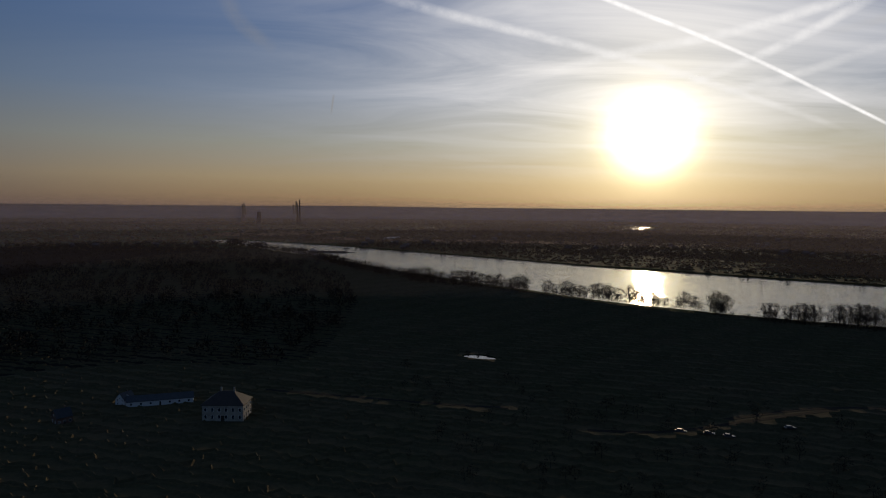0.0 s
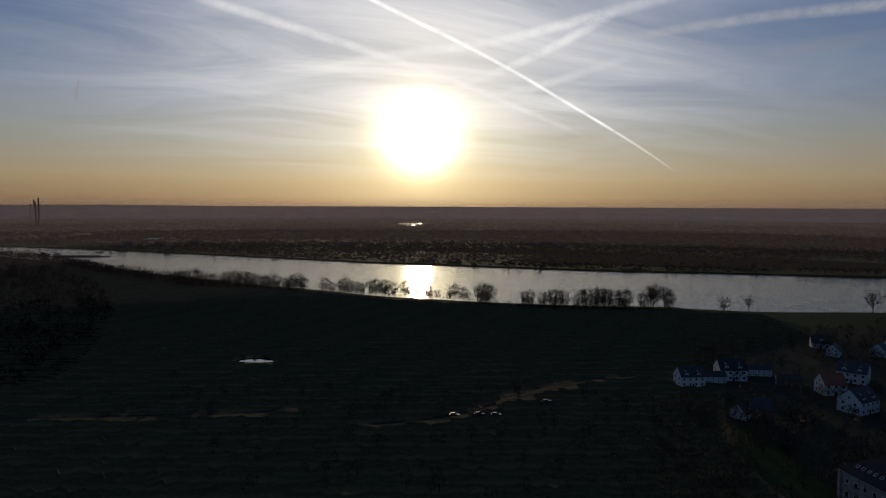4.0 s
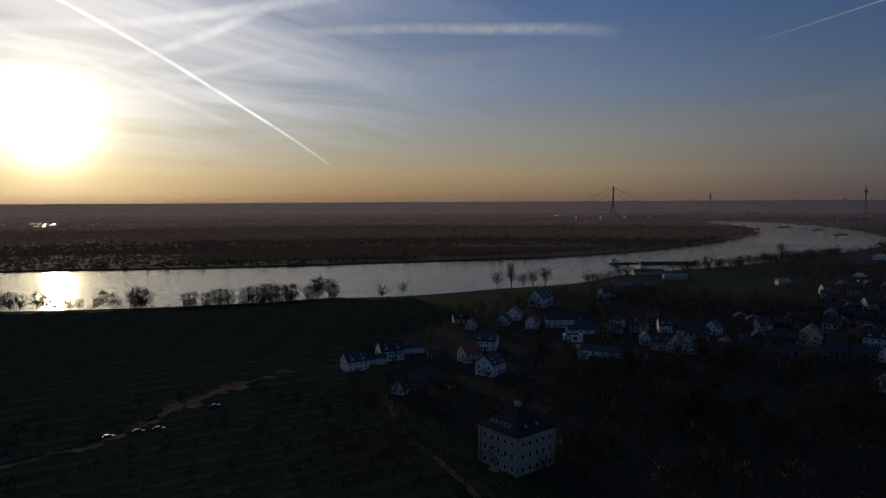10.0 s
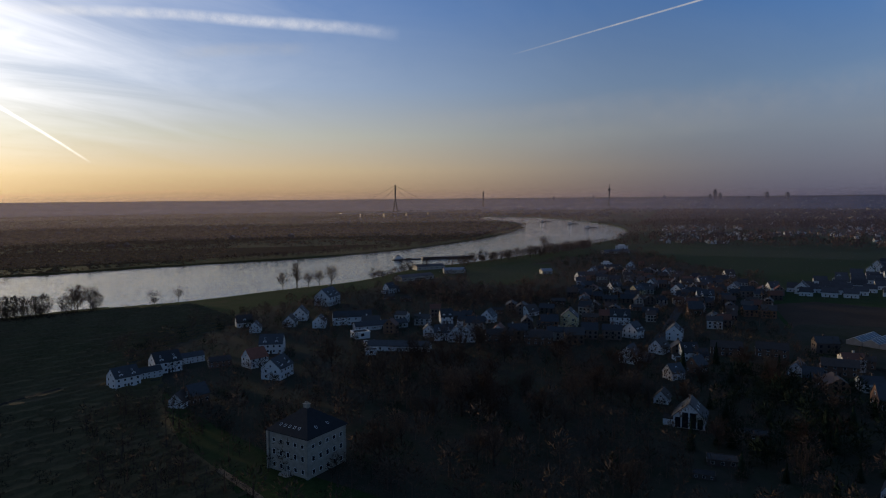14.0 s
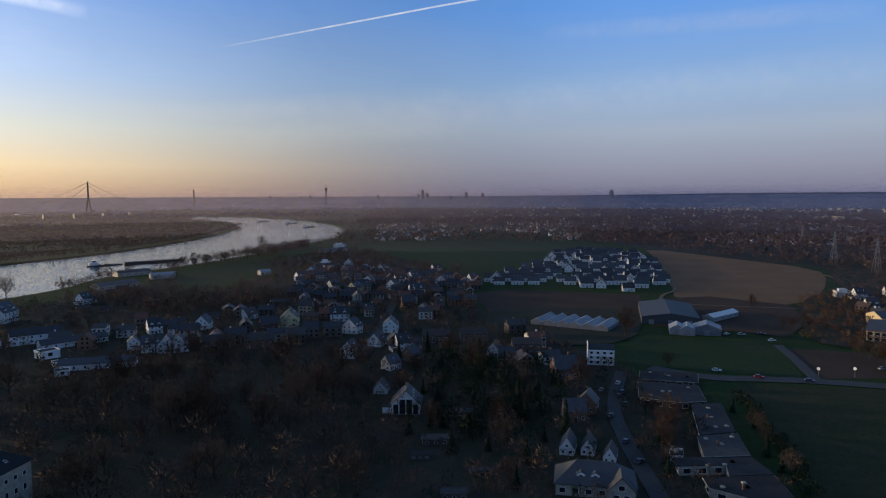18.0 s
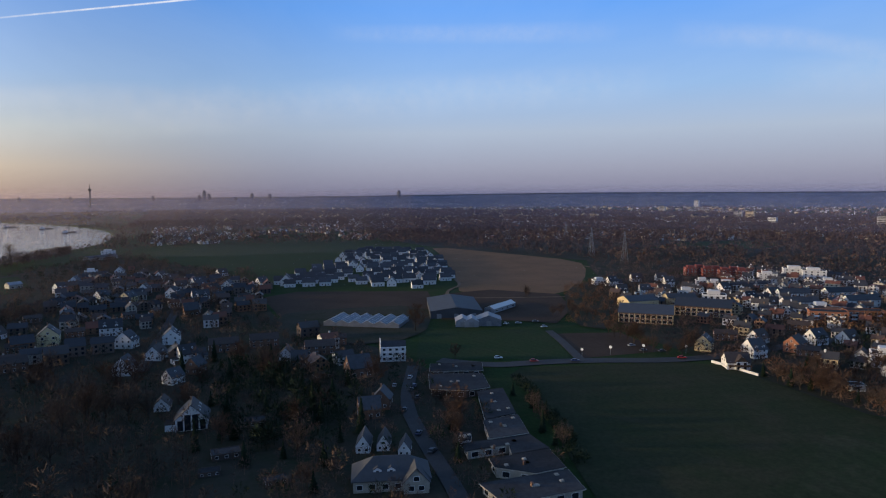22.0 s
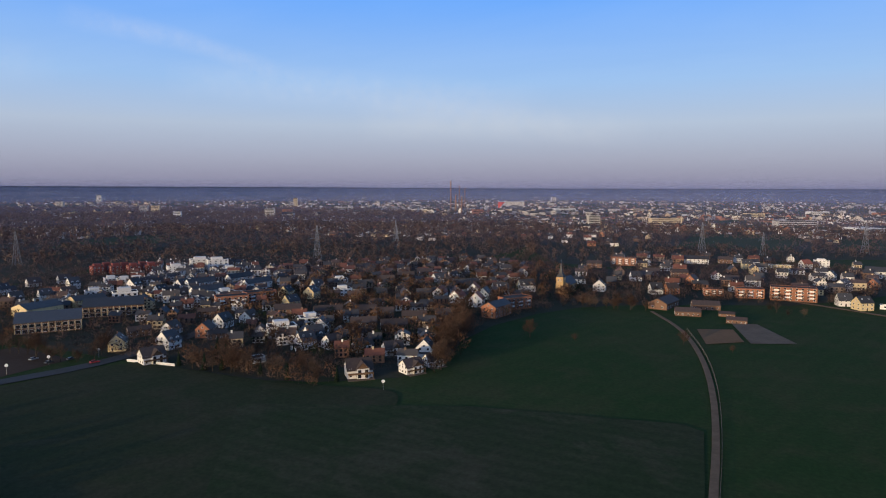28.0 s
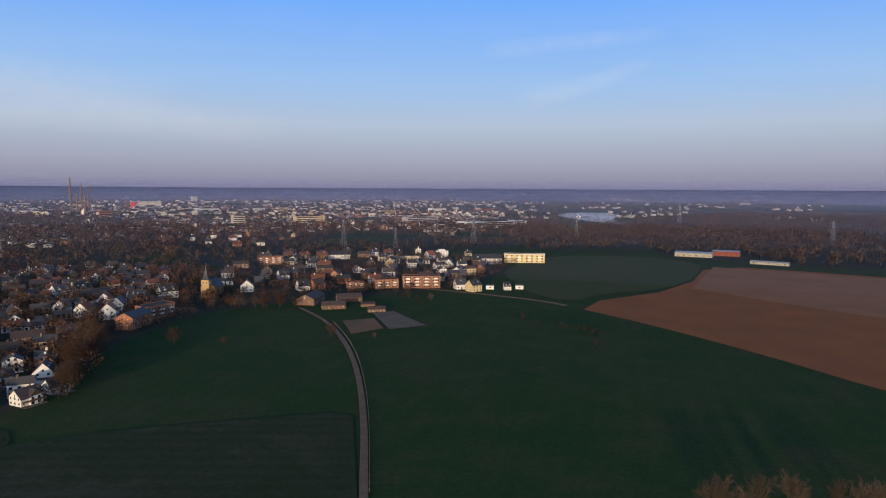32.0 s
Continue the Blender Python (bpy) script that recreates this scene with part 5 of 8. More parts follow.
# gardens and the park: single trees between the houses
GARDENS = [
    ([(270.8, 189.7), (330.3, 158.1), (371.5, 91.6), (334.2, 44.5), (236.0, 17.2), (181.0, 6.9), (172.7, 60.6), (177.7, 103.0)], 44, "uuiaee", 0.9, 1.35),
    ([(339.0, 33.5), (389.0, -25.0), (310.6, -63.2), (234.1, -47.8), (180.0, -27.3), (175.8, 4.3), (238.3, 17.8)], 40, "xxzzzeui", 0.75, 1.25),
    ([(281.4, -82.3), (264.4, -96.3), (210.5, -82.7), (185.7, -64.8), (221.6, -69.0)], 16, "uiez", 0.5, 0.9),
    ([(286.3, -270.2), (271.0, -365.7), (182.2, -382.4), (136.7, -304.9), (188.9, -278.3), (226.7, -237.1)], 46, "xzeiui", 0.55, 0.95),
]
for outline, count, kinds, s0, s1 in GARDENS:
    xs, ys = [p[0] for p in outline], [p[1] for p in outline]
    done = tries = 0
    while done < count and tries < count * 40:
        tries += 1
        x, y = rng.uniform(min(xs), max(xs)), rng.uniform(min(ys), max(ys))
        if inside((x, y), outline) and clear(x, y, 2.0):
            put_tree(x, y, rng.choice(kinds), rng.uniform(s0, s1), rng.uniform(0, 6))
            done += 1


# ---- woods and hedges: too many to count ----
taken += [(*(-393.7, -803.6), 42), (*(-438.9, -808.6), 34), (*(-436.6, -709.0), 30), (*(-345.3, -708.1), 34), (*(-374.1, -706.6), 34), (*(-393.5, -764.0), 44), (*(-425.0, -750.2), 36), (*(-343.2, -754.0), 36)]
ALL_FIELDS = [f[3] for f in FIELDS]


def wood(name, outline, spacing, h, mat, label, seed, blades=30, keep=1.0, avoid=True, width=0.42, reach=0.22, gap=0.9):
    rs = np.random.RandomState(seed)
    o = np.array(outline)
    lo, hi = o.min(0), o.max(0)
    n = int((hi[0] - lo[0]) * (hi[1] - lo[1]) / spacing ** 2)
    pts = rs.uniform(lo, hi, (n, 2))

    def within(line):
        hit = np.zeros(len(pts), bool)
        for i in range(len(line)):
            (x0, y0), (x1, y1) = line[i], line[(i + 1) % len(line)]
            if y0 != y1:
                hit ^= ((y0 > pts[:, 1]) != (y1 > pts[:, 1])) & (pts[:, 0] < (x1 - x0) * (pts[:, 1] - y0) / (y1 - y0) + x0)
        return hit
    ok = within(outline) & (rs.uniform(size=n) < keep)
    ok &= ~within(river_line)
    if avoid:
        for f in ALL_FIELDS + lake_lines:
            ok &= ~within(f)
    for a, b, r in taken:
        ok &= (pts[:, 0] - a) ** 2 + (pts[:, 1] - b) ** 2 > (r * gap) ** 2
    pts = pts[ok]
    n = len(pts)
    size = rs.uniform(0.6, 1.25, n) * h
    k = blades
    d = rs.normal(size=(n, k, 3))
    d /= np.linalg.norm(d, axis=2)[..., None]
    r = rs.uniform(0.3, 1.0, (n, k)) ** 0.5
    at = np.empty((n, k, 3))
    at[..., :2] = pts[:, None] + d[..., :2] * (r * size[:, None] * 0.36)[..., None]
    at[..., 2] = size[:, None] * 0.55 + d[..., 2] * r * size[:, None] * 0.38
    out = d * np.array([0.8, 0.8, 0.5]) + np.array([0, 0, 0.5]) + rs.normal(size=(n, k, 3)) * 0.4
    side = np.cross(out, rs.normal(size=(n, k, 3)))
    side /= np.linalg.norm(side, axis=2)[..., None] + 1e-6
    w = (size * width / 10)[:, None, None]
    v = np.stack([at - side * w, at + side * w, at + out * (size * reach)[:, None, None]], 2).reshape(-1, 3)
    v, round_out = rounded(v, d.reshape(-1, 3))
    # one trunk blade for each tree
    z = np.zeros(n)
    tw = size * 0.02
    t1 = np.stack([pts[:, 0] - tw, pts[:, 1] + tw, z], 1)
    t2 = np.stack([pts[:, 0] + tw, pts[:, 1] - tw, z], 1)
    t3 = np.stack([pts[:, 0], pts[:, 1], size * 0.8], 1)
    v = np.concatenate([v, np.stack([t1, t2, t3], 1).reshape(-1, 3)])
    v[:, 2] = np.maximum(v[:, 2], 0.02)
    round_out = np.concatenate([round_out, np.tile([0.0, 0.0, 1.0], (3 * n, 1))])
    ob = new(name, array_mesh(name, v, np.arange(len(v)).reshape(-1, 3), mat, round_out))
    return tagged(ob, label, "woodland", kind="stuff")


def litter(outline, z, mat=LITTER, label="brown leaf litter and garden ground"):
    soft = [(p.x, p.y) for p in smooth_line([(*q, 0) for q in outline], 1)]
    sheet("woodland_floor", soft, z, mat, label, "ground")


EAST_WOODS = [(1894.5, 260.4), (1817.2, -273.0), (1135.7, -268.9), (768.2, -419.8), (750.2, -430.3), (445.0, -550.9), (230.1, -787.0), (442.5, -1517.9), (1281.8, -2225.2), (2685.5, -1666.3), (3634.8, -858.6), (3945.3, 408.9)]
litter(EAST_WOODS, 0.03)
wood("wood", EAST_WOODS, 13, 12, WOOD, "broad belt of bare brown winter woodland", 21, 20, 0.9, width=0.62, reach=0.17)
FARM_WOODS = [(230.6, -743.5), (96.6, -713.4), (-31.1, -880.3), (-215.7, -950.9), (-374.7, -1184.8), (-419.2, -1732.1), (77.3, -1549.9), (434.6, -1405.8)]
litter(FARM_WOODS, 0.035)
wood("wood", FARM_WOODS, 13, 10, WOOD, "bare trees and hedges behind the farm village", 28, 20, 0.75, width=0.62, reach=0.17)
NORTH_WOODS = [(-194.3, -878.8), (-365.3, -914.1), (-361.3, -778.3), (-451.4, -702.8), (-547.5, -647.1), (-732.7, -637.3), (-2205.9, -1934.0), (-1174.4, -2121.2), (-581.3, -1565.7), (-236.4, -1071.0)]
litter(NORTH_WOODS, 0.03)
wood("wood", NORTH_WOODS, 13, 12, WOOD, "bare riverside woodland in winter brown", 22, 20, 0.9, width=0.62, reach=0.17)
WEST_WOODS = [(-994.3, 1191.0), (-576.8, 1406.0), (-177.7, 937.2), (-77.8, 639.9), (-65.5, 420.5), (-77.5, 345.2), (-176.6, 353.9), (-254.7, 286.9)]
# the ground takes the same shade-dark colour as its trees
litter(WEST_WOODS, 0.03, SHADE_DARK, "dark rough ground under the bare wood")
wood("wood", WEST_WOODS, 13, 9, SHADE_DARK, "dark bare woodland beside the meadow", 23, 40, 0.8, width=0.5, reach=0.17)
VILLAGE = [(272.2, 344.6), (385.9, 344.7), (526.1, 324.4), (715.2, 272.8), (1057.5, 162.1), (744.1, -22.6), (463.3, -21.8), (403.1, -53.8), (330.5, -90.5), (180.1, -95.8), (144.8, -48.2), (149.4, 29.8), (169.1, 145.8)]
litter(VILLAGE, 0.02, label="dark garden ground of the village")
wood("garden_shrubs", VILLAGE, 6.0, 4.6, WOOD, "bare garden shrubs and small trees between houses", 24, 64, 0.7, width=0.22, reach=0.15, gap=0.85)
ESTATE_EAST = [(551.8, -315.9), (615.0, -455.7), (461.2, -570.9), (217.9, -781.3), (169.2, -657.0), (-30.0, -850.3), (-168.8, -741.3), (-66.3, -550.6), (67.3, -496.3), (117.8, -456.0), (146.6, -359.0), (124.3, -267.6), (183.0, -227.1), (242.2, -228.5), (359.1, -229.4)]
litter(ESTATE_EAST, 0.02, label="dark garden ground between the estate houses")
wood("garden_shrubs", ESTATE_EAST, 6.2, 6.2, WOOD, "bare garden trees and hedges between estate houses", 25, 44, 0.8, width=0.30, reach=0.17, gap=0.75)
wood("garden_trees", VILLAGE, 15.0, 9.0, TWIG, "bare fine-twigged garden trees of the village", 71, 110, 0.6, width=0.20, reach=0.13, gap=0.75)
RUSSET = material("beech_and_hornbeam_twigs", (0.155, 0.085, 0.050), 0.95, tint=(0.085, 0.055, 0.038), scale=0.06, grain=8, spec=0.03)
BRICK_QUARTER = [(308.6, -323.5), (329.8, -425.9), (399.9, -619.3), (341.1, -710.3), (233.5, -723.2), (129.4, -633.5), (101.5, -499.8), (137.1, -438.4), (144.4, -336.4), (161.0, -268.9), (198.6, -255.8)]
wood("garden_trees", BRICK_QUARTER, 11.0, 9.5, RUSSET, "russet and brown garden trees of the estate", 72, 130, 0.55, width=0.24, reach=0.13, gap=0.5)
wood("garden_evergreens", BRICK_QUARTER, 12.0, 7.5, NEEDLE, "dark evergreen shrubs and hedges of the estate", 73, 90, 0.6, width=0.22, reach=0.14, gap=0.5)
wood("garden_evergreens", VILLAGE, 16.0, 6.5, NEEDLE, "dark evergreen shrubs and hedges of the village", 74, 90, 0.6, width=0.22, reach=0.14, gap=0.5)
NURSERY_SCRUB = [(542.4, -286.7), (578.7, -353.0), (431.7, -280.3), (355.1, -224.2), (382.2, -205.9)]
litter(NURSERY_SCRUB, 0.50, label="brown scrubby ground beside the nursery")
wood("scrub", NURSERY_SCRUB, 6.0, 5.0, RUSSET, "russet scrub beside the nursery yard", 75, 90, 0.7, avoid=False, width=0.26, reach=0.15, gap=0.6)
FIELD_SCRUB = [(848.2, -479.7), (736.9, -465.8), (709.5, -564.0), (593.3, -448.4), (576.0, -345.6), (671.6, -387.2)]
litter(FIELD_SCRUB, 0.50, label="rough brown ground behind the ploughed field")
wood("scrub", FIELD_SCRUB, 9.0, 6.0, WOOD, "bare scrub behind the ploughed field", 76, 40, 0.6, avoid=False, width=0.4, reach=0.17)
RIVERSIDE = [(584.1, 345.2), (669.9, 363.0), (744.3, 354.7), (739.8, 303.3), (784.9, 313.3), (866.9, 285.3), (986.2, 243.0), (1088.1, 222.7), (1192.0, 253.7), (1095.8, 296.9), (995.4, 335.4), (928.5, 370.0), (824.4, 342.3), (815.9, 388.5), (748.1, 398.8), (646.7, 376.5)]
wood("riverside_trees", RIVERSIDE, 7.5, 11.0, TWIG, "row of bare trees and scrub along the river bank", 77, 70, 0.8, avoid=False, width=0.26, reach=0.16)
ALLOTMENTS = [(591.9, 321.2), (553.3, 226.4), (571.6, 146.6), (509.6, 122.5), (471.8, 152.7), (469.2, 206.0), (513.9, 279.5)]
wood("garden_trees", ALLOTMENTS, 6.5, 7.0, WOOD, "brown bare hedges and fruit trees of the allotments", 78, 60, 0.75, avoid=False, width=0.3, reach=0.17)
litter([(481.1, -26.8), (495.9, -57.6), (489.5, -142.2), (406.9, -120.6), (377.4, -99.9), (367.5, -74.7), (377.9, -50.5), (401.7, -25.8)], 0.48, label="dark garden ground round the greenhouse")
GARDEN_THICKET = [(337.3, 10.3), (335.1, -21.5), (321.5, -55.6), (246.7, -43.9), (214.0, -26.8), (219.9, -12.1), (237.4, 4.5), (279.0, 8.2)]
wood("garden_evergreens", GARDEN_THICKET, 6.0, 8.0, NEEDLE, "dark evergreen trees crowded in the village gardens", 81, 120, 0.7, width=0.24, reach=0.15, gap=0.7)
wood("garden_trees", [(268.5, -79.1), (262.9, -95.7), (225.9, -86.6), (213.6, -72.0), (231.4, -71.6)], 5.5, 6.0, RUSSET, "brown shrubs between the flat-roofed houses", 82, 90, 0.6, avoid=False, width=0.2, reach=0.14, gap=0.5)
wood("garden_trees", [(215.0, -9.9), (213.6, -32.4), (180.5, -29.8), (178.5, -5.0)], 7.0, 7.0, TWIG, "bare garden trees beside the slate-roofed house", 83, 110, 0.6, avoid=False, width=0.2, reach=0.13, gap=0.7)
EDGE_BELT = [(246.9, -233.0), (210.6, -231.4), (171.2, -227.2), (155.7, -233.3), (167.3, -248.5), (200.4, -253.6), (229.8, -252.9), (250.9, -249.1)]
wood("hedgerow", EDGE_BELT, 5.0, 7.5, RUSSET, "russet beech belt at the edge of the meadow", 79, 110, 0.75, avoid=False, width=0.2, reach=0.13, gap=0.5)
wood("hedgerow", [(133.4, -280.1), (125.0, -294.5), (159.4, -404.1), (182.0, -428.5), (175.8, -377.6), (153.0, -321.3)], 7.0, 10.0, RUSSET, "tall russet trees at the estate corner", 80, 130, 0.7, avoid=False, width=0.2, reach=0.13, gap=0.5)
PARK = [(254.4, 216.5), (278.9, 195.3), (330.3, 158.1), (386.4, 95.2), (334.2, 44.5), (236.0, 17.2), (181.0, 6.9), (155.1, 54.7), (126.8, 104.9), (120.0, 161.2), (175.8, 233.9), (224.1, 196.8)]
wood("park_trees", PARK, 8.0, 10.0, TWIG, "dense bare brown trees of the park", 29, 150, 0.55, width=0.13, reach=0.10)
MEADOW_SCRUB = [(-19.9, 351.6), (139.8, 278.3), (196.3, 222.9), (301.2, 141.1), (158.2, 88.2), (33.9, 156.8), (-13.6, 219.2)]
wood("scrub", MEADOW_SCRUB, 10, 5.0, SHADE_DARK, "dark bare scrub around the manor grounds", 26, 90, 0.5, width=0.20, reach=0.11)
FAR_SIDE = [(-105.2, 1486.7), (624.8, 1024.6), (376.5, 935.7), (719.5, 698.4), (590.6, 773.7), (1003.4, 567.0), (1751.5, 568.8), (2347.1, 936.5), (1724.0, 1176.4), (1558.8, 2112.5), (416.5, 2783.8), (295.2, 2995.2)]
litter(FAR_SIDE, 0.03, SHADE_LAND, "flat meadow land across the river in a shade-dark colour")
FAR_SHORE = [(-548.9, 1603.7), (-268.5, 1416.1), (-23.2, 1180.6), (244.1, 904.9), (383.9, 824.0), (275.9, 889.9), (485.8, 719.5), (505.2, 724.8), (640.6, 635.4), (998.0, 868.0), (1606.2, 1261.7)] + FAR_SIDE[9:]
wood("wood", FAR_SHORE, 19, 7.0, SHADE_DARK, "dark bare trees and hedges across the river", 27, 24, 0.45, avoid=False, width=0.8, reach=0.2)


def far_trees(seed, n, az0, az1, r0, r1, label, h0=8.0, h1=15.0, k=14, mat=WOOD):
    """Bare trees scattered between the houses of the far town."""
    rs = np.random.RandomState(seed)
    a = np.radians(rs.uniform(az0, az1, n))
    r = np.exp(rs.uniform(math.log(r0), math.log(r1), n))
    pts = np.stack([r * np.sin(a), r * np.cos(a)], 1)
    for f in [river_line] + lake_lines:
        hit = np.zeros(len(pts), bool)
        for i in range(len(f)):
            (x0, y0), (x1, y1) = f[i], f[(i + 1) % len(f)]
            if y0 != y1:
                hit ^= ((y0 > pts[:, 1]) != (y1 > pts[:, 1])) & (pts[:, 0] < (x1 - x0) * (pts[:, 1] - y0) / (y1 - y0) + x0)
        pts = pts[~hit]
    n = len(pts)
    h = rs.uniform(h0, h1, n)
    d = rs.normal(size=(n, k, 3))
    d /= np.linalg.norm(d, axis=2)[..., None]
    at = np.concatenate([np.broadcast_to(pts[:, None], (n, k, 2)), np.broadcast_to(h[:, None, None] * 0.5, (n, k, 1))], 2) + d * (h * 0.36)[:, None, None] * np.array([1.2, 1.2, 0.9])
    side = rs.normal(size=(n, k, 3))
    side /= np.linalg.norm(side, axis=2)[..., None]
    w = (h * 0.10)[:, None, None]
    v = np.stack([at - side * w, at + side * w, at + (d * 0.5 + np.array([0, 0, 0.5])) * (h * 0.28)[:, None, None]], 2).reshape(-1, 3)
    v, round_out = rounded(v, d.reshape(-1, 3))
    v[:, 2] = np.maximum(v[:, 2], 0)
    v[:, 2] += land_rise(np.hypot(v[:, 0], v[:, 1]))
    return tagged(new("far_trees", array_mesh("far_trees", v, np.arange(len(v)).reshape(-1, 3), mat, round_out)), label, "woodland", kind="stuff")


def land_rise(r):
    return np.interp(r, [4280, 4560, 4800], [0, 34, 75])


far_trees(41, 17000, 80, 215, 1150, 4280, "bare brown trees all through the far town")
far_trees(42, 11000, -45, 82, 1150, 4280, "dark bare trees on the far plain", 6.0, 11.0, 14, SHADE_DARK)
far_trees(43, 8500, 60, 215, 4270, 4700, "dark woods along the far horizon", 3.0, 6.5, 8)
far_trees(46, 4500, -45, 60, 4270, 4700, "dark woods along the far western horizon", 2.0, 5.0, 8, SHADE_DARK)


def tufts(name, outline, spacing, h, label, seed):
    """Rough winter grass: upright blades that stand in clumps."""
    rs = np.random.RandomState(seed)
    o = np.array(outline)
    lo, hi = o.min(0), o.max(0)
    pts = rs.uniform(lo, hi, (int((hi[0] - lo[0]) * (hi[1] - lo[1]) / spacing ** 2), 2))
    for line, want in ((outline, True), (river_line, False), (POND, False)):
        hit = np.zeros(len(pts), bool)
        for i in range(len(line)):
            (x0, y0), (x1, y1) = line[i], line[(i + 1) % len(line)]
            if y0 != y1:
                hit ^= ((y0 > pts[:, 1]) != (y1 > pts[:, 1])) & (pts[:, 0] < (x1 - x0) * (pts[:, 1] - y0) / (y1 - y0) + x0)
        pts = pts[hit == want]
    n, k = len(pts), 3
    a = rs.uniform(0, 6.283, (n, k))
    size = rs.uniform(0.5, 1.4, (n, 1)) * h
    c = np.stack([pts[:, 0:1] + rs.normal(0, 0.5 * spacing, (n, k)), pts[:, 1:2] + rs.normal(0, 0.5 * spacing, (n, k)), np.zeros((n, k))], 2)
    s = np.stack([np.cos(a), np.sin(a), np.zeros((n, k))], 2) * (size * rs.uniform(0.8, 2.2, (n, k)))[..., None]
    top = np.stack([rs.normal(0, 0.3, (n, k)) * size, rs.normal(0, 0.3, (n, k)) * size, np.broadcast_to(size, (n, k))], 2)
    v = np.stack([c - s, c + s, c + top], 2).reshape(-1, 3)
    return tagged(new(name, array_mesh(name, v, np.arange(len(v)).reshape(-1, 3), RIVER_MEADOW)), label, "grass", kind="stuff")




def shade_rows(name, outline, spacing, h, label, seed):
    """Rank winter grass in long uneven rows, low rounded ridges added across the sun to shade the ground."""
    rs = np.random.RandomState(seed)
    o = np.array(outline)
    run = np.array([math.cos(az), -math.sin(az)])
    out = np.array([math.sin(az), math.cos(az)])
    a, b = o @ run, o @ out
    u = np.arange(a.min(), a.max(), 2.6)
    vs, fs, base = [], [], 0
    for q in np.arange(b.min(), b.max(), spacing):
        wig = rs.normal(0, 1.1, len(u)) + 1.5 * np.sin(u / 23 + q)
        tall = h * rs.uniform(0.85, 1.15, len(u))
        mid = u[:, None] * run + (q + wig)[:, None] * out
        ok = np.ones(len(u), bool)
        for line, want in ((outline, True), (river_line, False), (POND_RIM, False)):
            hit = np.zeros(len(u), bool)
            for i in range(len(line)):
                (x0, y0), (x1, y1) = line[i], line[(i + 1) % len(line)]
                if y0 != y1:
                    hit ^= ((y0 > mid[:, 1]) != (y1 > mid[:, 1])) & (mid[:, 0] < (x1 - x0) * (mid[:, 1] - y0) / (y1 - y0) + x0)
            ok &= hit == want
        for p in track_spots:
            ok &= (mid[:, 0] - p[0]) ** 2 + (mid[:, 1] - p[1]) ** 2 > 5.0
        z = np.zeros(len(u))
        rows3 = [np.column_stack([mid + out * k, zz]) for k, zz in ((0.9, z), (0.03, tall * 0.97), (-0.05, tall), (-0.9, z))]
        vs.append(np.stack(rows3, 1).reshape(-1, 3))
        k = np.nonzero(ok[:-1] & ok[1:])[0] * 4 + base
        for j in range(3):
            fs.append(np.stack([k + j, k + j + 1, k + j + 5, k + j + 4], 1))
        base += 4 * len(u)
    return tagged(new(name, array_mesh(name, np.concatenate(vs), np.concatenate(fs), RIVER_MEADOW)), label, "grass", kind="stuff")


POND_RIM = [(20.5 + (x - 20.5) * 1.1, 374.5 + (y - 374.5) * 1.35) for x, y in POND]
track_spots = [(p.x, p.y) for line in (TRACK_MANOR, TRACK_CARS, TRACK_RIVER) for p in along(line, 4.0)]
# added ridges: their shade darkens the whole meadow
shade_rows("rough_grass", MEADOW_EDGE_LINE, 4.2, 0.75, "added rows of rank winter grass that shade the flood meadow", 61)
# blades strewn beyond the river, added for the long shade they cast
tufts("scrub", FAR_SHORE, 14.0, 2.0, "low scrub added to shade the land across the river", 62)
tufts("hedges", [(4150 * math.sin(radians(a)), 4150 * math.cos(radians(a))) for a in range(-48, 84, 4)] + [(1300 * math.sin(radians(a)), 1300 * math.cos(radians(a))) for a in range(80, -52, -4)], 34.0, 4.0, "low hedges added to shade the far plain", 63)
BANK = [p for row in BANK_TREES for p in row[3]]
wood("bank_scrub", BANK + [(x * 0.972, y * 0.972) for x, y in reversed(BANK)], 3.4, 4.2, SHADE_DARK, "low bare scrub along the river bank", 64, 30, 0.4, avoid=False, width=0.3, reach=0.22)
FIELD_HEDGE = [(278.9, -120.2), (239.1, -113.6), (202.0, -105.2), (176.4, -98.7), (176.2, -102.2), (204.1, -110.0), (241.9, -118.8), (280.3, -124.6)]
wood("hedge", FIELD_HEDGE, 3.0, 4.5, NEEDLE, "dark green hedge between bungalows and field", 65, 60, 0.8, avoid=False, width=0.4, reach=0.2)
FAR_BANK_TREES = [(-454.2, 1396.1), (-258.1, 1133.1), (-106.7, 853.6), (-36.3, 755.8)]
wood("bank_trees", FAR_BANK_TREES + [(x + 9, y + 14) for x, y in reversed(FAR_BANK_TREES)], 5.5, 12.0, SHADE_DARK, "row of bare willows along the far reach of the bank", 68, 50, 0.8, avoid=False, width=0.36, reach=0.18)
FAR_ROW = [(703.2, 653.8), (844.2, 576.7), (1023.6, 522.4), (1248.4, 510.0), (1576.0, 525.9), (1857.8, 583.5)]
wood("bank_scrub", FAR_ROW + [(x * 1.03, y * 1.03) for x, y in reversed(FAR_ROW)], 6, 7.0, SHADE_DARK, "bare trees along the far river bank", 66, 30, 0.7, avoid=False, width=0.6, reach=0.2)
BEND = [(737.9, 686.0), (1086.0, 554.3), (1680.3, 576.0), (2065.7, 746.2), (1724.0, 1176.4), (1371.4, 1114.9)]
wood("hedges", BEND, 42, 6.0, WOOD, "scattered trees in the river bend meadows", 67, 30, 0.6, avoid=False, width=0.8, reach=0.2)


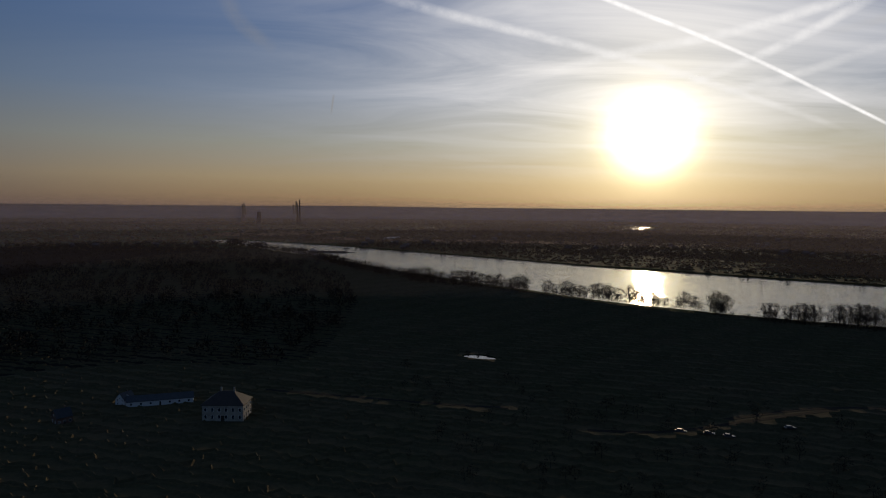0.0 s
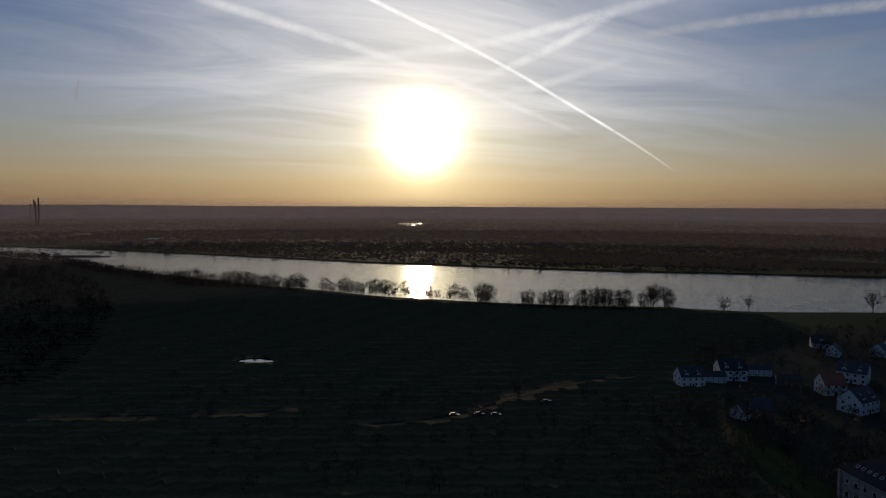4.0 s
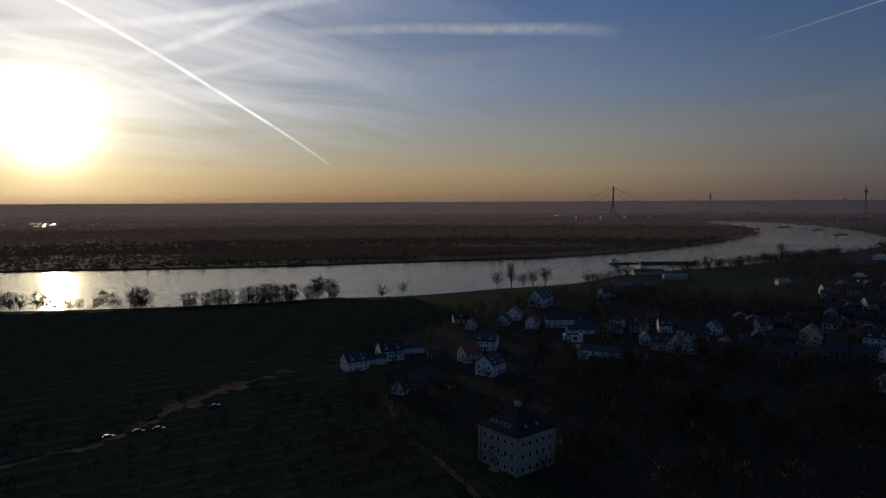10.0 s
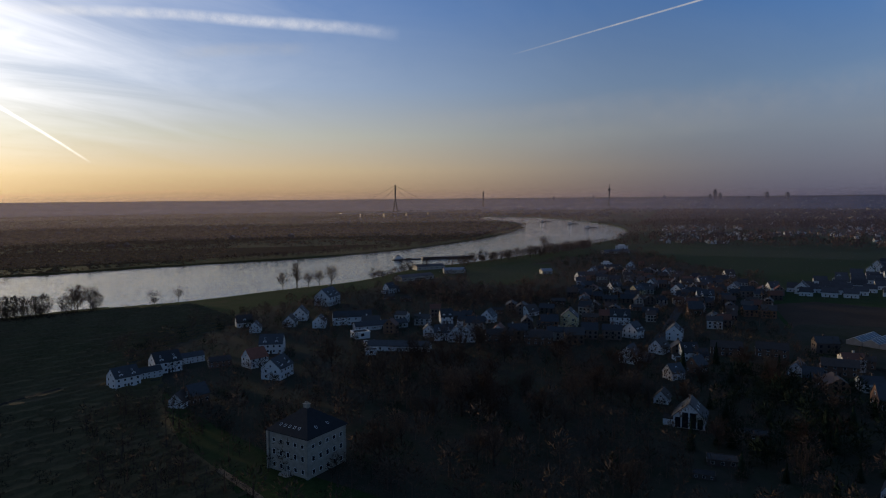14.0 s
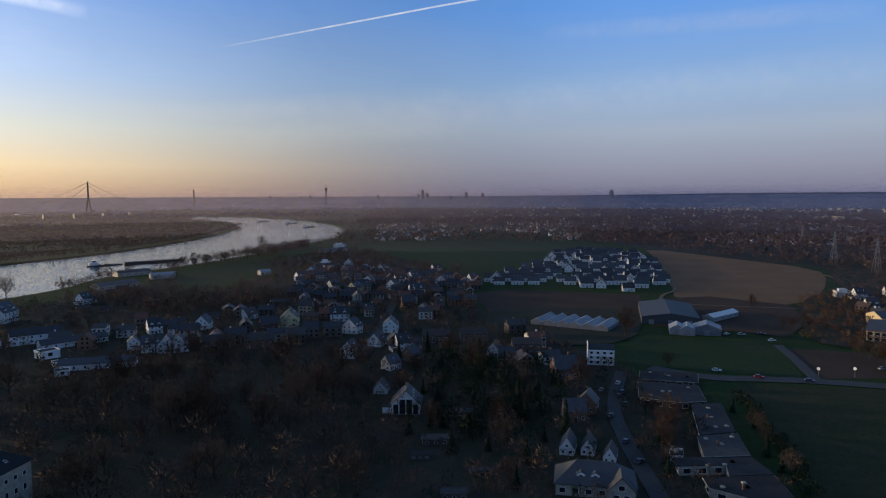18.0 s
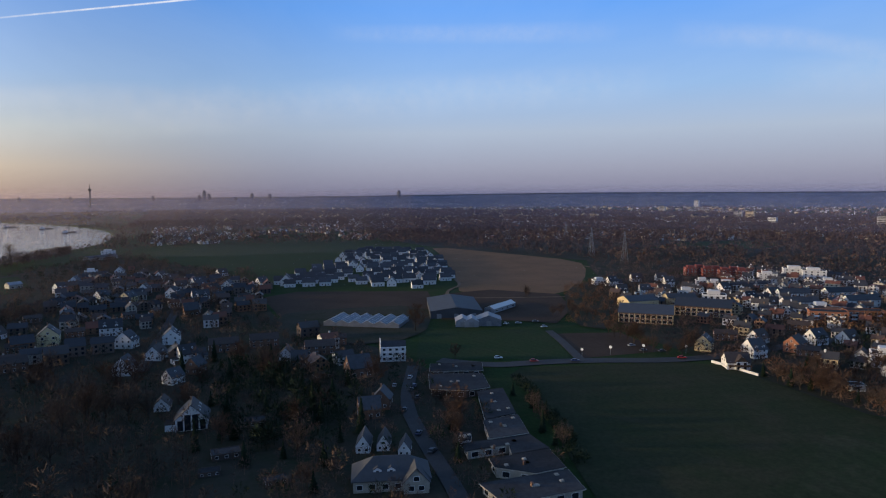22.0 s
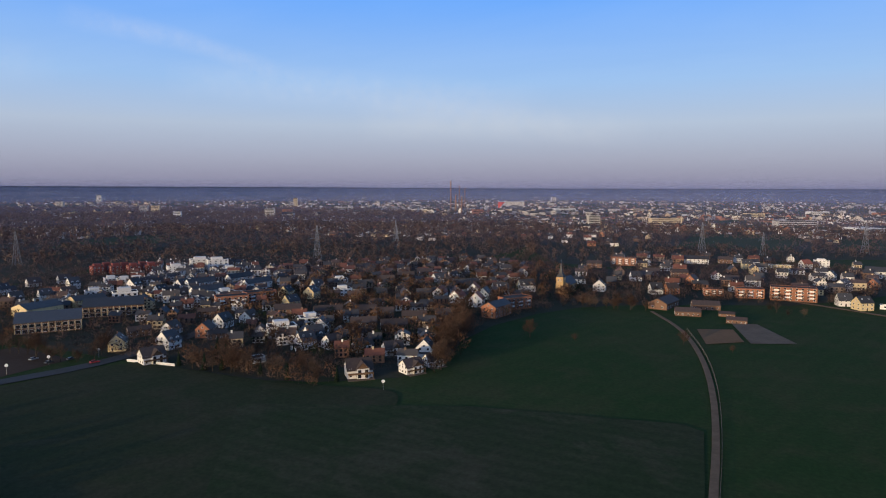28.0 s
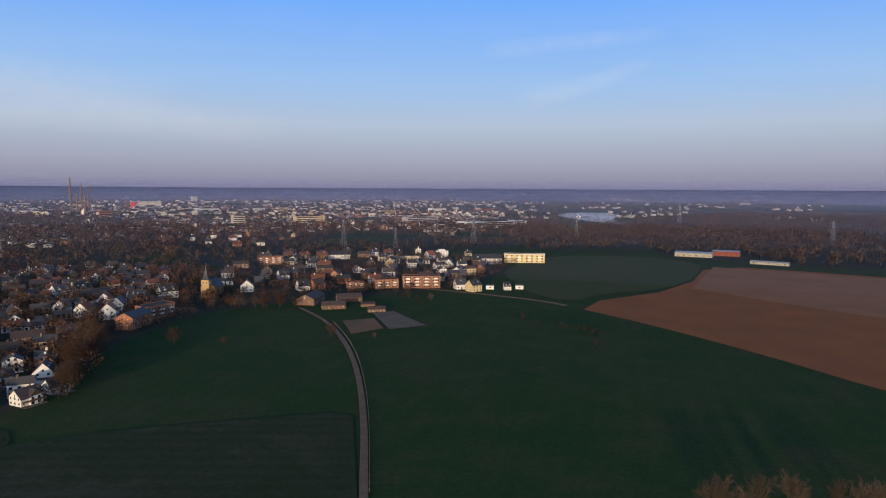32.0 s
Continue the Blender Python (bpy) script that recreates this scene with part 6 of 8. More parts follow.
# ---- landmarks ----
def villa(x, y, turn):
    """The tall square villa in the park."""
    root = tagged(new("villa"), "tall pale square villa with a slate pyramid roof", "villa")
    w, h = 17.0, 14.2
    bm = box(-w / 2, w / 2, -w / 2, w / 2, -0.3, h)
    part("wall", bm, STONE, root)
    part("roof", hip_roof(w, w, h + 0.25, h + 7.4, 0.7, 0.6), OLD_SLATE, root)
    bm = bmesh.new()
    e = w / 2
    for z0, z1, o in ((h - 0.5, h, 0.35), (4.6, 4.85, 0.12), (9.3, 9.55, 0.12)):
        add_box(bm, -e - o, e + o, -e - o, -e, z0, z1)
        add_box(bm, -e - o, e + o, e, e + o, z0, z1)
        add_box(bm, -e - o, -e, -e, e, z0, z1)
        add_box(bm, e, e + o, -e, e, z0, z1)
    part("cornice", bm, STONE, root)
    for sx in (-1, 1):
        for sy in (-1, 1):
            for k in range(14):
                bm = bmesh.new()
                o = 0.10 if k % 2 else 0.16
                add_box(bm, sx * e - 0.55, sx * e + o * sx + 0.55 * (sx < 0), sy * e - 0.55, sy * e + 0.1 * sy + 0.45 * (sy < 0), k, k + 0.9)
                part("quoin", bm, STONE, root)
    for k, hh in ((0, 1.7), (1, 2.0), (2, 1.5)):
        for i in range(5):
            u = (i - 2) * 3.1
            z = 1.2 + k * 4.6
            put_window(root, u, -e, z, 0, 1.3, hh)
            put_window(root, u, e, z, 180, 1.3, hh)
            put_window(root, e, u, z, 90, 1.3, hh)
            put_window(root, -e, u, z, -90, 1.3, hh)
    bm = bmesh.new()
    add_box(bm, -0.9, 0.9, -0.7, 0.7, h + 6.2, h + 8.6)
    add_box(bm, -1.05, 1.05, -0.85, 0.85, h + 8.6, h + 8.8)
    for i in (-0.5, 0, 0.5):
        add_box(bm, i - 0.15, i + 0.15, -0.15, 0.15, h + 8.8, h + 9.4)
    part("chimney", bm, STONE, root)
    slope = 7.15 / (w / 2 + 0.7 - 0.6)
    for i in range(5):
        sk = part("skylight", window_mesh(0.8, 1.1), None, root)
        sk.matrix_basis = Matrix.Translation((-4.6 + 2.0 * i, -w / 2 + 1.3, h + 0.33 + slope * 2.0)) @ Matrix.Rotation(math.atan(slope) - math.pi / 2, 4, "X")
    for i in range(2):
        sk = part("skylight", window_mesh(0.8, 1.1), None, root)
        sk.matrix_basis = pose(w / 2 - 1.3, -3 + 5 * i, h + 0.33 + slope * 2.0, 0, 0, 90) @ Matrix.Rotation(math.atan(slope) - math.pi / 2, 4, "X")
    bm = bmesh.new()
    add_box(bm, -2.2, 2.2, -e - 2.0, -e, 0, 0.5)
    add_box(bm, -1.8, 1.8, -e - 2.6, -e - 2.0, 0, 0.25)
    part("steps", bm, STONE, root)
    root.matrix_basis = pose(x, y, 0, 0, 0, turn) @ Matrix.Diagonal((1, 1, 0.87, 1))
    return root


def manor(x, y, turn):
    root = tagged(new("manor_house"), "weathered pale manor house with a dark hipped roof", "manor house")
    part("wall", box(-9.5, 9.5, -6.5, 6.5, -0.3, 7.4), STONE, root)
    part("roof", hip_roof(19, 13, 7.6, 12.6, 0.6), TILE_BROWN, root)
    facade_windows(root, 19, 13, 2, 6, "ns", 3.3, (1.2, 1.8), 1.1)
    facade_windows(root, 19, 13, 2, 6, "ew", 3.3, (1.2, 1.8), 1.1, 4)
    chimney(root, -2.5, 0, 11.5, 14.2, STONE)
    chimney(root, 3.5, 0, 11.5, 14.2, STONE)
    part("door", box(-0.8, 0.8, -6.6, -6.5, 0, 2.6), BARK, root)
    root.matrix_basis = pose(x, y, 0, 0, 0, turn) @ Matrix.Scale(0.85, 4)
    return root


# skyline towers: the paling by distance haze is put into this grey
PALE_TOWER = material("haze_pale_concrete", (0.17, 0.16, 0.16), 0.9, vary=0.2, scale=0.05, spec=0.1)
PLASTER = material("far_plaster", (0.42, 0.40, 0.37), 0.8, vary=0.3, scale=0.05, spec=0.1)
WEATHERED = material("weathered_rail_wood", (0.15, 0.135, 0.115), 0.85, vary=0.3, scale=1.0, spec=0.1)
REDPAINT = material("red_cladding", (0.45, 0.06, 0.04), 0.6, vary=0.15, scale=0.2)
PALE_ROOF = material("pale_sheet_roof", (0.24, 0.25, 0.27), 0.45, vary=0.2, scale=0.3, spread=0.1)
GREYROOF = material("grey_sheet_roof", (0.058, 0.062, 0.069), 0.7, vary=0.25, scale=0.2)
GLASSHOUSE = material("whitewashed_glass", (0.15, 0.165, 0.19), 0.45, vary=0.35, scale=0.5, spec=0.3)
villa(*(171.6, 125.4), 261)
manor(*(-85.6, 262.2), 0)
put_house(*(-119.8, 280.3), 19, "L", 0.75)
put_house(*(-133.6, 277.5), 66, "w", 0.6)
put_house(*(-146.7, 253.4), 50, "k", 0.7)


def hall(name, w, d, h, rise, wall, roof, label, category, x, y, turn, doors=2):
    """A plain shed with a shallow gable roof, doors in its front."""
    root = tagged(new(name), label, category)
    part("wall", gable_body(w, d, h, h + rise), wall, root)
    part("roof", gable_roof(w, d, h, h + rise, 0.3, 0.15), roof, root)
    for i in range(doors):
        v = (i + 0.5) / doors * d - d / 2
        part("gate", box(-w / 2 - 0.08, -w / 2, v - 1.6, v + 1.6, 0, min(3.2, h - 0.3)), STEEL, root)
        part("gate", box(w / 2, w / 2 + 0.08, v - 1.6, v + 1.6, 0, min(3.2, h - 0.3)), STEEL, root)
    n = max(2, int(w / 7))
    for i in range(n):
        put_window(root, (i + 0.5) / n * w - w / 2, -d / 2, 1.2, 0, 2.2, 1.2)
    root.matrix_basis = pose(x, y, 0, 0, 0, turn)
    taken.append((x, y, max(w, d) / 2))
    return root


hall("nursery_shed", 62, 36, 5.0, 2.6, GREYROOF, GREYROOF, "large grey sheet-metal nursery shed", "shed", *(459.5, -152.7), 346, 3)
hall("nursery_hall", 14, 9, 3.6, 2.4, PALE_ROOF, PALE_ROOF, "pale gabled nursery hall", "hall", *(406.0, -141.2), 343, 1)
hall("nursery_hall", 14, 9, 3.6, 2.4, PALE_ROOF, PALE_ROOF, "pale gabled nursery hall", "hall", *(403.4, -146.5), 342, 1)
hall("nursery_hall", 15, 16, 4.0, 3.0, GLASSHOUSE, GLASSHOUSE, "pale glazed nursery hall", "hall", *(403.5, -158.5), 341, 1)
hall("storage_tunnel", 34, 8, 3.4, 1.8, PALE_ROOF, WHITE, "long white storage tunnel", "tunnel", *(450.8, -186.4), 310, 1)

hall("boat_shed", 36, 14, 4.0, 2.2, STONE, GREYROOF, "dark boat shed near the river bank", "shed", *(713.0, 340.0), 320, 2)
hall("boat_shed", 24, 12, 4.0, 2.2, STONE, PALE_ROOF, "pale-roofed boat shed near the river bank", "shed", *(686.0, 295.5), 305, 2)
hall("boat_shed", 40, 14, 4.0, 2.2, STONE, GREYROOF, "low grey boathouse with a broad roof", "shed", *(615.1, 309.8), 330, 2)
hall("boat_shed", 12, 9, 4.0, 2.2, STONE, PALE_ROOF, "small club house beside the sports meadow", "shed", *(710.4, 196.3), 310, 2)
hall("boat_shed", 46, 12, 4.0, 2.2, STONE, GREYROOF, "long grey building near the river bend", "shed", *(998.3, 171.3), 320, 2)


def greenhouse(x, y, turn, spans=6, w=8.5, d=22):
    """A glasshouse of several ridges side by side."""
    root = tagged(new("greenhouse"), "old nursery greenhouse with several pale glass ridges", "greenhouse")
    for i in range(spans):
        u = (i - spans / 2 + 0.5) * w
        bm = gable_body(d, w - 0.2, 2.6, 4.8)
        bm.transform(pose(u, 0, 0, 0, 0, 90))
        span = part("glass_wall", bm, GLASSHOUSE, root)
        bm = gable_roof(d, w - 0.2, 2.6, 4.8, 0.1, 0.08)
        bm.transform(pose(u, 0, 0, 0, 0, 90))
        part("glass_roof", bm, GLASSHOUSE, root)
        bm = bmesh.new()
        for k in range(8):
            v = -d / 2 + k * d / 7
            limb(bm, (u - w / 2 + 0.1, v, 2.75), (u, v, 4.95), 0.06, 0.06, 4)
            limb(bm, (u, v, 4.95), (u + w / 2 - 0.1, v, 2.75), 0.06, 0.06, 4)
        part("glazing_bars", bm, FRAME, root)
    root.matrix_basis = pose(x, y, 0, 0, 0, turn)
    taken.append((x, y, 24))
    return root


greenhouse(*(430.6, -83.1), 241, 6, 8.5, 26)


def school(x, y, turn, w, d, h, label):
    """A long school wing: pilasters, window bands, a dark low roof."""
    root = tagged(new("school_wing"), label, "school")
    part("wall", box(-w / 2, w / 2, -d / 2, d / 2, -0.3, h), BROWN, root)
    bm = bmesh.new()
    v = [bm.verts.new(p) for p in ((-w / 2 - 0.6, -d / 2 - 0.6, h), (w / 2 + 0.6, -d / 2 - 0.6, h), (w / 2 + 0.6, d / 2 + 0.6, h + 4.0), (-w / 2 - 0.6, d / 2 + 0.6, h + 4.0))]
    u = [bm.verts.new((q.co.x, q.co.y, q.co.z + 0.35)) for q in v]
    bm.faces.new(u)
    bm.faces.new(v[::-1])
    for i in range(4):
        bm.faces.new((v[i], v[(i + 1) % 4], u[(i + 1) % 4], u[i]))
    bmesh.ops.recalc_face_normals(bm, faces=bm.faces)
    part("roof", bm, SLATE, root)
    bm = bmesh.new()
    for x0 in (-w / 2, w / 2 - 0.25):
        q = [bm.verts.new(p) for p in ((x0, -d / 2, h - 0.2), (x0, d / 2, h - 0.2), (x0, d / 2, h + 3.8), (x0 + 0.25, -d / 2, h - 0.2), (x0 + 0.25, d / 2, h - 0.2), (x0 + 0.25, d / 2, h + 3.8))]
        for f in ((0, 1, 2), (5, 4, 3), (0, 3, 4, 1), (1, 4, 5, 2), (0, 2, 5, 3)):
            bm.faces.new([q[i] for i in f])
    bmesh.ops.recalc_face_normals(bm, faces=bm.faces)
    part("end_gable", bm, WHITE, root)
    n = int(w / 3.4)
    for i in range(n + 1):
        u0 = -w / 2 + i * w / n
        part("pilaster", box(u0 - 0.2, u0 + 0.2, -d / 2 - 0.35, -d / 2, 0, h - 0.1), CREAM, root)
        if i < n:
            for z in (0.7, 3.7):
                put_window(root, u0 + w / n / 2, -d / 2, z, 0, w / n - 0.9, 2.0)
    root.matrix_basis = pose(x, y, 0, 0, 0, turn)
    taken.append((x, y, w / 2))
    return root


school(*(376.1, -259.7), 233, 34, 15, 6.4, "long brown school wing with white pilasters and dark roof")
school(*(382.0, -309.7), 227, 36, 13, 6.8, "brown school wing with tall window bands")
hall("sports_hall", 24, 18, 6.0, 3.0, CREAM, SLATE, "school sports hall with a dark pitched roof", "hall", *(427.4, -287.8), 266, 1)
hall("sports_hall", 22, 15, 5.5, 2.5, CREAM, SLATE, "school hall with a dark pitched roof", "hall", *(429.3, -326.2), 253, 1)

# the white block with a tall gable at the street corner
root = balcony_block(15, 10, 8.6, WHITE, "white three-storey block with balconies and a tall end wall", 3, 4)
part("gable_wall", box(-7.9, -7.5, -5.2, 5.2, 0, 12.4), WHITE, root)
bm = gable_roof(15, 9, 8.9, 11.6, 0.2)
part("upper_roof", bm, SLATE, root)
root.matrix_basis = Matrix.LocRotScale((*(331.4, -77.3), 0), Euler((0, 0, radians(260))), (0.85, 0.85, 0.85))
taken.append((*(331.4, -77.3), 9))
# broad slate-roofed house at the street
root = tagged(new("house"), "broad house with a large grey hipped roof and dormers", "house")
part("wall", box(-11, 11, -6, 6, -0.3, 3.6), STONE, root)
part("roof", hip_roof(22, 12, 3.6, 8.4, 0.6), GREYROOF, root)
for u in (-4.0, 0.0):
    dormer(root, u, -4.0, 4.6, 2.4, WHITE, GREYROOF)
bm = gable_roof(7, 7.5, 3.4, 7.4, 0.4)
bm.transform(pose(7, -5.0, 0, 0, 0, 90))
part("porch_roof", bm, GREYROOF, root)
bm = gable_body(6.6, 7.2, 3.3, 7.1)
bm.transform(pose(7, -5.0, 0, 0, 0, 90))
part("bay", bm, STONE, root)
facade_windows(root, 22, 12, 1, 6, "s", first=0.8, size=(1.8, 1.6))
for u in (5.6, 8.4):
    put_window(root, u, -8.3, 0.8, 0, 1.6, 1.6)
put_window(root, 7, -8.3, 3.6, 0, 1.8, 1.5)
root.matrix_basis = pose(*(187.1, -42.5), 0, 0, 0, 259)
taken.append((*(187.1, -42.5), 12))


def church(x, y, turn):
    root = tagged(new("church"), "small village church with a sandstone tower and slate spire", "church")
    part("tower", box(-2.9, 2.9, -2.9, 2.9, -0.3, 13.5), SANDSTONE, root)
    bm = bmesh.new()
    base = [bm.verts.new(p) for p in ((-3.2, -3.2, 13.5), (3.2, -3.2, 13.5), (3.2, 3.2, 13.5), (-3.2, 3.2, 13.5))]
    mid = [bm.verts.new((v.co.x * 0.42, v.co.y * 0.42, 16.5)) for v in base]
    tip = bm.verts.new((0, 0, 26))
    for i in range(4):
        bm.faces.new((base[i], base[(i + 1) % 4], mid[(i + 1) % 4], mid[i]))
        bm.faces.new((mid[i], mid[(i + 1) % 4], tip))
    bm.faces.new(base[::-1])
    bmesh.ops.recalc_face_normals(bm, faces=bm.faces)
    part("spire", bm, SLATE, root)
    bm = bmesh.new()
    limb(bm, (0, 0, 25.8), (0, 0, 28), 0.08, 0.04, 5)
    add_box(bm, -0.5, 0.5, -0.06, 0.06, 27.0, 27.15)
    part("cross", bm, STEEL, root)
    for t in (0, 90, 180, 270):
        a = radians(t)
        for s in (-1.0, 1.0):
            put_window(root, math.sin(a) * 2.9 + math.cos(a) * s, -math.cos(a) * 2.9 + math.sin(a) * s, 10.2, t, 0.8, 2.0, "belfry_opening")
    bm = gable_body(20, 11, 7, 12.5)
    bm.transform(pose(-12.5, 0, 0))
    part("nave", bm, SANDSTONE, root)
    bm = gable_roof(20, 11, 7, 12.5, 0.4)
    bm.transform(pose(-12.5, 0, 0))
    part("nave_roof", bm, SLATE, root)
    for i in range(5):
        put_window(root, -19 + 3.4 * i, -5.5, 2.2, 0, 1.1, 3.6)
        put_window(root, -19 + 3.4 * i, 5.5, 2.2, 180, 1.1, 3.6)
    root.matrix_basis = pose(x, y, 0, 0, 0, turn)
    taken.append((x, y, 8))
    return root


SANDSTONE = material("sandstone", (0.44, 0.29, 0.14), 0.85, vary=0.3, scale=0.6, grain=8, bump=0.02)
church(*(133.4, -522.8), 84)


def pylon(x, y, turn, h=42.0):
    """A lattice power pylon with three cross arms."""
    root = tagged(new("power_pylon"), "grey steel lattice power pylon", "pylon", group="power pylons")

    def half(z):
        return 3.6 * (1 - z / h) ** 1.1 + 0.35
    levels = [0, 7, 13, 18.5, 23, 27, 30.5, 34, 37.5, h]
    for sx in (-1, 1):
        for sy in (-1, 1):
            bm = bmesh.new()
            for a, b in zip(levels, levels[1:]):
                limb(bm, (sx * half(a), sy * half(a), a), (sx * half(b), sy * half(b), b), 0.20, 0.18, 4)
            part("leg", bm, STEEL, root)
    bm = bmesh.new()
    for a, b in zip(levels, levels[1:]):
        p, q = half(a), half(b)
        for s in (-1, 1):
            limb(bm, (-p, s * p, a), (q, s * q, b), 0.09, 0.09, 3)
            limb(bm, (p, s * p, a), (-q, s * q, b), 0.09, 0.09, 3)
            limb(bm, (s * p, -p, a), (s * q, q, b), 0.09, 0.09, 3)
            limb(bm, (s * p, p, a), (s * q, -q, b), 0.09, 0.09, 3)
    part("bracing", bm, STEEL, root)
    for z, r in ((27, 8.5), (32, 6.5), (37, 5.0)):
        for s in (-1, 1):
            bm = bmesh.new()
            limb(bm, (s * half(z), -half(z), z), (s * r, 0, z + 0.4), 0.13, 0.08, 3)
            limb(bm, (s * half(z), half(z), z), (s * r, 0, z + 0.4), 0.13, 0.08, 3)
            limb(bm, (s * half(z + 2), 0, z + 2.2), (s * r, 0, z + 0.5), 0.11, 0.08, 3)
            limb(bm, (s * r, 0, z + 0.4), (s * r, 0, z - 1.6), 0.12, 0.12, 4)
            part("cross_arm", bm, STEEL, root)
    root.matrix_basis = Matrix.LocRotScale((x, y, 0), Euler((0, 0, radians(turn))), None)
    return root


first_pylon = pylon(*(442.8, -628.6), 240)
for x, y, turn, s in ((*(717.3, -462.8), 262, 0.9), (*(787.3, -456.9), 265, 0.95), (*(463.1, -853.3), 233, 0.9), (*(51.0, -929.6), 213, 0.95),
                      (*(-20.9, -926.9), 209, 0.7), (*(-140.3, -997.5), 202, 0.95), (*(-676.4, -939.7), 174, 0.9), (*(-662.1, -1426.8), 185, 1.2),
                      (*(1100.8, -585.6), 267, 0.8), (*(450.3, -833.0), 233, 0.7), (*(-320.9, -1068.6), 193, 0.8)):
    copy_thing(first_pylon, Matrix.LocRotScale((x, y, 0), Euler((0, 0, radians(turn))), (s, s, s)))


# the cable-stayed bridge over the river
def bridge(x, y, turn):
    root = tagged(new("cable_stayed_bridge"), "grey cable-stayed bridge with one tall mast", "bridge")
    bm = bmesh.new()
    for s in (-1, 1):
        limb(bm, (0, s * 26, -2), (0, s * 3.0, 78), 3.0, 2.6, 6)
    limb(bm, (0, 0, 72), (0, 0, 142), 3.8, 2.8, 8)
    part("mast", bm, HULL, root)
    part("deck", box(-260, 260, -13, 13, 20, 23), STEEL, root)
    for i in range(-4, 5):
        if i % 2:
            part("pier", box(i * 56 - 2, i * 56 + 2, -8, 8, -2, 20), HULL, root)
    for s in (-1, 1):
        for k, (r, z) in enumerate(((130, 128), (240, 138))):
            bm = bmesh.new()
            limb(bm, (0, 0, z), (s * r, 0, 23), 0.8, 0.8, 4)
            part("cable", bm, HULL, root)
    root.matrix_basis = pose(x, y, 0, 0, 0, turn)
    return root


bridge(*(2590.3, 1394.2), 326)


# ---- ships ----
def ship(x, y, turn, length=90.0, barges=0, label="long dark river barge with a white wheelhouse"):
    root = tagged(new("river_barge"), label, "barge")
    w = 10.0

    def hull(x0, x1, top):
        bm = bmesh.new()
        line = [(x0, -w / 2), (x1 - 9, -w / 2), (x1 - 3, -w / 3), (x1, 0), (x1 - 3, w / 3), (x1 - 9, w / 2), (x0, w / 2)]
        lo = [bm.verts.new((a, b * 0.9, -2.2)) for a, b in line]
        hi = [bm.verts.new((a, b, top)) for a, b in line]
        bm.faces.new(hi)
        for i in range(len(line)):
            bm.faces.new((lo[i], lo[(i + 1) % len(line)], hi[(i + 1) % len(line)], hi[i]))
        bmesh.ops.recalc_face_normals(bm, faces=bm.faces)
        return bm
    part("hull", hull(-length / 2, length / 2, 1.0), HULL, root)
    n = 6
    for i in range(n):
        a = -length / 2 + 20 + i * (length - 34) / n
        part("hatch", box(a, a + (length - 34) / n - 0.8, -w / 2 + 1, w / 2 - 1, 1.0, 2.3), HULL, root)
    part("deckhouse", box(-length / 2 + 3, -length / 2 + 14, -3.8, 3.8, 1.0, 4.0), WHITE, root)
    wheel = part("wheelhouse", box(-length / 2 + 6, -length / 2 + 11, -2.6, 2.6, 4.0, 6.8), WHITE, root)
    part("wheelhouse_windows", box(-length / 2 + 5.95, -length / 2 + 11.05, -2.65, 2.65, 5.3, 6.4), GLASS, wheel)
    bm = bmesh.new()
    limb(bm, (-length / 2 + 8, 0, 6.8), (-length / 2 + 8, 0, 11), 0.12, 0.06, 5)
    part("mast", bm, STEEL, root)
    for k in range(barges):
        part("lighter", hull(length / 2 + 1 + k * 78, length / 2 + 76 + k * 78, 2.6), HULL, root)
    root.matrix_basis = pose(x, y, -1.55, 0, 0, turn)
    return root


ship(*(-204.8, 1229.0), 347)
ship(*(829.5, 429.7), 309, 42, 1, "push boat with white superstructure and a dark barge")
for px in ((*(2215.2, 611.2), 335), (*(2062.8, 483.0), 343), (*(1824.7, 377.1), 342), (*(-606.2, -1937.7), 193)):
    ship(*px, 60)


# ---- cars ----
CAR_PAINT = [material("car_paint", c, 0.3, vary=0.1, scale=1.0, spec=0.5) for c in ((0.55, 0.55, 0.55), (0.38, 0.03, 0.03), (0.03, 0.04, 0.09), (0.05, 0.05, 0.055), (0.25, 0.26, 0.28))]
TYRE = material("tyre_rubber", (0.02, 0.02, 0.02), 0.9, vary=0.2, scale=2.0)
CAR_NAMES = ("white", "red", "dark blue", "black", "silver grey")
CAR_PROTO = {}


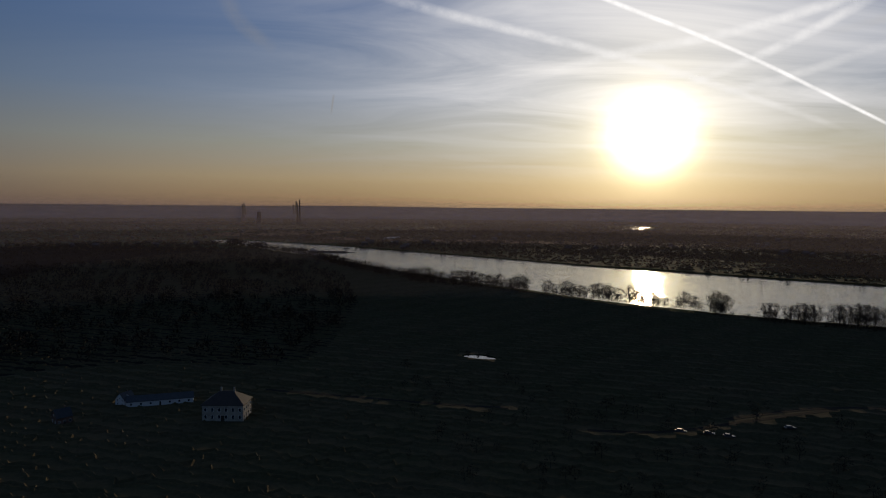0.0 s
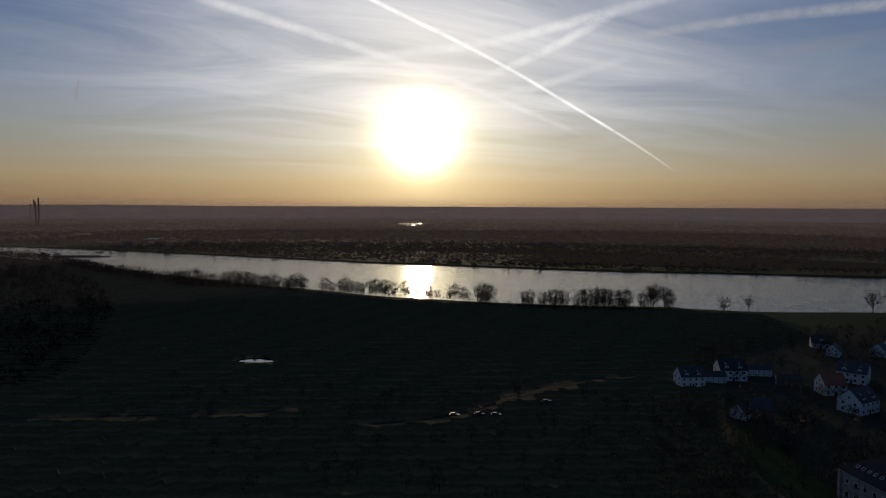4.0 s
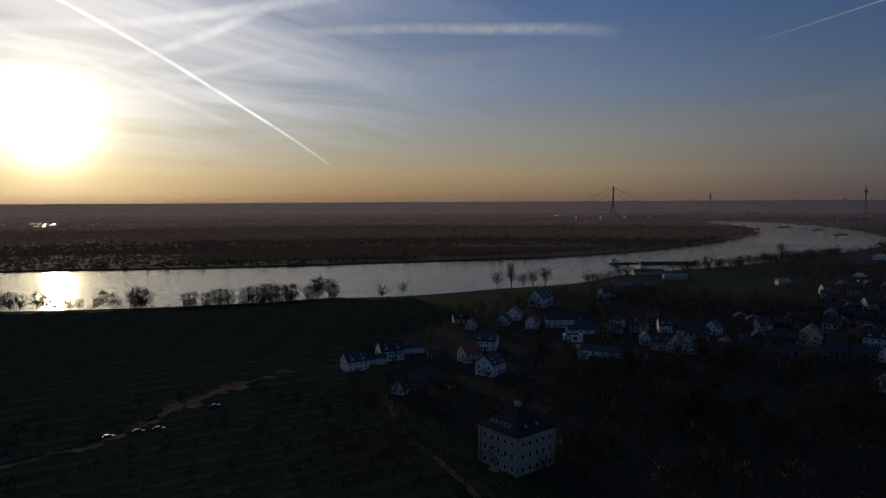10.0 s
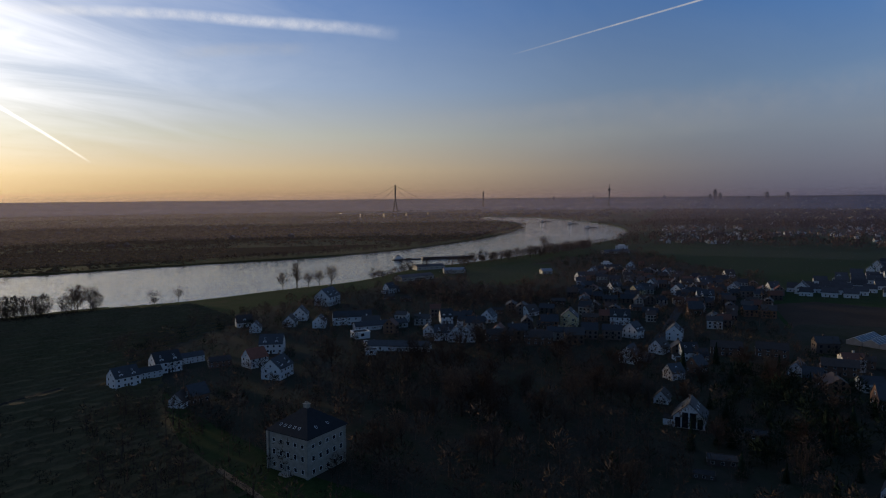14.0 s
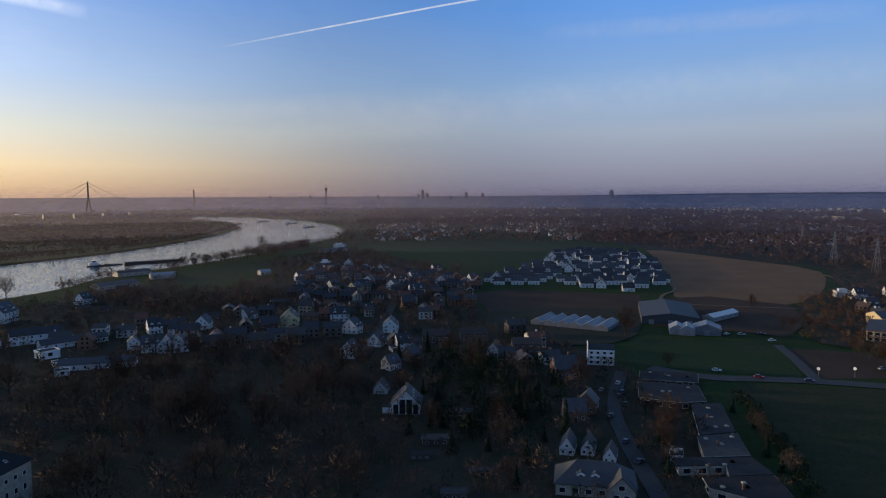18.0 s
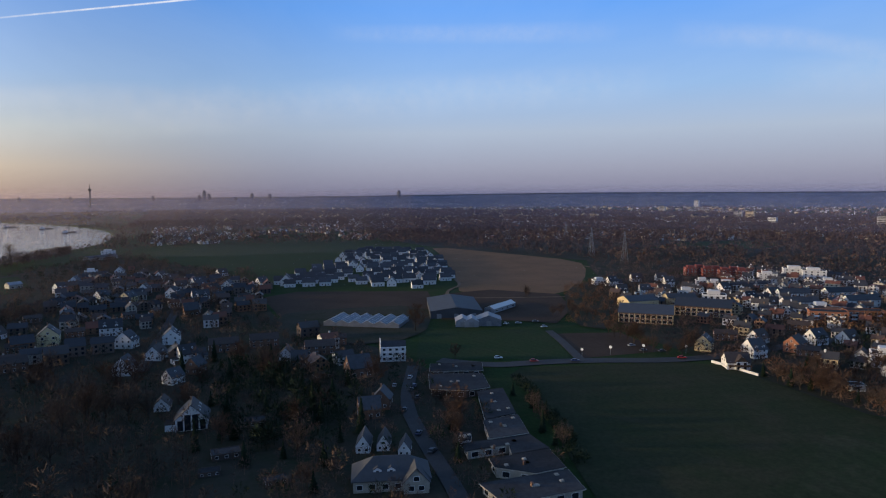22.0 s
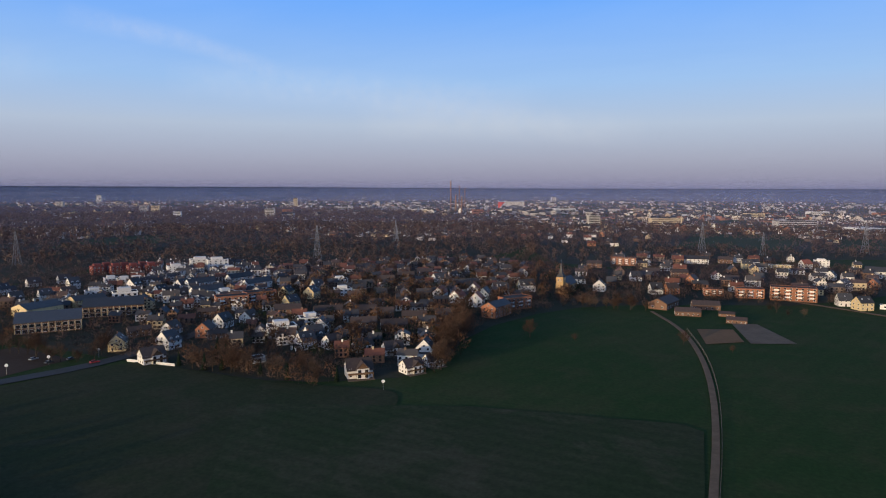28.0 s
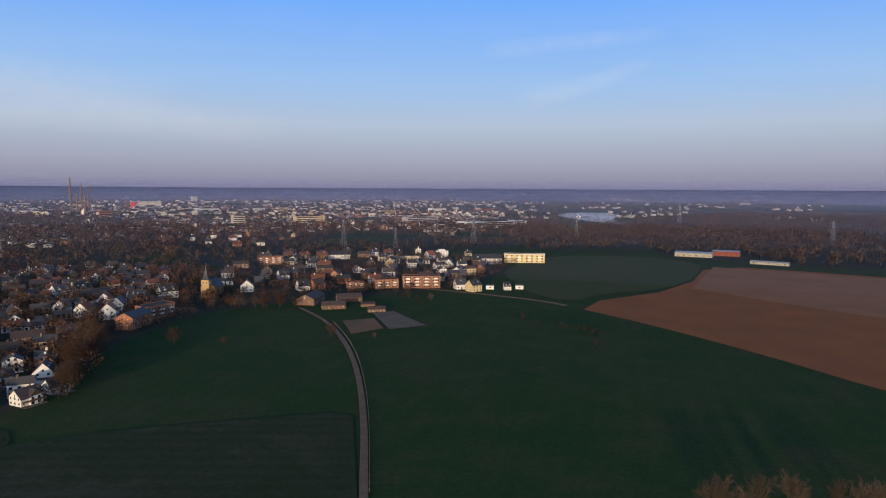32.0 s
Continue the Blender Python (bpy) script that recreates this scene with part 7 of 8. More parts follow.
def car(x, y, turn, paint):
    m = pose(x, y, 0.45, 0, 0, turn)
    if paint in CAR_PROTO:
        return copy_thing(CAR_PROTO[paint], m)
    root = tagged(new("car"), CAR_NAMES[paint] + " car standing on the road", "car", group="cars")
    bm = bmesh.new()
    side = [(-2.1, 0.35), (2.1, 0.35), (2.15, 0.75), (1.1, 0.92), (-2.0, 0.95), (-2.15, 0.8)]
    l = [bm.verts.new((a, -0.86, b)) for a, b in side]
    r = [bm.verts.new((a, 0.86, b)) for a, b in side]
    bm.faces.new(l)
    bm.faces.new(r[::-1])
    for i in range(6):
        bm.faces.new((l[i], l[(i + 1) % 6], r[(i + 1) % 6], r[i]))
    bmesh.ops.recalc_face_normals(bm, faces=bm.faces)
    part("body", bm, CAR_PAINT[paint], root)
    bm = bmesh.new()
    lo = [bm.verts.new(p) for p in ((-1.8, -0.8, 0.94), (1.0, -0.8, 0.9), (1.0, 0.8, 0.9), (-1.8, 0.8, 0.94))]
    hi = [bm.verts.new(p) for p in ((-1.4, -0.62, 1.42), (0.25, -0.62, 1.42), (0.25, 0.62, 1.42), (-1.4, 0.62, 1.42))]
    for i in range(4):
        bm.faces.new((lo[i], lo[(i + 1) % 4], hi[(i + 1) % 4], hi[i]))
    part("cabin", bm, GLASS, root)
    part("roof", box(-1.42, 0.28, -0.64, 0.64, 1.42, 1.48), CAR_PAINT[paint], root)
    for sx in (-1.3, 1.3):
        for sy in (-0.8, 0.8):
            bm = bmesh.new()
            limb(bm, (sx, sy - 0.1, 0.32), (sx, sy + 0.1, 0.32), 0.32, 0.32, 10)
            part("wheel", bm, TYRE, root)
    root.matrix_basis = m
    CAR_PROTO[paint] = root
    return root


for row in [(302.1, -143.4, 253, 1), (314.0, -128.8, 256, 0), (295.8, -163.3, 249, 2), (283.7, -217.8, 247, 1), (303.3, -208.3, 276, 3), (315.9, -209.2, 276, 4), (299.1, -216.9, 264, 3), (406.7, -165.2, 268, 0), (396.9, -168.1, 307, 0), (396.1, -176.6, 256, 4), (379.4, -186.9, 274, 0), (396.6, -189.1, 255, 3), (279.3, -74.6, 335, 2), (262.5, -71.4, 335, 3), (292.7, -76.1, 335, 0)]:
    car(*row)
for row in [(90.8, 247.2, 345, 3), (100.6, 245.0, 343, 3), (106.8, 242.1, 341, 3), (134.7, 252.2, 2, 3)]:
    car(*row)
for row in [(248.8, -62.3, 341, 3), (222.1, -60.8, 330, 2), (204.8, -60.6, 319, 3), (273.8, -71.8, 343, 3), (282.4, -66.3, 342, 4)]:
    car(*row)

# fence along the farm track
root = tagged(new("fence"), "pale wooden post and rail fence along the farm track", "fence")
line = smooth_line([(29.5, -418.0) + (0,), (15.7, -359.9) + (0,), (7.8, -300.0) + (0,), (4.1, -236.9) + (0,), (3.3, -175.9) + (0,)], 2, closed=False)
post = mesh_of("post", box(-0.08, 0.08, -0.08, 0.08, -0.2, 1.35), WEATHERED)
spots = list(along([(p.x, p.y) for p in line], 5.0))
for p in spots:
    ob = part("post", post, None, root)
    ob.location = (p.x, p.y, 0)
bm = bmesh.new()
for a, b in zip(spots, spots[1:]):
    for z in (0.6, 1.15):
        limb(bm, (a.x, a.y, z), (b.x, b.y, z), 0.06, 0.06, 4)
part("rail", bm, WEATHERED, root)
# low white garden wall at the meadow's edge, sign by the road
p, q = Vector((273.1, -227.3)), Vector((245.1, -230.4))
d = (q - p).normalized()
n = Vector((-d.y, d.x)) * 0.2
bm = bmesh.new()
lo = [bm.verts.new((*c, -0.2)) for c in (p - n, q - n, q + n, p + n)]
hi = [bm.verts.new((v.co.x, v.co.y, 1.3)) for v in lo]
bm.faces.new(hi)
for i in range(4):
    bm.faces.new((lo[i], lo[(i + 1) % 4], hi[(i + 1) % 4], hi[i]))
bmesh.ops.recalc_face_normals(bm, faces=bm.faces)
tagged(part("garden_wall", bm, WHITE), "low white garden wall beside the meadow", "wall")
for k, (x, y) in enumerate(((304.0, -171.6), (303.7, -188.3), (301.1, -206.7), (292.1, -226.7), (135.5, -237.8))):
    root = tagged(new("street_sign"), "white round sign on a steel post", "sign", group="roadside signs")
    bm = bmesh.new()
    limb(bm, (0, 0, -0.2), (0, 0, 4.6), 0.09, 0.07, 6)
    part("post", bm, STEEL, root)
    bm = bmesh.new()
    limb(bm, (0, -0.06, 4.2), (0, 0.06, 4.2), 0.75, 0.75, 14)
    bmesh.ops.holes_fill(bm, edges=bm.edges)
    part("disc", bm, FRAME, root)
    root.matrix_basis = pose(x, y, 0, 0, 0, 40)


# ---- far landmarks ----
def stack(x, y, h, r, label, mat):
    root = tagged(new("smokestack"), label, "smokestack", group="far smokestacks")
    bm = bmesh.new()
    limb(bm, (0, 0, -1), (0, 0, h), r, r * 0.6, 10)
    part("shaft", bm, mat, root)
    bm = bmesh.new()
    limb(bm, (0, 0, h), (0, 0, h * 1.02), r * 0.72, r * 0.72, 10)
    part("rim", bm, STEEL, root)
    root.location = (x, y, 0)


for x, y, z in ((-1279, 4262, 73.7), (-1260, 4268, 70.3), (-973, 4342, 84.1), (-955, 4346, 106.2), (-1210, 4282, 20.2), (4161, 1578, 120.4), (2406, -3743, 24.6), (2349, -3779, 24.1)):
    stack(x, y, z, 7 if z > 60 else 12, "grey smokestack on the far horizon", BROWN)
for (x, y), h, r in (((-949.4, 3190.0), 88, 5), ((-958.1, 3189.8), 84, 5), ((-696.5, 3194.4), 90, 5), ((-685.1, 3194.6), 108, 5), ((-831.0, 3017.1), 52, 14)):
    stack(x, y, h, r, "dark smokestack across the river", BROWN)
for (x, y), h, r in (((960.4, -2180.7), 108, 3.2), ((930.0, -2186.8), 90, 3.0), ((910.3, -2190.7), 84, 2.6), ((902.4, -2091.0), 60, 3.5), ((863.4, -2051.2), 55, 3.5)):
    stack(x, y, h, r, "brown smokestack of the works", BROWN)


def far_block(x, y, w, d, h, turn, mat, label="pale office block in the far town", name="office_block"):
    root = tagged(new(name), label, name.replace("_", " "), group="far town blocks")
    part("wall", box(-w / 2, w / 2, -d / 2, d / 2, -1, h), mat, root)
    part("roof_hut", box(-w * 0.2, w * 0.2, -d * 0.3, d * 0.3, h, h + max(2.5, h * 0.08)), FELT, root)
    bm = bmesh.new()
    n = max(2, int(h / 4))
    for k in range(n):
        z = (k + 0.35) * h / n
        add_box(bm, -w * 0.46, w * 0.46, -d / 2 - 0.15, -d / 2, z, z + h / n * 0.45)
        add_box(bm, -w * 0.46, w * 0.46, d / 2, d / 2 + 0.15, z, z + h / n * 0.45)
    part("window_bands", bm, GLASS, root)
    root.matrix_basis = pose(x, y, 0, 0, 0, turn)


for px, w, d, h, mat in [((305, -1469), 26, 14, 24, PLASTER), ((162, -1537), 70, 16, 18, CREAM), ((544, -2160), 70, 20, 16, WHITE), ((-94, -1576), 90, 20, 16, PLASTER), ((-356, -2235), 60, 20, 14, BRICK), ((-18, -1923), 50, 18, 18, CREAM), ((-187, -2203), 60, 20, 16, WHITE), ((771, -2331), 60, 40, 18, PLASTER), ((707, -1797), 30, 20, 22, BRICK), ((332, -2306), 40, 20, 14, CREAM), ((-254, -1508), 160, 60, 9, WHITE), ((1191, -2135), 70, 20, 14, WHITE), ((1086, -2156), 60, 20, 14, WHITE), ((987, -3668), 26, 20, 30, WHITE)]:
    far_block(*px, w, d, h, 30, mat)
for px, w, d, h, mat in [((1759, -1553), 24, 14, 26, PLASTER), ((1731, -1574), 24, 14, 26, CREAM), ((3255, -2575), 26, 16, 40, WHITE), ((1201, -1485), 26, 16, 26, PLASTER), ((2055, -1201), 30, 16, 14, CREAM), ((1273, -1977), 50, 20, 18, PLASTER), ((1389, -1335), 20, 14, 20, WHITE), ((1723, -2297), 16, 14, 40, CREAM), ((2653, -1909), 30, 14, 24, PLASTER), ((1311, -1705), 30, 14, 16, BRICK)]:
    far_block(*px, w, d, h, 30, mat)
for x, y, z in ((4687, 170, 116.2), (4686, 201, 88.8), (4688, 139, 96.5), (4555, -1118, 110.3), (4688, -134, 99.2), (4683, -249, 94.8), (4468, 1427, 75.4), (4534, 1199, 81.7), (4595, 939, 84.3), (4665, 482, 86.2), (4690, -26, 76.0), (4583, 998, 76.9), (-1281, -4512, 31.0), (-1781, -4339, 31.6), (-1906, -4285, 36.5), (-2102, -4192, 45.8)):
    far_block(x, y, 24, 18, z - 4, 20, PALE_TOWER, "grey tower block on the far skyline", "tower_block")
# the white works hall with its red corner
x, y = (803.0, -2384.3)
root = tagged(new("works_hall"), "large white works hall with a red corner", "factory")
part("wall", box(-48, 48, -25, 25, -1, 31), PLASTER, root)
part("roof", box(-48.5, 48.5, -25.5, 25.5, 31, 32), PALE_ROOF, root)
for s in (-1, 1):
    bm = bmesh.new()
    v = [bm.verts.new(p) for p in ((-48.4, s * 25.6, 31), (-48.4, s * 25.6, 5), (-22, s * 25.6, 31), (-48.4, s * 25.2, 31), (-48.4, s * 25.2, 5), (-22, s * 25.2, 31))]
    for f in ((0, 1, 2), (5, 4, 3), (0, 3, 4, 1), (1, 4, 5, 2), (2, 5, 3, 0)):
        bm.faces.new([v[i] for i in f])
    bmesh.ops.recalc_face_normals(bm, faces=bm.faces)
    part("red_corner", bm, REDPAINT, root)
part("annexe", box(6, 46, 25, 45, -1, 22), CREAM, root)
root.matrix_basis = pose(x, y, 0, 0, 0, 199)
# low white works beside the fields
hall("works_building", 44, 22, 5, 1.2, STONE, PALE_ROOF, "long pale works building with pale roof", "factory", *(-393.7, -803.6), 148, 3)
hall("works_building", 32, 18, 6, 1.0, DARK_RED, PALE_ROOF, "dark red works building behind the field", "factory", *(-438.9, -808.6), 148, 2)
hall("storage_shed", 40, 8, 3.0, 1.0, STONE, PALE_ROOF, "low pale storage shed behind the field", "shed", *(-436.6, -709.0), 138, 2)
hall("nursery_shed", 60, 14, 4, 1.0, PALE_ROOF, PALE_ROOF, "long pale glass shed across the river", "shed", *(-130.1, 1714.6), 64, 1)

# slender television tower
x, y, z = (4379, 792, 160.4)
root = tagged(new("television_tower"), "slender concrete television tower on the skyline", "tower")
bm = bmesh.new()
limb(bm, (0, 0, -1), (0, 0, z * 0.78), 6.5, 3.6, 10)
part("shaft", bm, FELT, root)
bm = bmesh.new()
limb(bm, (0, 0, z * 0.72), (0, 0, z * 0.78), 5, 10, 14)
limb(bm, (0, 0, z * 0.78), (0, 0, z * 0.82), 10, 8, 14)
part("gallery", bm, FELT, root)
bm = bmesh.new()
limb(bm, (0, 0, z * 0.8), (0, 0, z), 2.2, 0.9, 8)
part("antenna", bm, FELT, root)
root.location = (x, y, 0)


# ---- far town: houses past counting ----
def town(name, spots, seed, walls, roofs, label, size=1.0, turn=0.2, windows=False):
    """Small gabled houses joined into one mesh."""
    rs = np.random.RandomState(seed)
    p = np.array(spots)
    n = len(p)
    w, d = rs.uniform(8, 15, n) * size, rs.uniform(8, 11, n) * size
    h = rs.uniform(4.5, 7.5, n) * size
    r = h + rs.uniform(2.5, 4.5, n) * size
    a = turn + rs.choice([0, 0, 0, math.pi / 2], n) + rs.normal(0, 0.10, n)
    z = np.zeros(n)
    e = np.full(n, 0.35)
    rows = [(-w / 2, -d / 2, z - 1), (w / 2, -d / 2, z - 1), (w / 2, d / 2, z - 1), (-w / 2, d / 2, z - 1), (-w / 2, -d / 2, h), (w / 2, -d / 2, h), (w / 2, d / 2, h), (-w / 2, d / 2, h), (-w / 2, z, r), (w / 2, z, r)]
    # the roof stands out past the walls
    drop = (r - h) / (d / 2) * e
    rows += [(-w / 2 - e, -d / 2 - e, h - drop + 0.1), (w / 2 + e, -d / 2 - e, h - drop + 0.1), (w / 2 + e, d / 2 + e, h - drop + 0.1), (-w / 2 - e, d / 2 + e, h - drop + 0.1), (-w / 2 - e, z, r + 0.15), (w / 2 + e, z, r + 0.15)]
    wall = [(0, 1, 5), (0, 5, 4), (1, 2, 6), (1, 6, 5), (2, 3, 7), (2, 7, 6), (3, 0, 4), (3, 4, 7), (5, 6, 9), (7, 4, 8)]
    roof = [(10, 11, 15), (10, 15, 14), (12, 13, 14), (12, 14, 15)]
    kinds = [0] * 10 + [1] * 4
    tri = wall + roof
    # a chimney
    cx = w * rs.uniform(-0.3, 0.3, n)
    k = len(rows)
    for sx, sy in ((-1, -1), (1, -1), (1, 1), (-1, 1)):
        rows += [(cx + sx * 0.45, z + sy * 0.45 + 0.3, r - 0.8), (cx + sx * 0.45, z + sy * 0.45 + 0.3, r + 1.1)]
    for i in range(4):
        q, t = k + 2 * i, k + 2 * ((i + 1) % 4)
        tri += [(q, t, t + 1), (q, t + 1, q + 1)]
        kinds += [0, 0]
    tri += [(k + 1, k + 3, k + 5), (k + 1, k + 5, k + 7)]
    kinds += [1, 1]
    if windows:
        for side in (-1, 1):
            for zz in (0.18, 0.60):
                for u in (-0.34, -0.02, 0.30):
                    k = len(rows)
                    y = side * (d / 2 + 0.06)
                    rows += [(w * u - 0.1, y, h * zz), (w * u + 1.1, y, h * zz), (w * u + 1.1, y, h * zz + 1.3), (w * u - 0.1, y, h * zz + 1.3)]
                    tri += [(k, k + 1, k + 2), (k, k + 2, k + 3)]
                    kinds += [2, 2]
            for zz in (0.18, 0.62, 1.05):
                for u in (-0.22, 0.10):
                    k = len(rows)
                    x = side * (w / 2 + 0.06)
                    rows += [(x, d * u - 0.1, h * zz), (x, d * u + 1.0, h * zz), (x, d * u + 1.0, h * zz + 1.2), (x, d * u - 0.1, h * zz + 1.2)]
                    tri += [(k, k + 1, k + 2), (k, k + 2, k + 3)]
                    kinds += [2, 2]
    loc = np.stack([np.stack([np.broadcast_to(g, n) for g in row], 1) for row in rows], 1)
    m = len(rows)
    c, s = np.cos(a)[:, None], np.sin(a)[:, None]
    base = land_rise(np.hypot(p[:, 0], p[:, 1]))[:, None]
    v = np.stack([p[:, :1] + loc[..., 0] * c - loc[..., 1] * s, p[:, 1:] + loc[..., 0] * s + loc[..., 1] * c, loc[..., 2] + base], 2).reshape(-1, 3)
    f = (np.arange(n)[:, None, None] * m + np.array(tri)).reshape(-1, 3)
    me = array_mesh(name, v, f, walls)
    me.materials.append(roofs)
    me.materials.append(GLASS)
    me.polygons.foreach_set("material_index", np.tile(np.array(kinds, dtype=np.int32), n))
    return tagged(new(name, me), label, "houses", kind="stuff")


def scatter(seed, n, az0, az1, r0, r1, clump=0.0):
    rs = np.random.RandomState(seed)
    out = []
    while len(out) < n:
        a, r = radians(rs.uniform(az0, az1)), math.exp(rs.uniform(math.log(r0), math.log(r1)))
        x, y = r * math.sin(a), r * math.cos(a)
        if noise.noise((x / 260, y / 260, seed)) < clump or inside((x, y), river_line) or any(inside((x, y), f) for f in ALL_FIELDS) or any(inside((x, y), f) for f in lake_lines):
            continue
        out.append((x, y))
    return out


town("far_houses", scatter(31, 3300, 84, 132, 1250, 4270, -0.12), 31, TOWN_WALL, TOWN_ROOF, "pale and brick houses of the far town among bare trees", 0.72)
town("far_houses", scatter(33, 2700, 130, 190, 1150, 4270, -0.10), 33, TOWN_WALL, TOWN_ROOF, "white and brick houses of the far town", 0.72)
town("far_works", scatter(35, 150, 142, 192, 1900, 3900, 0.05), 35, PLASTER, FELT, "pale works and office buildings of the far town", 1.6)
town("far_houses", scatter(36, 110, 84, 132, 2200, 4200, 0.05), 36, CREAM, FELT, "larger pale buildings of the far town", 1.4)
town("far_houses", scatter(37, 380, 62, 100, 2700, 4270, 0.0), 37, FELT, SLATE, "grey houses of the hazy far city", 1.2)
town("far_houses", scatter(38, 110, -30, 60, 1300, 4200, 0.1), 38, FELT, SLATE, "dark farm houses across the river", 0.9)
town("far_houses", scatter(39, 110, 186, 215, 1800, 4250, 0.15), 39, PLASTER, FELT, "scattered pale buildings in far woods", 1.0)
town("far_houses", scatter(44, 1500, 66, 215, 4285, 4700, 0.06), 44, TOWN_WALL, TOWN_ROOF, "tiny pale houses of the farthest suburbs", 0.36)
town("far_houses", scatter(49, 900, 70, 150, 4285, 4700, -0.08), 49, TOWN_WALL, TOWN_ROOF, "tiny pale houses below the far hills", 0.36)
town("far_houses", scatter(45, 150, 84, 200, 4300, 4690, 0.10), 45, PLASTER, FELT, "small pale blocks of the farthest suburbs", 0.75)


WORKS = [(1250.0, -2050.0), (1020.0, -2350.0), (640.0, -2480.0), (80.0, -2350.0), (-330.0, -2050.0), (-300.0, -1750.0), (200.0, -1900.0), (700.0, -1980.0)]
works = scatter(47, 260, 148, 190, 1700, 2700, -0.05)
town("far_works", [p for p in works if inside(p, WORKS)], 47, TOWN_PALE, FELT, "pale works halls, tanks and offices of the far town", 1.5)
town("far_works", scatter(48, 120, 150, 188, 1350, 2300, 0.0), 48, TOWN_PALE, FELT, "long pale roofs between the works and the houses", 1.2)


def scatter_in(outline, n, seed, gap):
    rs = random.Random(seed)
    xs, ys = [p[0] for p in outline], [p[1] for p in outline]
    out = []
    for _ in range(n * 60):
        x, y = rs.uniform(min(xs), max(xs)), rs.uniform(min(ys), max(ys))
        if len(out) < n and inside((x, y), outline) and clear(x, y, 5) and all((x - a) ** 2 + (y - b) ** 2 > gap ** 2 for a, b in out):
            out.append((x, y))
    return out


LANES = [(748.8, 160.2), (816.6, 113.1), (706.8, 38.6), (632.8, -35.4), (499.0, -17.1), (444.7, 13.3), (503.1, 36.3), (457.6, 48.7), (490.4, 97.4), (523.0, 125.6)]
town("lane_houses", scatter_in(LANES, 120, 51, 11), 51, TOWN_DARK, TOWN_ROOF, "dark brick and white houses packed along the village lanes", 0.75, -1.45, True)
INFILL = [(379.8, 223.7), (365.0, 200.9), (399.3, 211.0), (398.2, 194.8), (429.9, 200.2), (419.5, 177.0), (422.6, 172.0), (398.5, 156.5), (472.0, 156.7), (458.4, 143.9), (470.0, 128.8), (418.4, 113.5), (412.5, 126.4), (373.5, 132.0), (376.9, 121.3), (371.7, 106.7), (385.4, 99.0), (378.8, 87.8), (476.8, 102.0), (458.0, 82.7), (470.3, 73.8), (366.4, 29.3), (540.8, 65.5), (567.4, 11.9), (676.1, 16.9), (600.6, -3.8), (461.2, 9.8), (607.3, 78.4), (322.8, -37.5), (333.1, -51.8), (369.3, -49.3), (403.9, -41.7), (396.4, 82.5), (398.7, 69.5)]
town("row_houses", INFILL, 52, TOWN_DARK, TOWN_ROOF, "brick and white houses along the village gardens", 0.85, -1.35, True)
taken += [(x, y, 6) for x, y in INFILL]
BACK_STREETS = [(451.4, -558.7), (283.5, -714.7), (204.3, -674.4), (156.7, -487.5), (199.4, -442.0), (263.2, -421.6), (346.9, -429.7)]
town("street_houses", scatter_in(BACK_STREETS, 150, 53, 14), 53, TOWN_DARK, TOWN_ROOF, "brown brick and white houses of the back streets", 0.78, -2.45, True)
FARM_STREETS = [(149.2, -578.8), (148.3, -830.3), (-31.3, -888.2), (-121.3, -793.6), (-92.6, -602.4), (-11.3, -594.5), (72.8, -537.3)]
town("street_houses", scatter_in(FARM_STREETS, 50, 55, 19), 55, TOWN_WALL, TOWN_ROOF, "brick and white houses of the farm village", 0.85, 0.2, True)
MID_TOWN = [(603.7, -884.4), (377.6, -991.0), (158.6, -947.9), (111.0, -1354.8), (640.9, -1515.4), (936.6, -1376.2)]
town("street_houses", scatter_in(MID_TOWN, 90, 57, 17), 57, TOWN_WALL, TOWN_ROOF, "houses half hidden between bare trees", 0.85, 0.2)


ESTATE_MID = [(480.0, -290.6), (499.5, -369.8), (431.1, -498.9), (283.9, -351.9), (218.3, -321.2), (210.6, -289.5), (270.8, -264.4), (346.7, -284.9)]
town("estate_houses", scatter_in(ESTATE_MID, 60, 58, 13), 58, TOWN_WALL, TOWN_ROOF, "white and brick houses packed into the estate", 0.72, 0.6, True)


WHITE_ROWS = [(472.4, -390.7), (579.1, -507.3), (551.6, -580.2), (434.3, -537.2), (339.5, -419.5), (331.0, -347.2), (386.7, -355.0)]
town("estate_houses", scatter_in(WHITE_ROWS, 80, 59, 11), 59, TOWN_WHITE, TOWN_ROOF, "white row houses with dark roofs packed into the estate", 0.78, 0.75, True)


ROW_STREETS = [(289.1, -346.3), (209.5, -431.2), (147.8, -323.1), (143.3, -270.7), (188.9, -278.3), (229.0, -288.9)]
town("row_houses", scatter_in(ROW_STREETS, 40, 60, 13.5), 60, TOWN_WALL, TOWN_ROOF, "white and brick houses between the rows", 0.75, 0.5, True)


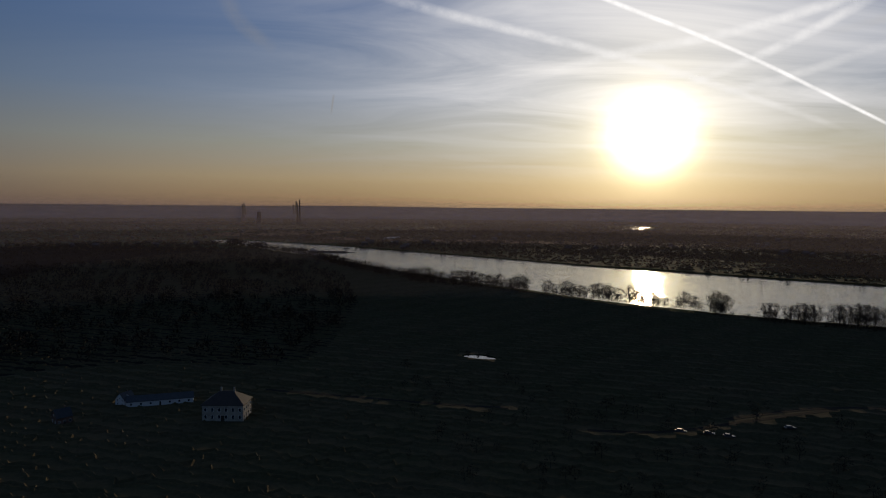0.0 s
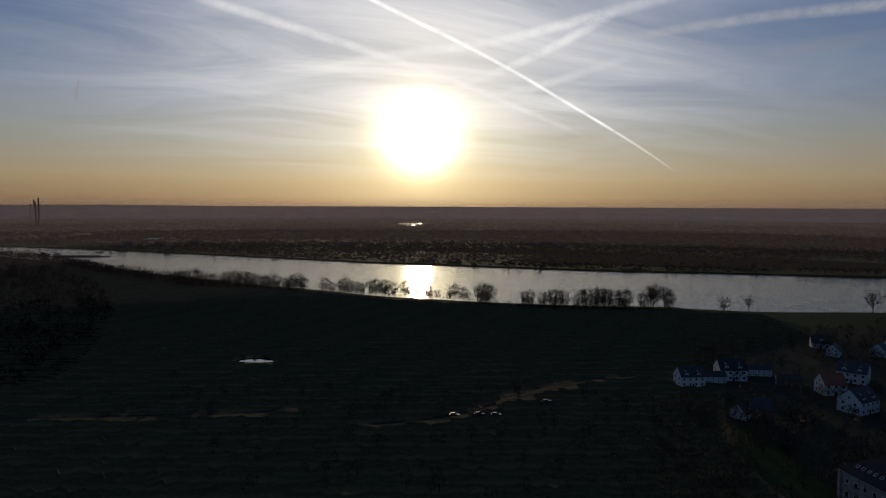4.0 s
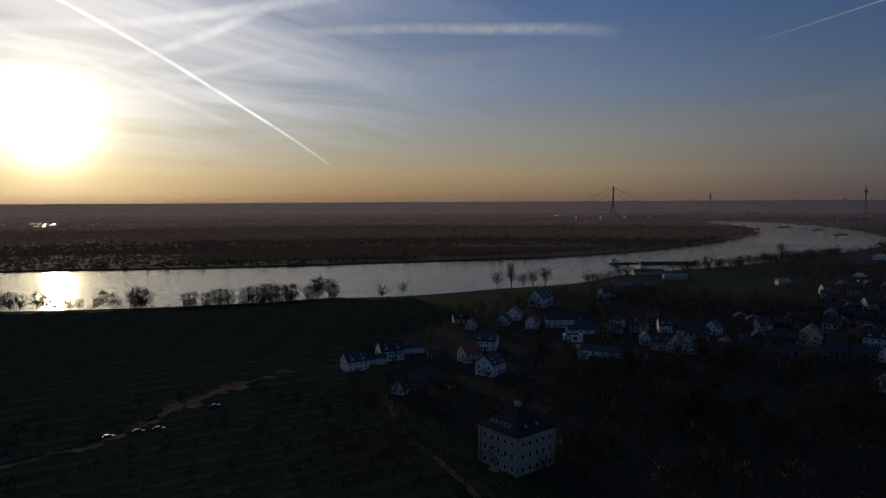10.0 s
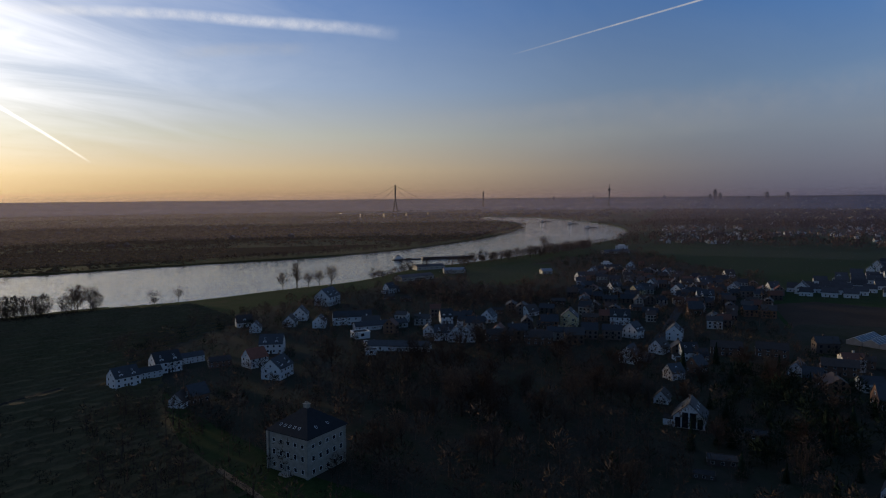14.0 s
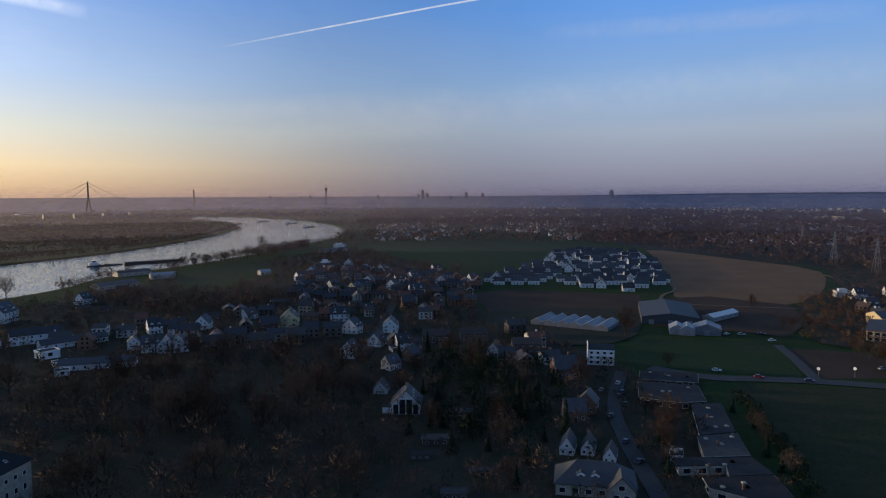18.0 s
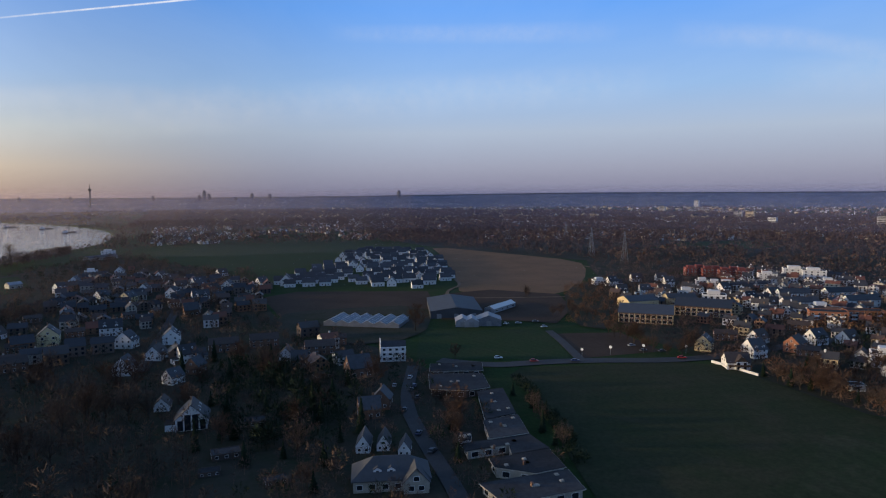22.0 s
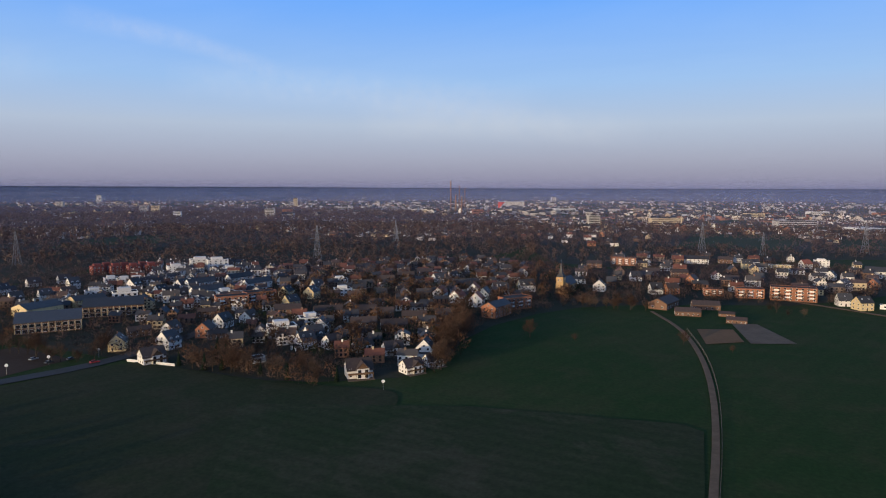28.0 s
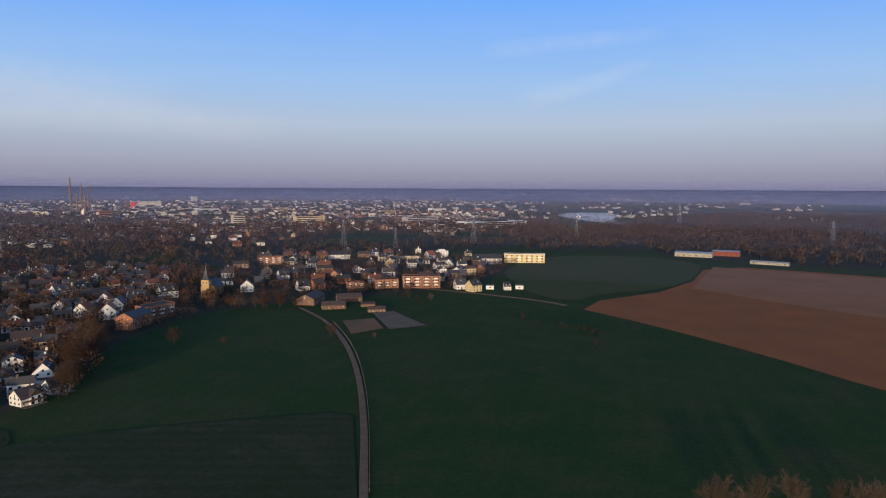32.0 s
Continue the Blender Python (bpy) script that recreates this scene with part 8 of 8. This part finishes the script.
def vapour(name, strength, density):
    m = bpy.data.materials.new(name)
    m.use_nodes = True
    t = m.node_tree
    t.nodes.clear()
    uv = node(t, "ShaderNodeTexCoord").outputs["UV"]
    ax = node(t, "ShaderNodeSeparateXYZ", (0, uv))
    across = calc(t, "MULTIPLY", calc(t, "MULTIPLY", ax.outputs[0], calc(t, "SUBTRACT", 1.0, ax.outputs[0])), 4.0)
    ends = calc(t, "MULTIPLY", ax.outputs[1], calc(t, "SUBTRACT", 1.0, ax.outputs[1]))
    ends = node(t, "ShaderNodeMapRange", (0, ends), (1, 0.0), (2, 0.235)).outputs[0]
    n = node(t, "ShaderNodeTexNoise", ("Vector", node(t, "ShaderNodeTexCoord").outputs["Object"]), ("Scale", 0.008), ("Detail", 8.0), ("Roughness", 0.7)).outputs[0]
    n = node(t, "ShaderNodeMapRange", (0, n), (1, 0.28), (2, 0.66), (3, 0.25), (4, 1.0)).outputs[0]
    k = calc(t, "MULTIPLY", calc(t, "MULTIPLY", calc(t, "POWER", across, 1.6), calc(t, "POWER", ends, 1.5)), calc(t, "MULTIPLY", n, density))
    e = node(t, "ShaderNodeEmission", (0, (1.0, 0.97, 0.95, 1)), (1, strength))
    mix = node(t, "ShaderNodeMixShader", (0, k), (1, node(t, "ShaderNodeBsdfTransparent").outputs[0]), (2, e.outputs[0]))
    node(t, "ShaderNodeOutputMaterial", (0, mix.outputs[0]))
    return m


def contrail(points, w0, w1, mat, label):
    """A trail through directions (degrees of bearing and height), w0 to w1 degrees wide."""
    R = 4700.0
    p = smooth_line([(*q, 0) for q in points], 3, closed=False)
    bm = bmesh.new()
    layer = bm.loops.layers.uv.new("UVMap")
    rows, n = [], len(p)

    def to_space(a, e):
        a, e = radians(a), radians(e)
        return Vector((R * math.sin(a) * math.cos(e), R * math.cos(a) * math.cos(e), 85 + R * math.sin(e)))
    for i, c in enumerate(p):
        d = (p[min(i + 1, n - 1)] - p[max(i - 1, 0)]).normalized()
        s = Vector((-d.y, d.x, 0)) * (w0 + (w1 - w0) * i / (n - 1)) / 2
        rows.append([(bm.verts.new(to_space(c.x + s.x * k, c.y + s.y * k)), ((k + 1) / 2, i / (n - 1))) for k in (-1, -0.5, 0, 0.5, 1)])
    for a, b in zip(rows, rows[1:]):
        for j in range(4):
            q = (a[j], a[j + 1], b[j + 1], b[j])
            f = bm.faces.new([v for v, _ in q])
            for loop, (_, u) in zip(f.loops, q):
                loop[layer].uv = u
    return tagged(part("contrail", bm, mat), label, "contrail", group="contrails in the sky", kind="structure")


TRAIL_BRIGHT = vapour("bright_vapour", 4.8, 0.95)
TRAIL_SOFT = vapour("soft_vapour", 4.2, 0.5)
TRAIL_FAINT = vapour("faint_vapour", 3.8, 0.32)
TRAIL_THIN = vapour("thin_vapour", 1.1, 0.8)
TRAIL_LEVEL = vapour("level_vapour", 2.0, 0.55)
TRAIL_VEIL = vapour("cirrus_veil", 0.85, 0.15)
TRAIL_WISP = vapour("cirrus_wisp", 1.1, 0.3)
contrail([(-8.24, 24.17), (4.77, 20.25), (12.76, 16.78), (22.74, 12.54), (31.43, 7.36), (35.32, 4.89), (38.2, 2.80)], 0.70, 0.16, TRAIL_BRIGHT, "long bright white contrail falling towards the horizon")
contrail([(-8.37, 17.87), (-1.60, 16.15), (9.45, 13.69), (19.00, 10.82), (26.05, 7.96), (31.25, 5.66)], 1.3, 0.5, TRAIL_SOFT, "broad soft contrail above the sun")
contrail([(8.03, 10.89), (13.74, 12.42), (21.79, 13.23), (28.16, 14.48), (33.32, 15.64)], 1.0, 1.0, TRAIL_SOFT, "faded contrail crossing above the sun")
contrail([(19.02, 9.45), (25.52, 11.79), (29.51, 13.55), (33.74, 15.73)], 0.9, 1.1, TRAIL_SOFT, "faded contrail crossing the bright one")
contrail([(11.37, 8.84), (17.11, 10.15), (23.68, 11.40)], 0.9, 0.9, TRAIL_FAINT, "faint spread contrail near the sun")
contrail([(20.93, 8.65), (27.37, 9.95), (34.69, 12.07)], 0.9, 0.9, TRAIL_FAINT, "faint spread contrail beside the sun")
contrail([(28.21, 12.55), (34.51, 13.55), (43.91, 14.24), (50.55, 14.06), (57.04, 13.97), (62.38, 13.41)], 0.8, 1.4, TRAIL_LEVEL, "broad level contrail high over the river")
contrail([(23.15, 13.16), (28.26, 14.58), (34.55, 15.77), (40.15, 16.79)], 1.0, 1.4, TRAIL_FAINT, "faded contrail under the bright one")
contrail([(43.89, 11.13), (49.14, 11.98), (55.23, 12.14)], 1.2, 1.4, TRAIL_WISP, "faint wisp of an old contrail")
contrail([(71.57, 11.69), (79.43, 13.51), (87.46, 15.08), (91.94, 15.78), (97.27, 16.49)], 0.16, 0.24, TRAIL_THIN, "thin sharp white contrail in the blue sky")
contrail([(-9.26, 9.24), (-9.40, 8.37), (-9.50, 7.49)], 0.3, 0.2, TRAIL_THIN, "short upright contrail low in the sky")
contrail([(-18.02, 16.70), (-16.97, 14.32), (-13.88, 12.40)], 2.2, 1.2, TRAIL_WISP, "curved faint wisp of cirrus")
contrail([(-168.6, 7.15), (-163.29, 8.24), (-157.51, 10.15)], 2.6, 1.3, TRAIL_VEIL, "feathered wisp of cirrus")
contrail([(-171.45, 11.16), (-165.15, 11.79), (-156.42, 12.22)], 1.9, 1.6, TRAIL_VEIL, "faint high streak of cirrus")
contrail([(97.92, 13.17), (112.18, 13.23), (122.31, 12.9)], 1.6, 2.2, TRAIL_VEIL, "long faint streak of cirrus")
contrail([(126.09, 12.54), (134.58, 11.47), (142.31, 9.35)], 2.6, 1.6, TRAIL_VEIL, "soft streak of cirrus")
contrail([(70.1, 4.12), (82.37, 6.26), (93.02, 7.73)], 3.8, 5.4, TRAIL_VEIL, "broad thin band of cirrus")
contrail([(80.49, 5.66), (98.51, 7.87), (116.23, 8.81), (126.08, 8.84)], 4.8, 3.8, TRAIL_VEIL, "broad level band of cirrus")
contrail([(61.43, 6.42), (70.93, 6.5), (85.18, 8.26)], 2.6, 1.9, TRAIL_VEIL, "soft veil of cirrus low in the sky")
contrail([(148.21, 5.6), (157.34, 5.68), (172.48, 4.53)], 4.8, 3.2, TRAIL_VEIL, "pale band of haze cloud")
contrail([(133.21, 8.43), (145.8, 8.27), (164.63, 6.69)], 3.5, 4.5, TRAIL_VEIL, "pale streak of haze cloud")
